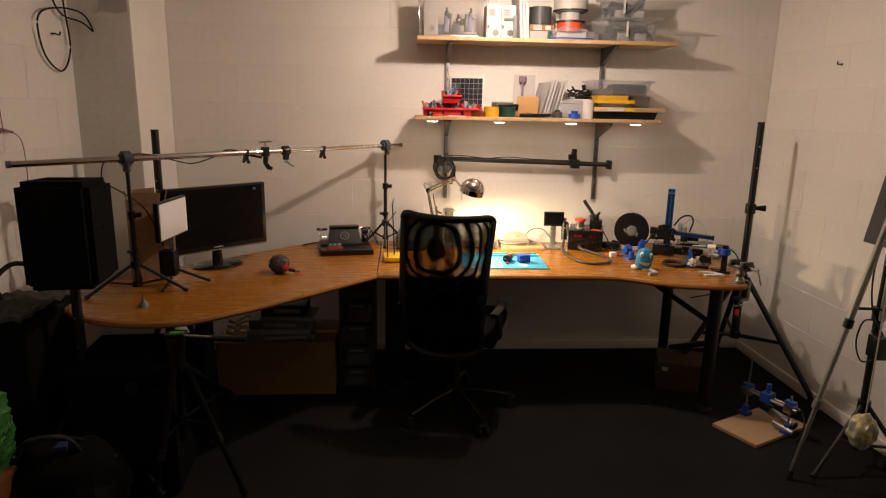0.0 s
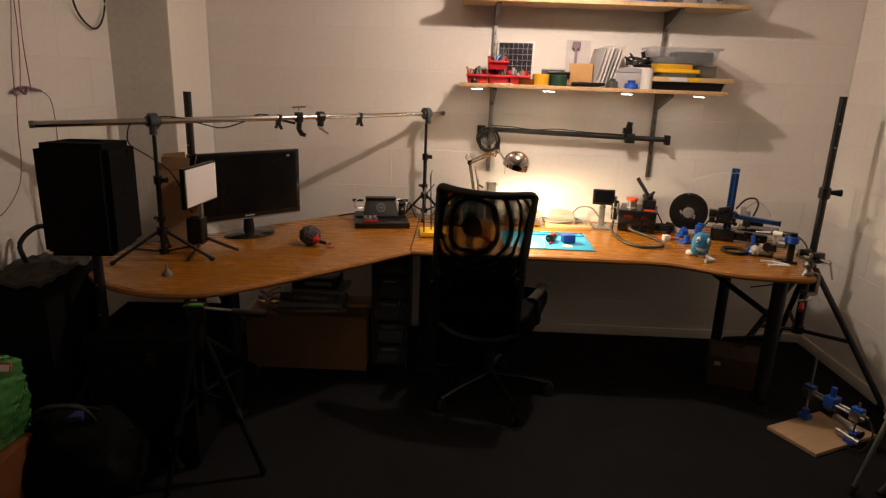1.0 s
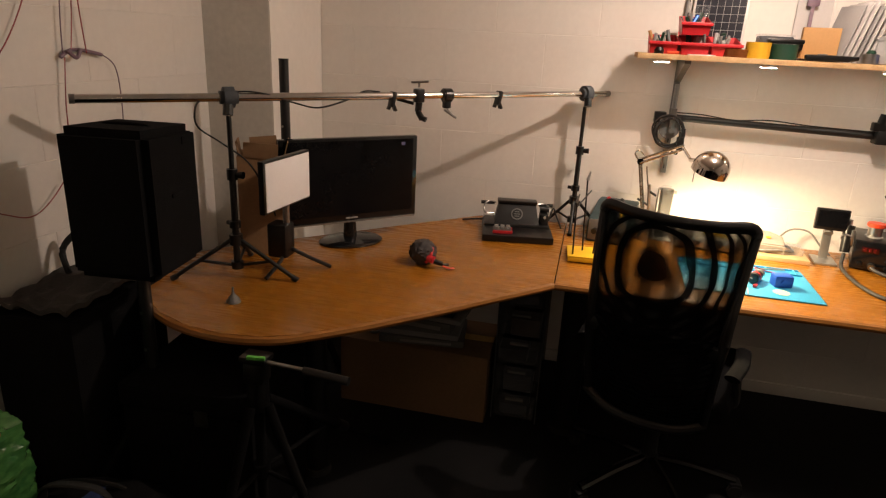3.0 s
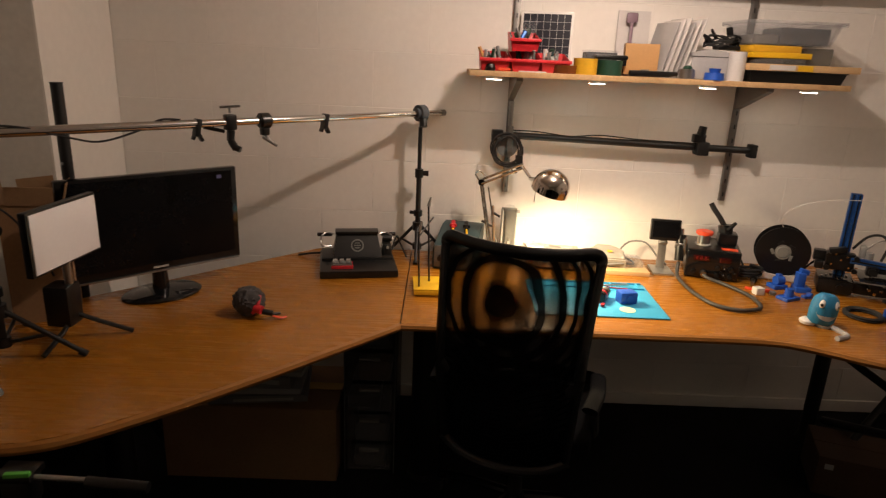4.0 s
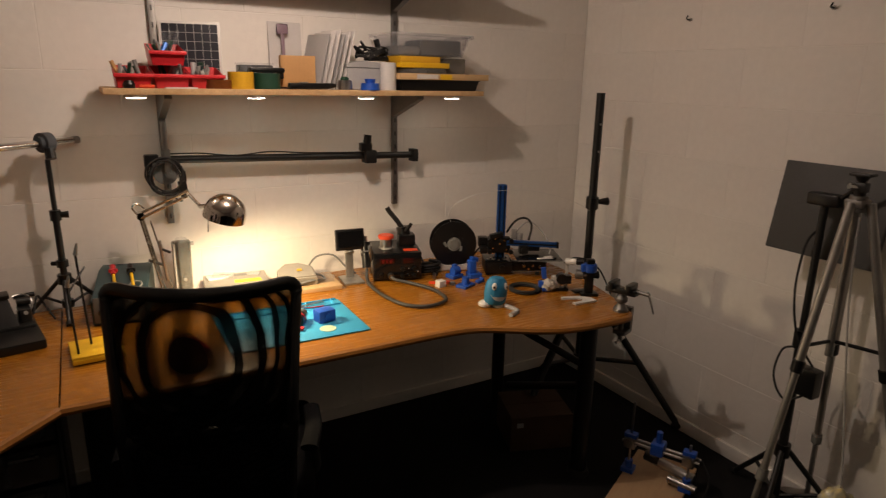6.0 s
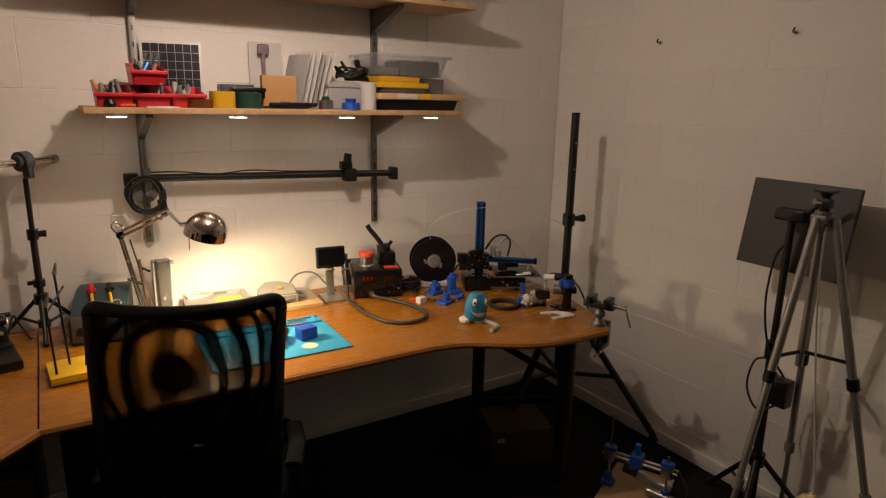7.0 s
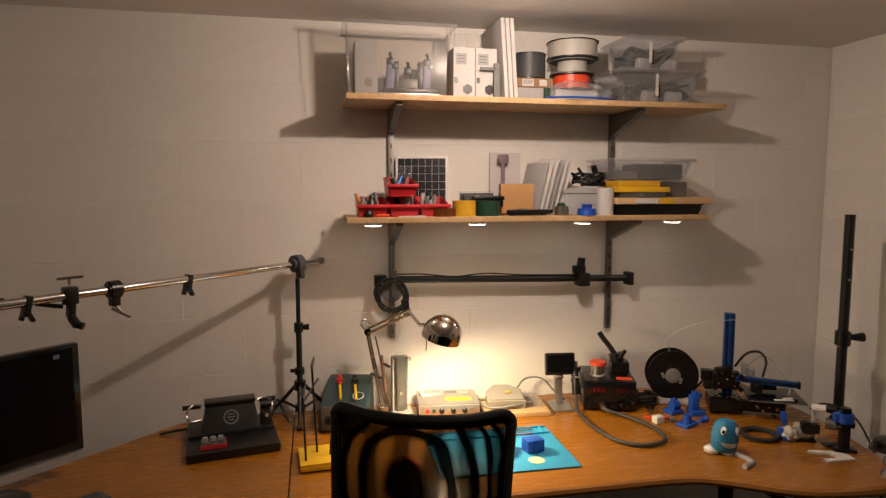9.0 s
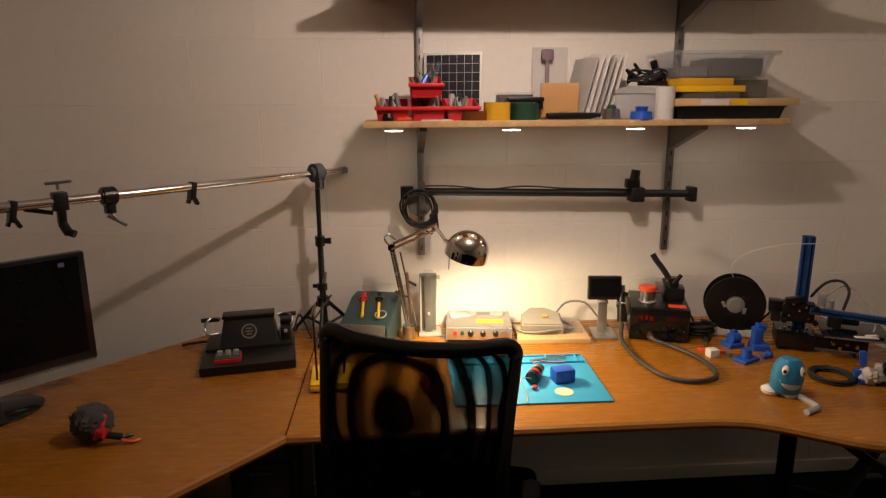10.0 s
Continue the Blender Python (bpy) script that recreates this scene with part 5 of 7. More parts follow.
def clamp_post():
    p = thing("clamp_post", "short black post with a blue printed clamp on the desk", "post", 1.652, 3.672, DESK_Z, -25)
    part("foot", join(bx(0, 0, 0.006, 0.07, 0.05, 0.012, 0.003), bx(-0.03, 0.02, 0.010, 0.06, 0.03, 0.008, 0.003, rz=20)), BLACK, p)
    part("post", bx(0, 0, 0.078, 0.030, 0.028, 0.145, 0.003), BLACK, p)
    part("clamp", join(cyl((0, 0, 0.098), (0, 0, 0.132), 0.028, seg=20, bev=0.004), bx(-0.026, -0.004, 0.115, 0.022, 0.024, 0.030, 0.004)), BLUE, p, "dark blue printed clamp")


clamp_post()


def vise():
    v = thing("bench_vise", "small grey metal vise clamped to the desk edge", "vise", 1.635, 3.475, DESK_Z, 20)
    part("base", lathe([(0, 0), (0.028, 0), (0.027, 0.012), (0.016, 0.024), (0.014, 0.032), (0.023, 0.040), (0.024, 0.052), (0.014, 0.068), (0.012, 0.074), (0, 0.074)], 24), DARKSTEEL, v)
    part("screw_clamp", join(bx(0.045, -0.005, -0.04, 0.022, 0.05, 0.10, 0.004), bx(0.02, -0.005, -0.085, 0.06, 0.05, 0.018, 0.004), cyl((0.01, -0.005, -0.125), (0.01, -0.005, -0.028), 0.008)), DARKSTEEL, v)
    part("clamp_bar", cyl((-0.025, -0.005, -0.12), (0.045, -0.005, -0.12), 0.005), STEEL, v)
    part("body", join(bx(0, 0, 0.082, 0.045, 0.12, 0.022, 0.006), bx(0, 0.035, 0.100, 0.07, 0.02, 0.028, 0.004)), BLACK, v)
    part("moving_jaw", bx(0, -0.035, 0.100, 0.07, 0.02, 0.028, 0.004), BLACK, v)
    part("jaw_plate", bx(0, -0.0235, 0.106, 0.065, 0.004, 0.015, 0.001), STEEL, v)
    part("spindle", cyl((0, -0.105, 0.086), (0, -0.055, 0.088), 0.007), DARKSTEEL, v)
    part("handle", cyl((0.0, -0.098, 0.098), (0.004, -0.125, 0.018), 0.0035), STEEL, v)


vise()


# ---- camera slider hung under the lower shelf ----
def slider():
    s = thing("wall_slider", "black camera slider bar hung on the shelf uprights", "slider", 0, 0, 0)
    part("bar", cyl((0.20, 4.395, 1.263), (1.222, 4.395, 1.240), 0.0145), SATIN, s)
    part("end_block", bx(1.224, 4.395, 1.239, 0.026, 0.05, 0.055, 0.004), SATIN, s)
    c = part("carriage", bx(1.005, 4.385, 1.243, 0.05, 0.06, 0.055, 0.006), SATIN, s)
    part("grip", join(bx(0.985, 4.375, 1.285, 0.05, 0.035, 0.035, 0.006), cyl((0.99, 4.37, 1.295), (0.995, 4.37, 1.335), 0.018, 0.016)), BLACK, c)
    # added disc: its grey imitates the wall in shade inside the cable loops
    part("loop_shade_disc", cyl((0.195, 4.388, 1.215), (0.195, 4.402, 1.215), 0.043, seg=28), MIDGREY, s, "grey disc standing for the shaded wall inside the cable loops")
    e = part("motor_block", bx(0.150, 4.385, 1.262, 0.048, 0.04, 0.046, 0.005), BLACK, s)
    part("motor_cap", cyl((0.158, 4.366, 1.250), (0.158, 4.355, 1.250), 0.008), STEEL, e)
    part("mount_tab", join(bx(0.203, 4.372, 1.255, 0.024, 0.010, 0.095, 0.003), cyl((0.203, 4.370, 1.208), (0.203, 4.360, 1.208), 0.011)), DARKSTEEL, s)
    rnd = random.Random(12)
    for k in range(7):
        rx, rz = rnd.uniform(0.050, 0.064), rnd.uniform(0.056, 0.072)
        ox, oz, y = rnd.uniform(-0.007, 0.009), rnd.uniform(-0.008, 0.006), 4.384 - 0.0055 * k
        lean = rnd.uniform(0, 6.28)
        loop = [(0.193 + ox + rx * (1 + 0.05 * math.sin(3 * a + lean)) * math.cos(a), y + 0.006 * math.sin(2 * a + lean), 1.206 + oz + rz * math.sin(a)) for a in [lean + j * math.pi / 8 for j in range(16 + k % 3)]]
        part("cable_turn", tube(loop, 0.0036, 6, 2), RUBBER, s)
    part("hanging_plug", join(bx(0.247, 4.365, 1.158, 0.030, 0.028, 0.058, 0.006, ry=-6), cyl((0.249, 4.365, 1.185), (0.255, 4.368, 1.222), 0.007)), BLACK, s)
    part("plug_lead", tube([(0.243, 4.365, 1.130), (0.238, 4.362, 1.112), (0.222, 4.362, 1.120), (0.205, 4.366, 1.140)], 0.0034, 6, 4), RUBBER, s)
    part("cable", tube([(0.21, 4.385, 1.285), (0.32, 4.385, 1.283), (0.45, 4.383, 1.27), (0.58, 4.384, 1.279), (0.75, 4.384, 1.268), (0.98, 4.385, 1.262)], 0.003, 6, 5), RUBBER, s)
    part("hook", cyl((0.203, 4.40, 1.30), (0.203, 4.40, 1.40), 0.010), STEEL, s)


slider()


# ---- lower shelf ----
Z1 = SHELF_LOW


def part_bins():
    def bin_at(x, y, z, label, rnd):
        b = thing("parts_bin", label, "storage bin", x, y, z, group="red parts bins")
        body = tray(0.108, 0.15, 0.072, 0.003, 0.012, 0.003)
        for v in body.verts:
            if v.co.y < -0.06 and v.co.z > 0.04:
                v.co.z -= 0.028
                v.co.y -= 0.010
        part("body", body, RED, b)
        part("front_lip", bx(0, -0.087, 0.040, 0.116, 0.008, 0.012, 0.003), RED, b)
        for k in range(9):
            a, q = rnd.uniform(-0.04, 0.04), rnd.uniform(-0.05, 0.05)
            part("odd_piece", cyl((a, q, 0.02), (a + rnd.uniform(-0.03, 0.03), q + rnd.uniform(-0.02, 0.02), rnd.uniform(0.065, 0.09)), rnd.uniform(0.004, 0.009), seg=8),
                 rnd.choice((GREEN, TEAL, GREY, BLACK, CARD, TANCARD, MIDGREY, GREY, ALUBLUE)), b)
        return b
    rnd = random.Random(7)
    bin_at(0.105, 4.255, Z1, "red plastic parts bin full of small tools", rnd)
    bin_at(0.220, 4.255, Z1, "red plastic parts bin under another bin", random.Random(3))
    bin_at(0.335, 4.275, Z1, "red plastic parts bin with blue and grey pieces", rnd)
    top = bin_at(0.215, 4.275, Z1 + 0.0735, "red plastic parts bin stacked on another", random.Random(5))
    for k in range(3):
        part("bottle", cyl((-0.02 + 0.02 * k, 0, 0.03), (0.01 + 0.02 * k, 0.02, 0.115), 0.009, 0.008, 10), CLOUDY, top)
    kn = thing("jar_lid", "small black knob with an orange tool beside it", "knob", 0.09, 4.185, Z1)
    part("knob", lathe([(0, 0), (0.018, 0), (0.02, 0.012), (0.014, 0.024), (0, 0.026)], 18), BLACK, kn)
    part("tool", cyl((0.03, 0, 0.006), (0.075, -0.005, 0.006), 0.006), ORANGE, kn)
    single("paper_slip", bx(0, 0, 0.002, 0.10, 0.06, 0.004, 0.0, rz=4), PAPER, "white paper slip lying at the shelf edge", "paper", 0.245, 4.205 - 0.01, Z1)


part_bins()


def solar_panel():
    s = thing("solar_panel", "small solar panel with a white frame leaning on the wall", "solar panel", 0.318, 4.385, Z1, -12, rx=-4)
    part("frame", bx(0, 0, 0.115, 0.208, 0.012, 0.23, 0.002), WHITE, s)
    for i in range(7):
        for j in range(7):
            part("cell", bx(-0.081 + 0.027 * i, -0.0065, 0.023 + 0.0305 * j, 0.0255, 0.002, 0.029), SOLAR, s)


solar_panel()


def tape_rolls():
    def roll(label, x, y, r, h, m, inner=0.55):
        t = thing("tape_roll", label, "tape roll", x, y, Z1, group="tape rolls on the shelf")
        part("tape", lathe([(r * inner + 0.003, 0), (r, 0), (r, h), (r * inner + 0.003, h), (r * inner + 0.003, 0)], 32), m, t)
        part("core", lathe([(r * inner, 0.001), (r * inner + 0.003, 0.001), (r * inner + 0.003, h - 0.001), (r * inner, h - 0.001), (r * inner, 0.001)], 32), KRAFT, t)
    roll("amber film tape roll lying flat", 0.375, 4.215, 0.048, 0.030, BROWNFILM, 0.75)
    roll("wide mustard yellow tape roll lying flat", 0.447, 4.205, 0.044, 0.058, MUSTARD)
    g = thing("cord_reel", "dark green plastic reel with a black handle", "cord reel", 0.545, 4.235, Z1)
    part("drum", cyl((0, 0, 0), (0, 0, 0.055), 0.048, seg=28), GREEN, g)
    part("handle", join(bx(0.0, 0.0, 0.066, 0.125, 0.05, 0.018, 0.008), bx(0.05, 0, 0.05, 0.02, 0.03, 0.03, 0.006)), BLACK, g)
    b = thing("clear_lid_box", "flat clear lidded box behind the tape", "plastic box", 0.53, 4.345, Z1)
    part("body", bx(0, 0, 0.042, 0.12, 0.08, 0.084, 0.004), SMOKE, b)
    part("lid", bx(0, 0, 0.088, 0.126, 0.086, 0.008, 0.002), CLOUDY, b)


tape_rolls()


def shelf_middle():
    single("tan_carton", join(bx(0, 0, 0.06, 0.125, 0.10, 0.112, 0.0015), bx(0, -0.0, 0.1165, 0.126, 0.02, 0.0012)), TANCARD, "small plain tan carton on the shelf", "carton", 0.674, 4.285, Z1 + 0.004, -12)
    t = thing("black_remote", "long black hand-held tool lying before the carton", "hand tool", 0.685, 4.185, Z1, 2)
    part("body", bx(0, 0, 0.013, 0.155, 0.03, 0.022, 0.008), BLACK, t)
    part("nose", cyl((0.075, 0, 0.014), (0.105, 0.003, 0.016), 0.010, 0.007), BLACK, t)
    part("button", bx(-0.02, -0.002, 0.0255, 0.03, 0.012, 0.004, 0.001), MIDGREY, t)
    single("leaning_sheet", bx(0, 0, 0.125, 0.13, 0.003, 0.25, 0.0005), PAPER, "white card sheet leaning on the wall", "card sheet", 0.675, 4.425, Z1, 0, rx=-3)
    s = thing("mauve_paddle", "mauve plastic paddle standing against the card", "paddle", 0.660, 4.400, Z1, rx=-3)
    part("shaft", bx(0, 0, 0.105, 0.014, 0.006, 0.21, 0.002), MAUVE, s)
    part("head", bx(0, 0, 0.222, 0.044, 0.008, 0.038, 0.008), MAUVE, s)
    for k in range(6):
        single("envelope", bx(0, 0, 0.105 + 0.004 * (k % 3), 0.0045, 0.15, 0.21 + 0.008 * (k % 3), 0.001), PAPER if k % 3 else CARD, "white padded envelope leaning in a row", "envelope",
               0.722 + 0.021 * k, 4.30, Z1, 14 - 2 * k, group="envelopes on the shelf", ry=15)
    j = thing("metal_tin", "small steel tin with a green cap", "tin", 0.832, 4.205, Z1)
    part("tin", cyl((0, 0, 0), (0, 0, 0.036), 0.028, seg=24, bev=0.003), STEEL, j)
    part("cap", lathe([(0.016, 0.036), (0.016, 0.042), (0.010, 0.048), (0, 0.049)], 18), GREEN, j)
    p = thing("white_case", "light grey plastic case with an arched lid", "plastic case", 0.925, 4.275, Z1)
    part("body", bx(0, 0, 0.042, 0.15, 0.11, 0.084, 0.008), CARD, p)
    lid = slab([(-0.077, 0), (0.077, 0), (0.077, 0.010), (0.05, 0.020), (0.0, 0.026), (-0.05, 0.020), (-0.077, 0.010)], -0.057, 0.057)
    part("lid", lid, CARD, p, "", pose(0, 0, 0.084, 90))
    b = thing("blue_knob_print", "squat blue printed knob", "printed part", 0.93, 4.19, Z1)
    part("base", cyl((0, 0, 0), (0, 0, 0.026), 0.037, 0.034, 20), BLUE, b)
    part("crown", cyl((0, 0, 0.026), (0, 0, 0.042), 0.018, 0.022, 12), BLUE, b)
    single("paper_roll", lathe([(0.009, 0), (0.031, 0), (0.031, 0.105), (0.009, 0.105), (0.009, 0)], 28), PAPER, "white paper roll standing on end", "paper roll", 1.012, 4.20, Z1)
    rnd = random.Random(11)
    c = thing("cable_tangle", "tangled black cables piled on the case", "cable tangle", 0.985, 4.30, Z1 + 0.112)
    for k in range(10):
        a = rnd.uniform(0, 6)
        pts = [(0.062 * math.cos(a + j) * rnd.uniform(0.6, 1.3), 0.04 * math.sin(a + j * 1.1), 0.008 + rnd.uniform(0, 0.045)) for j in range(5)]
        part("cable", tube(pts, 0.0034, 6, 5), RUBBER, c)
    part("plug", cyl((-0.085, -0.03, 0.050), (-0.045, -0.015, 0.028), 0.006, 0.008, 8), BLACK, c)
    part("plug", cyl((-0.060, -0.035, 0.070), (-0.030, -0.015, 0.040), 0.005, 0.007, 8), BLACK, c)
    part("plug", bx(0.015, -0.02, 0.068, 0.022, 0.014, 0.030, 0.004, ry=-18), BLACK, c)
    part("adapter", bx(0.02, 0.0, 0.008, 0.09, 0.05, 0.016, 0.005), BLACK, c)


shelf_middle()


def shelf_right():
    t = thing("black_tray", "flat black plastic tray", "tray", 1.228, 4.285, Z1)
    part("body", tray(0.370, 0.25, 0.040, 0.004, 0.02, 0.006), BLACK, t)
    part("rim", bx(0, 0, 0.0405, 0.375, 0.255, 0.004, 0.001), BLACK, t)
    w = thing("wood_sheet", "thin bare wooden sheet lying on the tray", "wooden sheet", 1.245, 4.285, Z1 + 0.0425)
    part("sheet", bx(0, 0, 0.012, 0.412, 0.27, 0.024, 0.001), PINE, w)
    part("label", bx(-0.085, -0.1358, 0.012, 0.095, 0.002, 0.018), PAPER, w, "blank white label")
    part("label", bx(0.0, -0.1358, 0.012, 0.055, 0.002, 0.020), YELLOW, w, "yellow label")
    single("clear_flat_box", bx(0, 0, 0.010, 0.19, 0.15, 0.020, 0.002), GREYCLEAR, "flat cloudy plastic box lying on the wooden sheet", "flat box", 1.170, 4.265, Z1 + 0.0675, -3)
    single("yellow_box", bx(0, 0, 0.010, 0.225, 0.15, 0.020, 0.002), YELLOW, "wide flat yellow box on a plastic box", "flat box", 1.170, 4.265, Z1 + 0.0885, 2, group="flat yellow boxes")
    single("yellow_box", bx(0, 0, 0.012, 0.185, 0.13, 0.024, 0.002), MUSTARD, "smaller amber box on the stack", "flat box", 1.150, 4.262, Z1 + 0.109, 4, group="flat yellow boxes")
    single("clear_side_box", bx(0, 0, 0.031, 0.10, 0.16, 0.062, 0.003), GREYCLEAR, "flat cloudy box beside the yellow boxes", "flat box", 1.338, 4.32, Z1 + 0.0675, 1)
    c = thing("lidded_container", "clear lidded container with slate grey contents", "plastic container", 1.205, 4.295, Z1 + 0.1335)
    part("body", tray(0.345, 0.225, 0.078, 0.003, 0.04, 0.012, 0.008), TUB, c)
    part("lid", bx(0, 0, 0.082, 0.362, 0.24, 0.008, 0.004), TUB, c)
    part("lid_edge", join(bx(0, -0.120, 0.080, 0.362, 0.004, 0.012, 0.001), bx(0.181, 0, 0.080, 0.004, 0.24, 0.012, 0.001), bx(-0.181, 0, 0.080, 0.004, 0.24, 0.012, 0.001)), TUB, c)
    part("stored_part", bx(0.06, 0.01, 0.036, 0.19, 0.15, 0.060, 0.008), SLATE, c)
    part("stored_part", bx(-0.09, 0.0, 0.022, 0.10, 0.14, 0.034, 0.01), MIDGREY, c)


shelf_right()


# ---- upper shelf ----
Z2 = SHELF_TOP


def clear_bin():
    b = thing("clear_storage_bin", "big clear plastic storage bin with printer parts inside", "storage bin", 0.217, 4.325, Z2)
    part("shell", tray(0.385, 0.205, 0.262, 0.003, 0.012, 0.02, 0.010), CLEAR, b)
    part("rim", join(bx(0, -0.114, 0.257, 0.412, 0.004, 0.012, 0.002), bx(0, 0.114, 0.257, 0.412, 0.004, 0.012, 0.002), bx(-0.204, 0, 0.257, 0.004, 0.224, 0.012, 0.002), bx(0.204, 0, 0.257, 0.004, 0.224, 0.012, 0.002)), TUB, b, "thicker clear rim")
    for x in (-0.190, 0.190):
        part("corner_edge", cyl((x * 0.985, -0.099, 0.01), (x * 1.03, -0.106, 0.25), 0.004, seg=8), TUB, b)
    c = part("carton", bx(-0.125, -0.03, 0.10, 0.08, 0.12, 0.19, 0.001), CARD, b)
    part("carton_mark", cyl((-0.118, -0.0905, 0.05), (-0.118, -0.0920, 0.05), 0.017, seg=6), MIDGREY, c)
    for x, z in ((-0.035, 0.132), (0.102, 0.132), (0.03, 0.10)):
        part("black_fitting", join(bx(x, -0.055, z, 0.026, 0.03, 0.024, 0.004), cyl((x, -0.075, z + 0.01), (x, -0.055, z + 0.03), 0.006)), BLACK, b)
    part("motor", bx(-0.075, -0.02, 0.045, 0.05, 0.05, 0.06, 0.004), SLATE, b)
    part("base_rail", bx(0.03, -0.06, 0.016, 0.22, 0.035, 0.022, 0.004), BLACK, b)
    for x in (-0.035, 0.10):
        u = part("upright", bx(x, -0.05, 0.070, 0.030, 0.03, 0.120, 0.005, ry=4), LILAC, b)
        part("hook", bx(x + 0.016, -0.055, 0.118, 0.020, 0.030, 0.024, 0.003), BLACK, u)
    part("green_piece", bx(0.062, 0.0, 0.07, 0.03, 0.04, 0.09, 0.005), GREEN, b)
    part("black_bracket", join(bx(0.035, -0.035, 0.050, 0.15, 0.03, 0.055, 0.006), bx(-0.012, -0.045, 0.085, 0.018, 0.03, 0.10, 0.004), bx(0.078, -0.045, 0.085, 0.018, 0.03, 0.10, 0.004), bx(0.033, -0.075, 0.026, 0.20, 0.02, 0.016, 0.003)), BLACK, b)
    part("tray_lip", bx(0.02, -0.085, 0.010, 0.25, 0.02, 0.012, 0.003), STEEL, b)


clear_bin()


def carton_pair():
    for k, x in enumerate((0.440, 0.522)):
        c = thing("product_carton", "tall white product carton with black print", "carton", x, 4.25, Z2, group="white product cartons")
        part("box", bx(0, 0, 0.0875, 0.080, 0.14, 0.175, 0.001), PAPER, c)
        part("printed_square", bx(-0.012, -0.0708, 0.135, 0.040, 0.0015, 0.04), CARD, c)
        for j in range(3):
            part("print_bar", bx(-0.012, -0.0718, 0.125 + 0.010 * j, 0.026, 0.0012, 0.003), MIDGREY, c)
        part("hex_mark", cyl((0.012, -0.0704, 0.028), (0.012, -0.0722, 0.028), 0.019, seg=6), BLACK, c, "black hexagon print")
        if k == 0:
            part("flap", bx(0.004, 0.066, 0.215, 0.066, 0.0015, 0.085, 0.0, rx=-7), PAPER, c, "raised white lid flap")
        part("blue_mark", bx(-0.03, -0.0708, 0.06, 0.012, 0.0015, 0.02), TEAL, c)
    g = thing("grey_bracket", "dark grey metal bracket standing before the cartons", "bracket", 0.545, 4.165, Z2)
    part("upright", bx(0.012, 0, 0.06, 0.022, 0.012, 0.12, 0.002), MIDGREY, g)
    part("arm", bx(-0.02, 0, 0.10, 0.06, 0.012, 0.012, 0.002), MIDGREY, g)
    for k in range(3):
        single("foam_panel", bx(0, 0, 0.142, 0.014, 0.25, 0.284, 0.001), PAPER, "tall white foam panel standing on edge", "foam panel", 0.597 + 0.0175 * k, 4.29, Z2, 0, group="white foam panels", ry=-4)


carton_pair()


def spools():
    c = thing("parts_carton", "small brown carton with white labels", "carton", 0.720, 4.29, Z2)
    part("box", bx(0, 0, 0.024, 0.135, 0.14, 0.048, 0.001), CARD, c)
    part("lid", bx(0, 0, 0.066, 0.14, 0.145, 0.034, 0.001), KRAFT, c)
    part("label", bx(-0.025, -0.0733, 0.066, 0.045, 0.0012, 0.026), PAPER, c)
    part("label", bx(0.035, -0.0733, 0.066, 0.030, 0.0012, 0.022), PAPER, c)
    for k in range(5):
        part("print_bar", bx(-0.040 + 0.0075 * k, -0.0742, 0.068, 0.003, 0.001, 0.016), MIDGREY, c)
    filament_reel("filament_spool", "small grey filament spool lying on a carton", 0.722, 4.29, Z2 + 0.134, 0.066, 0.096, 0.03, BLACK, mat("graphite_filament", (0.05, 0.052, 0.055), 0.5), "Z", "filament spools", fill=0.96)
    filament_reel("filament_spool", "red-orange filament spool at the bottom of a stack", 0.890, 4.27, Z2 + 0.076, 0.084, 0.060, 0.03, BLACK, ORANGE, "Z", "filament spools", fill=0.85)
    filament_reel("filament_spool", "narrow cream filament spool in a stack", 0.893, 4.27, Z2 + 0.134, 0.086, 0.054, 0.03, MIDGREY, CREAM, "Z", "filament spools", fill=0.66)
    filament_reel("filament_spool", "wide white filament spool at the top of a stack", 0.890, 4.265, Z2 + 0.196, 0.100, 0.066, 0.03, BLACK, CREAM, "Z", "filament spools", fill=0.95)
    single("flat_carton", bx(0, 0, 0.0225, 0.17, 0.17, 0.045, 0.001), PAPER, "flat white carton below a spool stack", "carton", 0.89, 4.30, Z2)
    bm = bmesh.new()
    bmesh.ops.create_icosphere(bm, subdivisions=4, radius=1)
    for v in bm.verts:
        n = 1 + 0.28 * noise.noise(v.co * 2.6) + 0.12 * noise.noise(v.co * 7)
        v.co = Vector((v.co.x * 0.125 * n, v.co.y * 0.045 * n, max(v.co.z * 0.043 * n, -0.020)))
    b = thing("polythene_bag", "crumpled clear polythene bag with blue and green bits", "plastic bag", 0.885, 4.19, Z2 + 0.026)
    part("film", bm, POLY, b)
    part("green_clip", bx(-0.125, 0.0, -0.003, 0.022, 0.02, 0.042, 0.004), GREEN, b)
    part("blue_strand", tube([(-0.14, -0.02, -0.020), (-0.04, -0.05, -0.020), (0.06, -0.045, -0.020), (0.12, -0.03, -0.020)], 0.004, 6), BLUE, b)


spools()


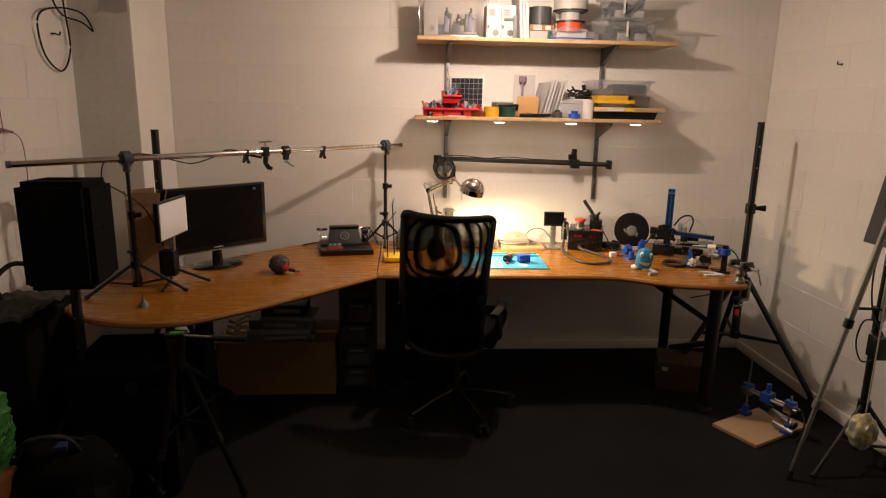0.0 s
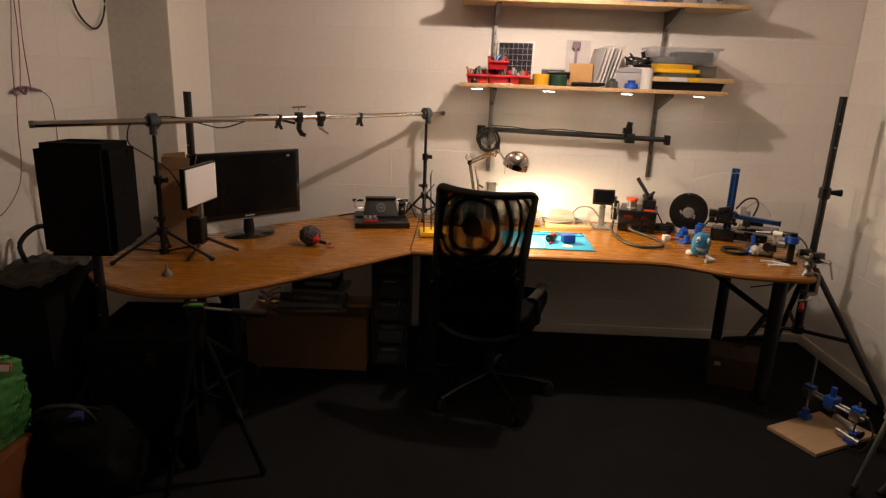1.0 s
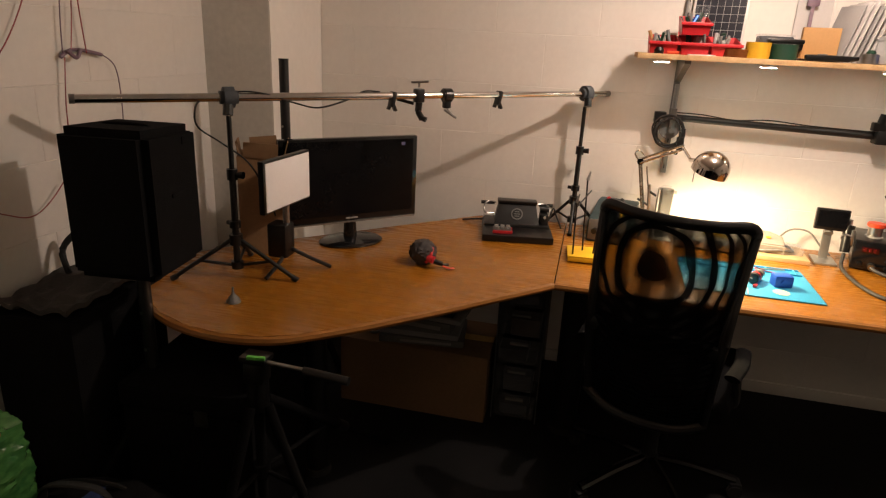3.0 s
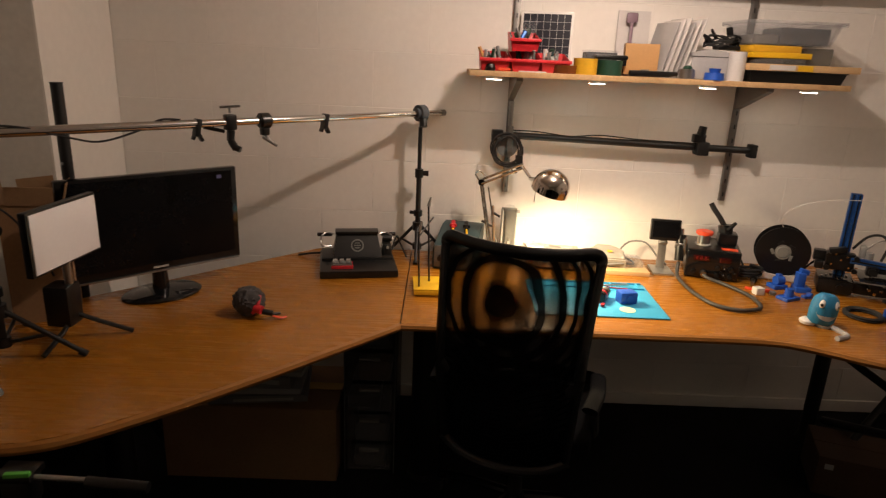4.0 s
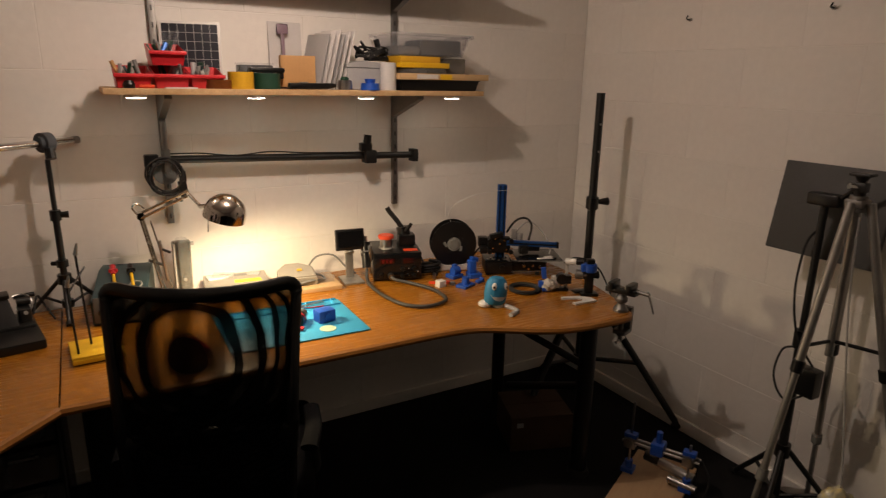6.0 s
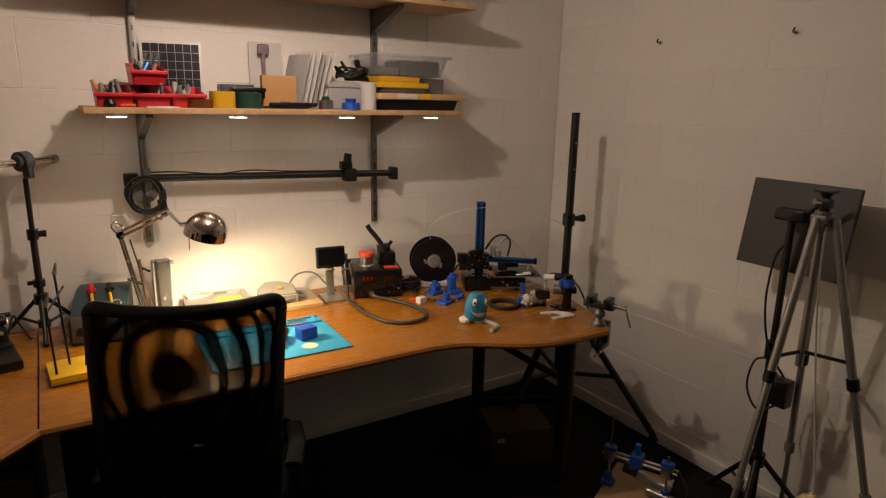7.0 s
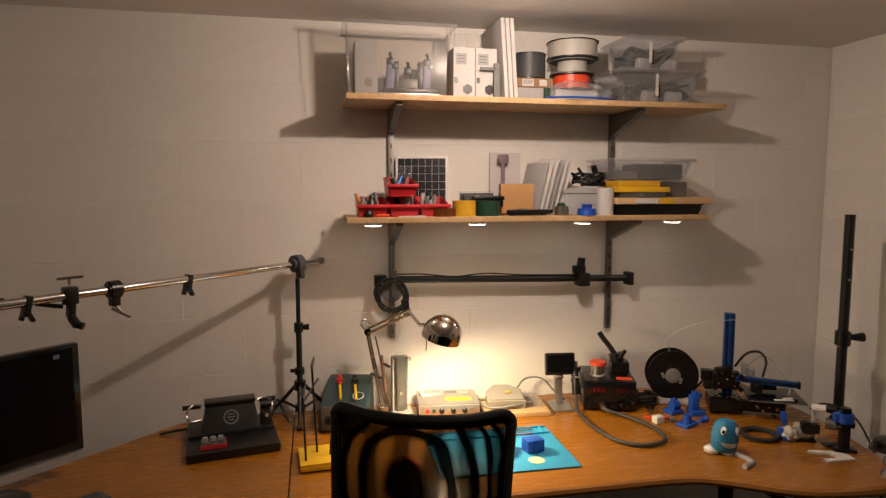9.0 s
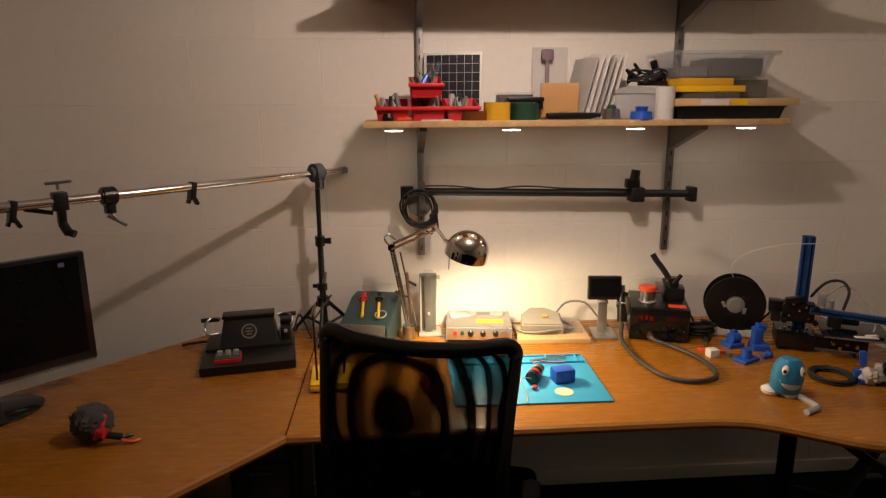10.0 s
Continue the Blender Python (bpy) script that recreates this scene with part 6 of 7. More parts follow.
def tubs():
    def tub(label, x, y, z, sx, sy, h, seed):
        t = thing("clear_tub", label, "storage tub", x, y, z, group="clear tubs")
        part("shell", tray(sx, sy, h, 0.003, 0.03, 0.015, 0.010), TUB, t)
        lid = part("lid", bx(0, 0, h + 0.004, sx + 0.032, sy + 0.032, 0.007, 0.003), TUB, t)
        part("lid_edge", join(bx(0, -sy / 2 - 0.014, h, sx + 0.032, 0.004, 0.014, 0.001), bx(sx / 2 + 0.014, 0, h, 0.004, sy + 0.03, 0.014, 0.001), bx(-sx / 2 - 0.014, 0, h, 0.004, sy + 0.03, 0.014, 0.001)), TUB, lid)
        rnd = random.Random(seed)
        for k in range(16):
            part("coiled_part", tube([(rnd.uniform(-0.42, 0.42) * sx, rnd.uniform(-0.42, 0.3) * sy, rnd.uniform(0.012, h * 0.75)) for _ in range(6)], rnd.choice((0.004, 0.007, 0.010)), 6, 4), rnd.choice((BLACK, SLATE, RUBBER, SATIN)), t)
        part("dark_lump", bx(-0.02, 0.03, h * 0.36, sx * 0.6, sy * 0.5, h * 0.6, 0.02, rz=9), SLATE, t)
        for k in range(2):
            part("wrapped_part", bx(-0.03 + k * 0.10, -sy * 0.36, h * 0.22, 0.065, 0.03, h * 0.36, 0.008, rz=8 - 12 * k, rx=10), CARD, t)
        part("label", bx(-0.02, -sy / 2 - 0.004, h * 0.55, 0.012, 0.0015, h * 0.7), PAPER, t)
    tub("clear plastic tub with coiled dark parts", 1.215, 4.285, Z2, 0.33, 0.24, 0.118, 1)
    tub("smaller clear plastic tub stacked on another", 1.195, 4.285, Z2 + 0.1265, 0.215, 0.20, 0.115, 6)


tubs()


# ---- right wall and corner ----
def wall_hooks():
    for y in (3.806, 3.207):
        h = thing("wall_hook", "small dark metal hook screwed into the wall", "wall hook", EAST, y, 1.83, group="wall hooks")
        part("plug", cyl((0.004, 0, 0), (-0.004, 0, 0), 0.008), GREY, h)
        part("hook", tube([(0, 0, 0), (-0.02, 0, 0), (-0.032, -0.006, 0.004), (-0.034, -0.012, 0.014)], 0.0035, 6, 4), SATIN, h)


wall_hooks()


def speaker_stand(name, label, x, y, top, feet, hub, low, r=0.0185):
    s = thing(name, label, "speaker stand", x, y, 0)
    part("inner_pole", cyl((0, 0, low + 0.3), (0, 0, top), r), SATIN, s)
    part("outer_pole", cyl((0, 0, low), (0, 0, hub + 0.06), r * 1.25), SATIN, s)
    part("pole_cap", cyl((0, 0, top), (0, 0, top + 0.006), r * 1.05), BLACK, s)
    c = part("lock_collar", cyl((0, 0, hub + 0.03), (0, 0, hub + 0.09), r * 1.6, seg=20, bev=0.004), BLACK, s)
    part("lock_knob", cyl((0, 0, hub + 0.06), (0.055, -0.02, hub + 0.06), 0.009, 0.02, 10), BLACK, c)
    part("leg_hub", cyl((0, 0, hub - 0.03), (0, 0, hub + 0.02), r * 1.7), BLACK, s)
    part("low_hub", cyl((0, 0, low), (0, 0, low + 0.04), r * 1.7), BLACK, s)
    for fx, fy in feet:
        d = Vector((fx, fy, 0)).normalized()
        leg = part("leg", cyl(d * 0.03 + Vector((0, 0, hub)), (fx, fy, 0.02), 0.016, 0.0155), SATIN, s)
        q = Vector((fx, fy, 0.02)) * 0.55 + (d * 0.03 + Vector((0, 0, hub))) * 0.45
        part("strut", cyl(d * 0.03 + Vector((0, 0, low + 0.02)), q, 0.011), SATIN, leg)
        part("rubber_foot", cyl(Vector((fx, fy, 0.03)) - d * 0.02, Vector((fx, fy, 0.012)) + d * 0.012, 0.0185), RUBBER, leg)
    for z in (top - 0.13, top - 0.25):
        part("pin_hole", cyl((-0.004, -r * 0.9, z), (-0.004, -r * 1.06, z), 0.005, seg=10), STEEL, s)
    return s


ss = speaker_stand("speaker_stand", "tall black speaker stand with empty pole behind the desk", 1.955, 4.01, 1.517, [(0.265, -0.405), (-0.42, -0.08), (0.10, 0.38)], 0.62, 0.24)
part("pole_clamp", cyl((0, 0, 1.0), (0, 0, 1.06), 0.029, seg=20, bev=0.004), BLACK, ss)
part("clamp_knob", cyl((0.02, -0.01, 1.035), (0.075, -0.02, 1.035), 0.010, 0.019, 12), BLACK, ss)
part("red_lever", cyl((-0.02, -0.03, 0.42), (-0.05, -0.08, 0.40), 0.012), RED, ss, "faded red lever")


def drill_stand():
    d = thing("drill_rig", "plywood board carrying a small blue and silver rod rig", "rod rig", 1.771, 3.346, 0, 26)
    part("board", bx(0, 0, 0.011, 0.42, 0.245, 0.018, 0.001), PLY, d)
    R = pose(0, 0, 0, 0, 0, -90)
    for x in (-0.11, 0.12):
        f = part("corner_foot", join(bx(x, 0.03, 0.03, 0.05, 0.05, 0.02, 0.003), cyl((x, 0.03, 0.04), (x, 0.03, 0.07), 0.016)), BLUE, d, "", R)
        part("upright_rod", cyl((x, 0.03, 0.03), (x, 0.03, 0.33 if x < 0 else 0.22), 0.005), STEEL, f)
        part("bearing_block", join(bx(x, 0.03, 0.155, 0.045, 0.05, 0.045, 0.005), cyl((x, 0.0, 0.165), (x, 0.06, 0.165), 0.016)), STEEL, f)
        part("blue_collar", bx(x, 0.03, 0.185, 0.05, 0.035, 0.018, 0.004), BLUE, f)
    for y in (0.015, 0.045):
        part("cross_rod", cyl((-0.14, y, 0.16), (0.16, y, 0.16), 0.006), STEEL, d, "", R)
    part("slide_block", join(bx(0.0, 0.03, 0.165, 0.05, 0.06, 0.05, 0.006), cyl((0, 0.03, 0.19), (0, 0.03, 0.235), 0.012)), BLUE, d, "", R)
    part("tool_body", join(cyl((-0.02, 0.08, 0.075), (0.14, 0.06, 0.06), 0.020), cyl((0.05, 0.03, 0.045), (0.16, 0.02, 0.04), 0.016)), STEEL, d, "", R)
    part("black_handle", cyl((-0.06, 0.085, 0.085), (0.0, 0.08, 0.08), 0.024), BLACK, d, "", R)
    part("wire", tube([(0.16, 0.06, 0.15), (0.20, 0.03, 0.10), (0.19, 0.0, 0.03), (0.15, -0.03, 0.025)], 0.004, 6), RUBBER, d, "", R)


drill_stand()


def silver_tripod():
    t = thing("silver_tripod", "silver camera tripod with black joints, legs spread", "tripod", 1.905, 2.85, 0)
    part("centre_column", cyl((0, 0, 0.75), (0, 0, 1.25), 0.012), ALU, t)
    part("crown", join(cyl((0, 0, 1.215), (0, 0, 1.26), 0.030, 0.024, seg=20), bx(0, 0, 1.238, 0.062, 0.052, 0.026, 0.008)), DARKSTEEL, t)
    h = part("head", join(cyl((0, 0, 1.258), (0, 0, 1.29), 0.016), bx(0, 0, 1.285, 0.03, 0.04, 0.03, 0.006), cyl((0, 0, 1.30), (0, 0, 1.318), 0.010, 0.022), bx(0, 0, 1.322, 0.045, 0.06, 0.009, 0.003)), SATIN, t)
    part("lock_knob", cyl((-0.012, 0.0, 1.285), (-0.040, 0.012, 1.290), 0.006, 0.009), CHROME, h)
    for fx, fy in ((-0.262, 0.045), (0.24, 0.10), (0.10, -0.31)):
        top, foot = Vector((fx * 0.10, fy * 0.10, 1.24)), Vector((fx, fy, 0.012))
        a, b = top.lerp(foot, 0.42), top.lerp(foot, 0.72)
        leg = part("leg", cyl(top, a, 0.0135), ALU, t)
        part("leg_mid", cyl(a, b, 0.0115), ALU, leg)
        part("leg_low", cyl(b, foot, 0.009), ALU, leg)
        d = (foot - top).normalized()
        part("leg_lock", cyl(a - d * 0.028, a + d * 0.012, 0.019, seg=14, bev=0.003), BLACK, leg)
        part("leg_lock", cyl(b - d * 0.028, b + d * 0.012, 0.017, seg=14, bev=0.003), MIDGREY, leg)
        part("spreader", cyl((0, 0, 0.80), top.lerp(foot, 0.36), 0.006), BLACK, leg)
        part("rubber_foot", cyl(foot - d * 0.03, foot + d * 0.005, 0.014), RUBBER, leg)


silver_tripod()


def panel_stand():
    t = thing("panel_stand", "black light stand carrying a flat dark grey panel", "light stand", 2.02, 3.0, 0)
    part("lower_tube", cyl((0, 0, 0.08), (-0.01, 0, 0.75), 0.0155), SATIN, t)
    part("upper_tube", cyl((-0.01, 0, 0.72), (-0.01, 0, 1.20), 0.012), SATIN, t)
    part("collar", cyl((-0.01, 0, 0.70), (-0.01, 0, 0.76), 0.024), BLACK, t)
    part("tilt_head", join(bx(-0.01, 0.0, 1.215, 0.05, 0.10, 0.04, 0.008), cyl((-0.03, -0.06, 1.23), (-0.03, -0.12, 1.29), 0.008)), BLACK, t)
    p = part("panel", bx(0.056, 0.0175, 1.162, 0.022, 0.365, 0.312, 0.004, ry=10), mat("panel_back_grey", (0.055, 0.055, 0.055), 0.6), t, "flat dark grey back of a light panel")
    part("power_brick", bx(-0.035, -0.06, 0.60, 0.05, 0.075, 0.10, 0.008), BLACK, t)
    part("power_cord", tube([(-0.02, -0.06, 0.65), (-0.04, 0.0, 0.75), (-0.035, 0.035, 0.90), (-0.01, 0.04, 1.05), (0.02, 0.03, 1.10)], 0.004, 6), RUBBER, t)
    part("power_cord", tube([(-0.02, -0.06, 0.55), (-0.05, 0.0, 0.51), (-0.05, 0.05, 0.58), (-0.04, 0.04, 0.68), (-0.02, 0.0, 0.70)], 0.004, 6), RUBBER, t)
    part("leg_hub", cyl((0, 0, 0.27), (0, 0, 0.32), 0.026), BLACK, t)
    for fx, fy in ((0.13, 0.25), (-0.26, -0.10), (0.14, -0.24)):
        d = Vector((fx, fy, 0)).normalized()
        leg = part("leg", cyl(d * 0.02 + Vector((0, 0, 0.295)), (fx, fy, 0.012), 0.010), SATIN, t)
        part("strut", cyl((0, 0, 0.10), Vector((fx, fy, 0.012)) * 0.5 + Vector((0, 0, 0.1475)), 0.007), SATIN, leg)
        part("rubber_foot", cyl((fx * 0.96, fy * 0.96, 0.022), (fx * 1.02, fy * 1.02, 0.009), 0.013), RUBBER, leg)
    b = thing("foil_bag", "small crumpled patterned bag hung from the silver tripod", "bag", 1.765, 2.68, 0.27)
    bm = bmesh.new()
    bmesh.ops.create_icosphere(bm, subdivisions=4, radius=1)
    for v in bm.verts:
        n = 1 + 0.25 * noise.noise(v.co * 2.2) + 0.08 * noise.noise(v.co * 8)
        v.co = Vector((v.co.x * 0.05 * n, v.co.y * 0.05 * n, v.co.z * 0.07 * n + 0.08))
    part("film", bm, mat("patterned_film", (0.16, 0.20, 0.34), 0.3, var=0.0, scale=24, fine=50, second=(0.62, 0.52, 0.16), bump=0.6, bump_scale=40), b)
    part("neck", tube([(0.0, 0.0, 0.14), (0.01, 0.01, 0.22), (0.10, 0.12, 0.66), (0.125, 0.15, 0.93)], 0.003, 6), GREY, b)


panel_stand()


# ---- under the desk ----
def under_desk():
    c = thing("long_carton", "long low brown cardboard box on the floor", "cardboard box", -0.75, 3.955, 0)
    part("body", tray(0.64, 0.34, 0.30, 0.005, 0.0, 0.001), KRAFT, c)
    part("flap", bx(0, 0.10, 0.302, 0.635, 0.15, 0.004), KRAFT, c)
    part("flap", bx(0, -0.09, 0.302, 0.635, 0.155, 0.004), KRAFT, c)
    part("tape", bx(0, 0.005, 0.306, 0.64, 0.05, 0.002), MUSTARD, c)
    rnd = random.Random(8)
    z = 0.3075
    for k, (sx, sy, h, m) in enumerate(((0.36, 0.24, 0.03, MIDGREY), (0.34, 0.22, 0.025, CARD), (0.30, 0.2, 0.05, MIDGREY), (0.28, 0.2, 0.02, GREY), (0.24, 0.18, 0.06, BLACK))):
        s = thing("flat_equipment", "grey flat piece of stored equipment in a pile", "stored equipment", -0.72 + rnd.uniform(-0.03, 0.03), 3.93, z, rnd.uniform(-8, 8), "stored pile under the desk")
        part("case", bx(0, 0, h / 2, sx, sy, h, 0.004), m, s)
        part("front_strip", bx(0.02, -sy / 2 - 0.0005, h / 2, sx * 0.6, 0.003, h * 0.35), GREY, s)
        z += h + 0.001
    w = thing("white_lead_coil", "white cable bundle lying on the box", "cable bundle", -0.98, 3.90, 0.3075)
    for k in range(3):
        part("cable_turn", tube([(0.06 * math.cos(a) + 0.01 * k, 0.05 * math.sin(a), 0.02 + 0.03 * k + 0.02 * math.sin(2 * a)) for a in [j * 0.6 for j in range(12)]], 0.006, 6, 3), CARD, w)
    d = thing("drawer_tower", "narrow tower of cloudy clear plastic drawers", "drawer unit", -0.312, 4.02, 0)
    part("frame", join(bx(-0.094, 0, 0.33, 0.006, 0.36, 0.66, 0.002), bx(0.094, 0, 0.33, 0.006, 0.36, 0.66, 0.002), bx(0, 0, 0.657, 0.182, 0.36, 0.006), bx(0, 0.177, 0.33, 0.182, 0.006, 0.65)), SMOKE, d)
    for k in range(5):
        z = 0.012 + 0.129 * k
        q = part("drawer", tray(0.178, 0.34, 0.115, 0.003, 0.01, 0.004), CLOUDY, d, "", pose(0, -0.008, z))
        part("handle", bx(0, -0.178, 0.097, 0.075, 0.016, 0.010, 0.003), MIDGREY, q)
        part("stored_part", bx(rnd.uniform(-0.03, 0.03), -0.02, 0.03, 0.12, 0.26, 0.05 + 0.03 * (k % 2), 0.01), rnd.choice((MIDGREY, BLACK, OLDCARD, SLATE)), q)
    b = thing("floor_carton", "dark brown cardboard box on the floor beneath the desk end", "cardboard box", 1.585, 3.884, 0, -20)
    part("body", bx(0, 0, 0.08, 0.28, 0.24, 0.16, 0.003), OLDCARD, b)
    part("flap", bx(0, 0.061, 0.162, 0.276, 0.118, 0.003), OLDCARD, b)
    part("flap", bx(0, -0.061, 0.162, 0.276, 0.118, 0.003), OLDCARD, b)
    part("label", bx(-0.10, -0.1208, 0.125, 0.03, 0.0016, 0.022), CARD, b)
    for pts in ([(1.35, 4.40, 0.70), (1.38, 4.38, 0.55), (1.48, 4.37, 0.50), (1.56, 4.38, 0.62), (1.60, 4.40, 0.70)], [(1.70, 4.1, 0.70), (1.78, 4.05, 0.55), (1.88, 4.15, 0.48), (1.80, 4.3, 0.40)]):
        single("hanging_cable", tube(pts, 0.004, 6, 6), RUBBER, "thin black cable hanging below the desk", "cable", group="cables below the desk")


under_desk()


# ---- left corner ----
def loudspeaker():
    s = thing("loudspeaker", "black carpet-covered loudspeaker on a pole stand", "loudspeaker", -1.335, 2.95, 0.882, 6)
    bm = bmesh.new()
    lo = [(-0.122, -0.128), (0.128, -0.128), (0.128, 0.135), (-0.122, 0.135)]
    a = [bm.verts.new((x, y, 0)) for x, y in lo]
    b = [bm.verts.new((x * 1.0, y, 0.405 if y < 0 else 0.395)) for x, y in lo]
    bm.faces.new(a[::-1]), bm.faces.new(b)
    for k in range(4):
        bm.faces.new((a[k], a[(k + 1) % 4], b[(k + 1) % 4], b[k]))
    bmesh.ops.bevel(bm, geom=bm.edges[:], offset=0.022, segments=4, affect="EDGES")
    part("cabinet", bm, FABRIC, s)
    part("carry_handle", tube([(-0.07, 0, 0.392), (-0.05, 0, 0.402), (0.05, 0, 0.402), (0.07, 0, 0.392)], 0.005, 8, 4), FABRIC, s)
    part("side_handle", bx(0.129, 0.0, 0.22, 0.006, 0.05, 0.012, 0.002), FABRIC, s)
    part("input_plate", bx(0.129, 0.06, 0.36, 0.004, 0.03, 0.02, 0.001), FABRIC, s)
    part("pole_socket", cyl((0, 0, -0.012), (0, 0, 0.002), 0.035), SATIN, s)


loudspeaker()
speaker_stand("speaker_stand", "black pole stand beneath the loudspeaker", -1.335, 2.95, 0.87, [(0.30, -0.10), (-0.22, -0.25), (-0.05, 0.33)], 0.42, 0.14)
speaker_stand("speaker_stand", "tall black speaker stand with empty pole beside the pillar", -1.305, 3.80, 1.43, [(0.25, 0.05), (-0.09, -0.28), (-0.06, 0.10)], 0.55, 0.2)


def left_floor():
    s = thing("bass_cabinet", "large black bass loudspeaker cabinet on the floor", "loudspeaker", -1.585, 2.98, 0, 3)
    part("cabinet", bx(0, 0, 0.385, 0.27, 0.42, 0.75, 0.014), FABRIC, s)
    for x in (-0.1, 0.1):
        for y in (-0.17, 0.17):
            part("foot", cyl((x, y, 0), (x, y, 0.012), 0.02), RUBBER, s)
    bm = bmesh.new()
    bmesh.ops.create_grid(bm, x_segments=24, y_segments=20, size=0.5)
    for v in bm.verts:
        v.co = Vector((v.co.x * 0.24, v.co.y * 0.36, 0.012 + 0.02 * noise.noise(v.co * 5) + 0.01 * noise.noise(v.co * 13)))
    ext = bmesh.ops.extrude_face_region(bm, geom=bm.faces[:])
    for g in ext["geom"]:
        if isinstance(g, bmesh.types.BMVert):
            g.co.z += 0.016
    bmesh.ops.recalc_face_normals(bm, faces=bm.faces[:])
    single("folded_cloth", bm, GREYCLOTH, "crumpled grey cloth on the bass cabinet", "cloth", -1.585, 2.96, 0.762, 3)
    single("lead_loop", tube([(-1.66, 3.02, 0.79), (-1.69, 3.04, 0.86), (-1.64, 3.08, 0.92), (-1.57, 3.10, 0.90), (-1.55, 3.10, 0.80)], 0.010, 8, 5), RUBBER, "black cable loop standing on the cabinet", "cable")
    c = thing("flight_case", "black equipment case on the floor below the desk end", "equipment case", -1.175, 3.05, 0, 4)
    part("body", bx(0, 0, 0.25, 0.40, 0.40, 0.47, 0.01), FABRIC, c)
    part("lid", bx(0, 0, 0.525, 0.41, 0.41, 0.07, 0.01), FABRIC, c)
    part("latch", bx(0.05, -0.207, 0.48, 0.04, 0.006, 0.05, 0.002), SATIN, c)
    for x in (-0.15, 0.15):
        for y in (-0.15, 0.15):
            part("foot", cyl((x, y, 0), (x, y, 0.02), 0.02), RUBBER, c)
    k = thing("dark_holdall", "soft black holdall slumped on the floor", "bag", -1.30, 2.62, 0, 12)
    bm = bmesh.new()
    bmesh.ops.create_icosphere(bm, subdivisions=4, radius=1)
    for v in bm.verts:
        n = 1 + 0.16 * noise.noise(v.co * 1.8) + 0.06 * noise.noise(v.co * 6)
        v.co = Vector((v.co.x * 0.25 * n, v.co.y * 0.16 * n, max(v.co.z * 0.21 * n + 0.18, 0.0)))
    part("body", bm, FABRIC, k)
    part("carry_strap", tube([(-0.10, -0.04, 0.35), (-0.06, -0.06, 0.43), (0.06, -0.06, 0.43), (0.10, -0.04, 0.35)], 0.012, 8, 5, 0.5), RUBBER, k)
    part("zip", tube([(-0.2, 0.0, 0.30), (-0.08, 0.0, 0.39), (0.08, 0.0, 0.39), (0.2, 0.0, 0.30)], 0.006, 6, 4), SATIN, k)
    x = thing("orange_crate", "small orange-brown crate under the green bag", "crate", -1.475, 2.40, 0, 5)
    rust = mat("rusty_orange_plastic", (0.16, 0.055, 0.014), 0.6, var=0.2)
    part("body", tray(0.22, 0.22, 0.34, 0.01, 0.02, 0.004), rust, x)
    part("lid", bx(0, 0, 0.348, 0.23, 0.23, 0.016, 0.003), rust, x)
    g = thing("green_bag", "shiny crumpled green plastic sack, full", "plastic sack", -1.50, 2.45, 0.356, -8)
    bm = bmesh.new()
    bmesh.ops.create_cube(bm, size=2)
    bmesh.ops.subdivide_edges(bm, edges=bm.edges[:], cuts=30, use_grid_fill=True)
    for v in bm.verts:
        p = v.co.copy()
        s3 = p.normalized() * 0.45 + p * 0.55
        n = 1 + 0.05 * noise.noise(p * 2.2) + 0.05 * abs(noise.noise(Vector((p.x * 2.4, p.y * 2.4, p.z * 7 + p.x * 2)))) - 0.05 * abs(noise.noise(Vector((p.x * 5 + p.z * 4, p.y * 5, p.z * 6)))) + 0.015 * noise.noise(p * 13)
        v.co = Vector((s3.x * 0.130 * n, s3.y * 0.13 * n, max(s3.z * 0.146 * n + 0.138, 0)))
    part("sack", bm, BAGGREEN, g)
    part("price_tag", bx(0.128, 0.02, 0.272, 0.034, 0.003, 0.026, 0.0, rz=20, rx=-30), RED, g, "small red-edged paper tag")
    part("tag_face", bx(0.128, 0.018, 0.272, 0.026, 0.003, 0.020, 0.0, rz=20, rx=-30), PAPER, g)
    single("blue_pouch", bx(0, 0, 0.015, 0.06, 0.05, 0.03, 0.012, rz=20), mat("blue_cloth", (0.012, 0.03, 0.11), 0.8), "small blue cloth pouch on the holdall", "pouch", -1.27, 2.60, 0.36)
    d = thing("leaning_board", "grey board with a pale wooden edge leaning on the wall", "board", -1.50, 2.17, 0, 0)
    part("face", bx(-0.02, 0.0, 0.475, 0.42, 0.030, 0.95, 0.002), GREY, d)
    part("wood_edge", bx(0.213, 0.0, 0.475, 0.045, 0.036, 0.95, 0.003), wood("stained_edge", (0.26, 0.13, 0.04), (0.34, 0.18, 0.06)), d, "pale wooden edge strip")


left_floor()


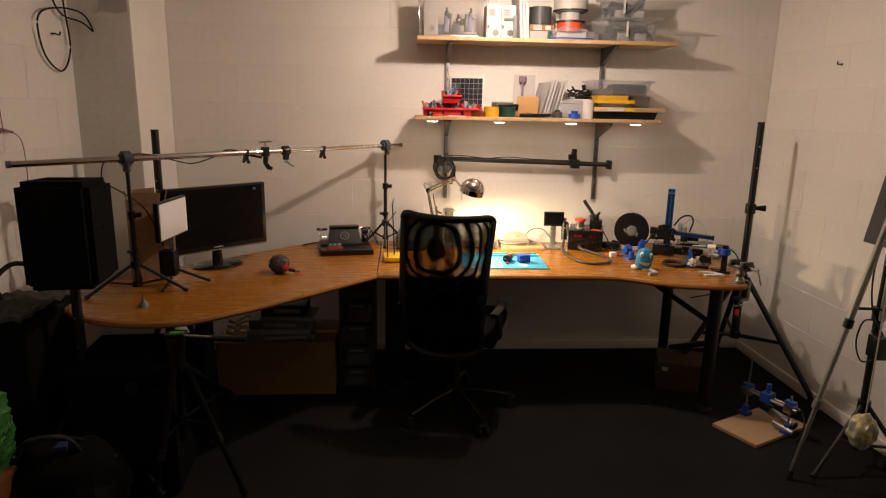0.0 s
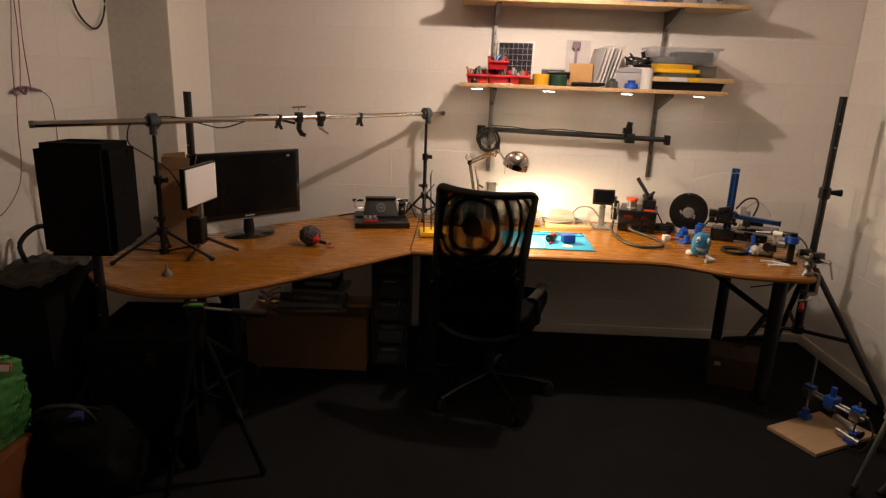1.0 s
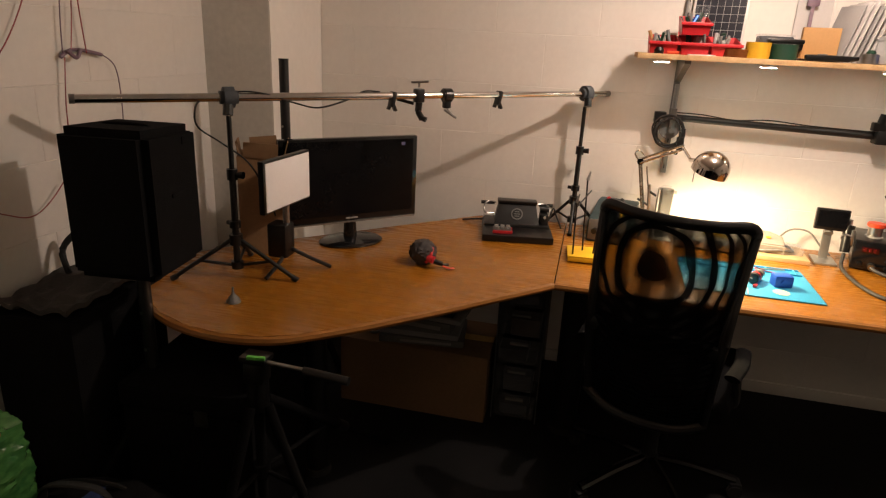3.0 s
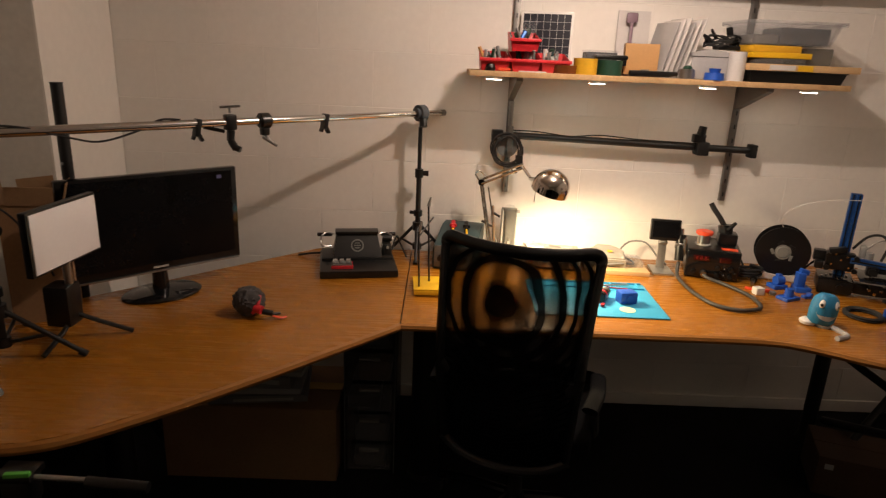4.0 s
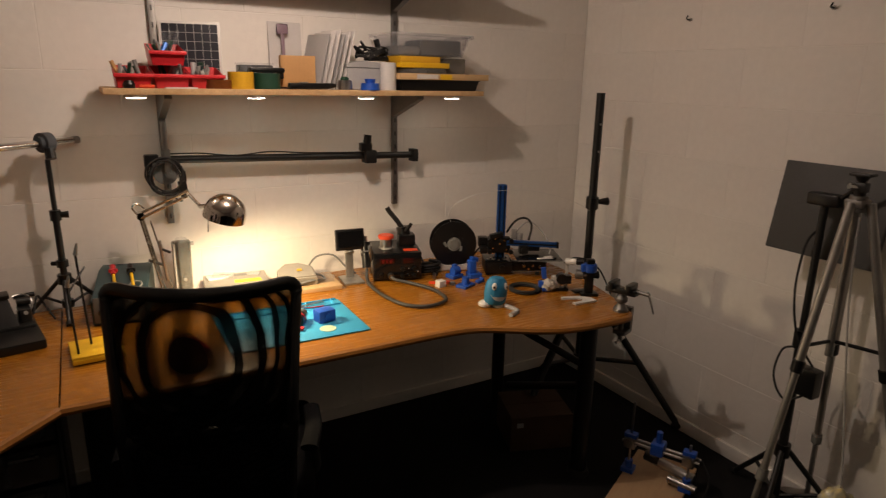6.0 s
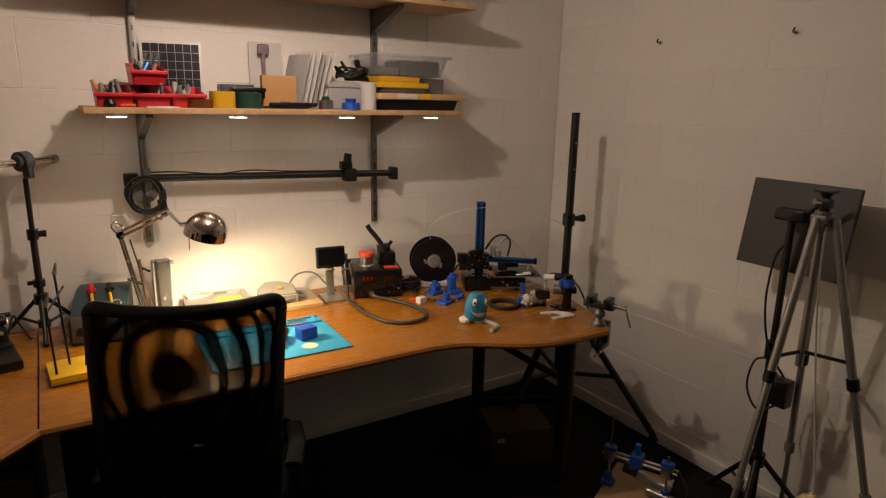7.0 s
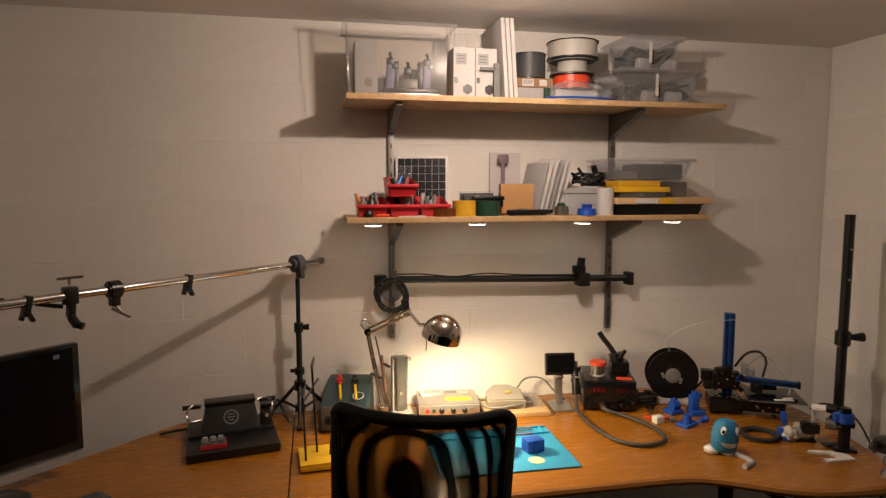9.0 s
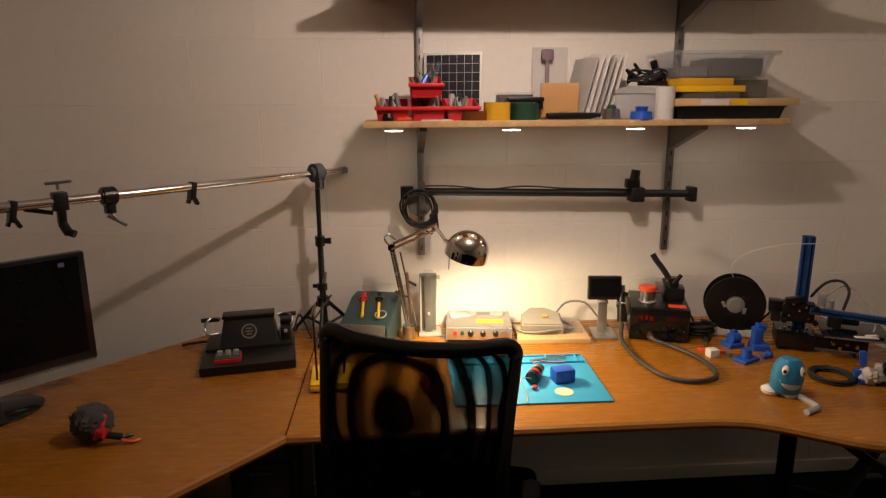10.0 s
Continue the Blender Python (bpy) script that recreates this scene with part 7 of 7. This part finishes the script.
def floor_tripod():
    t = thing("black_tripod", "black photo tripod with a lime green lever, under the desk edge", "tripod", -0.935, 2.865, 0)
    part("column", cyl((0, 0, 0.25), (0, 0, 0.60), 0.015), FABRIC, t)
    part("crown", cyl((0, 0, 0.54), (0, 0, 0.635), 0.030, seg=18, bev=0.004), BLACK, t)
    h = part("head", join(bx(0, 0, 0.66, 0.06, 0.05, 0.06, 0.008), bx(0, 0, 0.70, 0.075, 0.055, 0.016, 0.003)), BLACK, t)
    part("lever", bx(0.015, -0.028, 0.714, 0.05, 0.012, 0.010, 0.003, rz=8), LIME, h, "lime green lever")
    part("pan_handle", cyl((0.03, -0.01, 0.697), (0.15, 0.0, 0.685), 0.006), STEEL, h)
    part("handle_grip", cyl((0.14, -0.005, 0.686), (0.27, -0.01, 0.680), 0.012), BLACK, h)
    for fx, fy in ((0.165, 0.66), (0.235, -0.02), (-0.06, -0.24)):
        d = Vector((fx, fy, 0)).normalized()
        top, foot = d * 0.03 + Vector((0, 0, 0.56)), Vector((fx, fy, 0.012))
        leg = part("leg", cyl(top, top.lerp(foot, 0.55), 0.014), FABRIC, t)
        part("leg_low", cyl(top.lerp(foot, 0.5), foot, 0.010), FABRIC, leg)
        part("leg_lock", cyl(top.lerp(foot, 0.5), top.lerp(foot, 0.57), 0.018), BLACK, leg)
        part("spreader", cyl((0, 0, 0.34), top.lerp(foot, 0.45), 0.007), FABRIC, leg)
        part("rubber_foot", cyl(foot - (foot - top).normalized() * 0.03, foot, 0.014), FABRIC, leg)
    part("spreader_hub", cyl((0, 0, 0.32), (0, 0, 0.36), 0.024), BLACK, t)


floor_tripod()


# ---- cables on the left wall ----
def wall_cables():
    c = thing("cable_coil", "thin black cable coil hanging on a wall hook", "cable coil", WEST, 3.77, 1.88)
    part("cable", tube([(0.02, 0.05, 0.40), (0.025, -0.02, 0.22), (0.03, 0.05, 0.10), (0.08, 0.15, 0.07), (0.13, 0.15, 0.03), (0.09, 0.14, 0.11), (0.035, 0.02, 0.12), (0.025, -0.14, 0.06), (0.02, -0.11, -0.10), (0.02, 0.03, -0.17), (0.02, 0.13, -0.06), (0.025, 0.10, 0.14), (0.02, 0.07, 0.40)], 0.0045, 8, 8), RUBBER, c)
    part("hook", tube([(0, 0, 0), (0.02, 0, 0), (0.03, 0.02, -0.004), (0.03, 0.03, 0.012)], 0.004, 6, 4), SATIN, c)
    w = thing("red_wires", "thin red wires looped over a knot on the wall", "wires", WEST, 3.24, 1.44)
    x = 0.018
    part("knot", join(tube([(x, -0.07, -0.01), (x, -0.03, 0.01), (x, 0.03, 0.008), (x, 0.10, -0.005)], 0.006, 8, 5), tube([(x + .01, -0.05, 0.01), (x + .012, -0.02, -0.012), (x + .012, 0.0, 0.012)], 0.006, 8, 5)), MAUVE, w)
    for k, pts in enumerate(([(-0.06, 0), (-0.045, 0.15), (0.0, 0.40), (0.02, 0.80)], [(-0.03, 0), (0.0, 0.18), (0.005, 0.42), (0.0, 0.80)], [(0.03, 0.0), (0.02, 0.2), (0.035, 0.45), (0.03, 0.80)],
                           [(-0.07, 0.80), (-0.09, 0.45), (-0.15, 0.20), (-0.28, 0.0), (-0.40, -0.05), (-0.60, 0.06), (-0.9, 0.10)],
                           [(0.10, -0.005), (0.15, -0.04), (0.165, -0.12), (0.16, -0.25), (0.13, -0.40), (0.10, -0.60)],
                           [(-0.06, -0.01), (-0.08, -0.15), (-0.09, -0.28), (-0.13, -0.38), (-0.25, -0.46), (-0.36, -0.43), (-0.5, -0.36), (-0.9, -0.30)],
                           [(-0.35, -0.78), (-0.28, -0.72), (-0.22, -0.68)], [(-0.40, -0.88), (-0.28, -0.86), (-0.2, -0.92), (-0.17, -1.05)])):
        part("wire", tube([(x + 0.003 * (k % 3), a, b) for a, b in pts], 0.0019, 6, 6), REDWIRE if k % 4 else MAUVE, w)


wall_cables()


# ---- wall blocks ----
COURSE, LONG = 0.225, 0.45
BLOCKS = {}


def block(length, height, gap):
    key = (round(length, 3), round(height, 3), gap)
    if key not in BLOCKS:
        bm = bmesh.new()
        w, h, d, c = length / 2 - gap / 2, height / 2 - gap / 2, REC, 0.0012
        back = [bm.verts.new((x, d, z)) for x, z in ((-w, -h), (w, -h), (w, h), (-w, h))]
        face = [bm.verts.new((x, 0, z)) for x, z in ((-w + c, -h + c), (w - c, -h + c), (w - c, h - c), (-w + c, h - c))]
        bm.faces.new(face)
        for k in range(4):
            bm.faces.new((back[k], back[(k + 1) % 4], face[(k + 1) % 4], face[k]))
        me = bpy.data.meshes.new("block")
        bm.to_mesh(me)
        bm.free()
        me.materials.append(PAINT)
        BLOCKS[key] = me
    return BLOCKS[key]


def lay(wall, start, end, offset, gap, place, rise=0.0):
    for row in range(11):
        z = row * COURSE + rise
        low, high = max(z, 0.0), min(z + COURSE, HIGH)
        if high - low < 0.02:
            continue
        x = start - ((start - offset - (row % 2) * LONG / 2) % LONG)
        while x < end - 0.01:
            a, b = max(x, start), min(x + LONG, end)
            if b - a > 0.02:
                ob = new("block", block(b - a, high - low, gap))
                ob.parent = wall
                ob.matrix_basis = place((a + b) / 2, (low + high) / 2)
            x += LONG


lay(wall_north, NICHE_X + 0.006, EAST, -0.373, 0.0013, lambda u, z: pose(u, NORTH, z))
lay(wall_east, -NORTH, -1.75, -3.30, 0.003, lambda u, z: pose(EAST, -u, z, 0, 0, -90), -0.095)
lay(wall_west, 1.75, NICHE_Y, 3.30, 0.0009, lambda u, z: pose(WEST, u, z, 0, 0, 90))
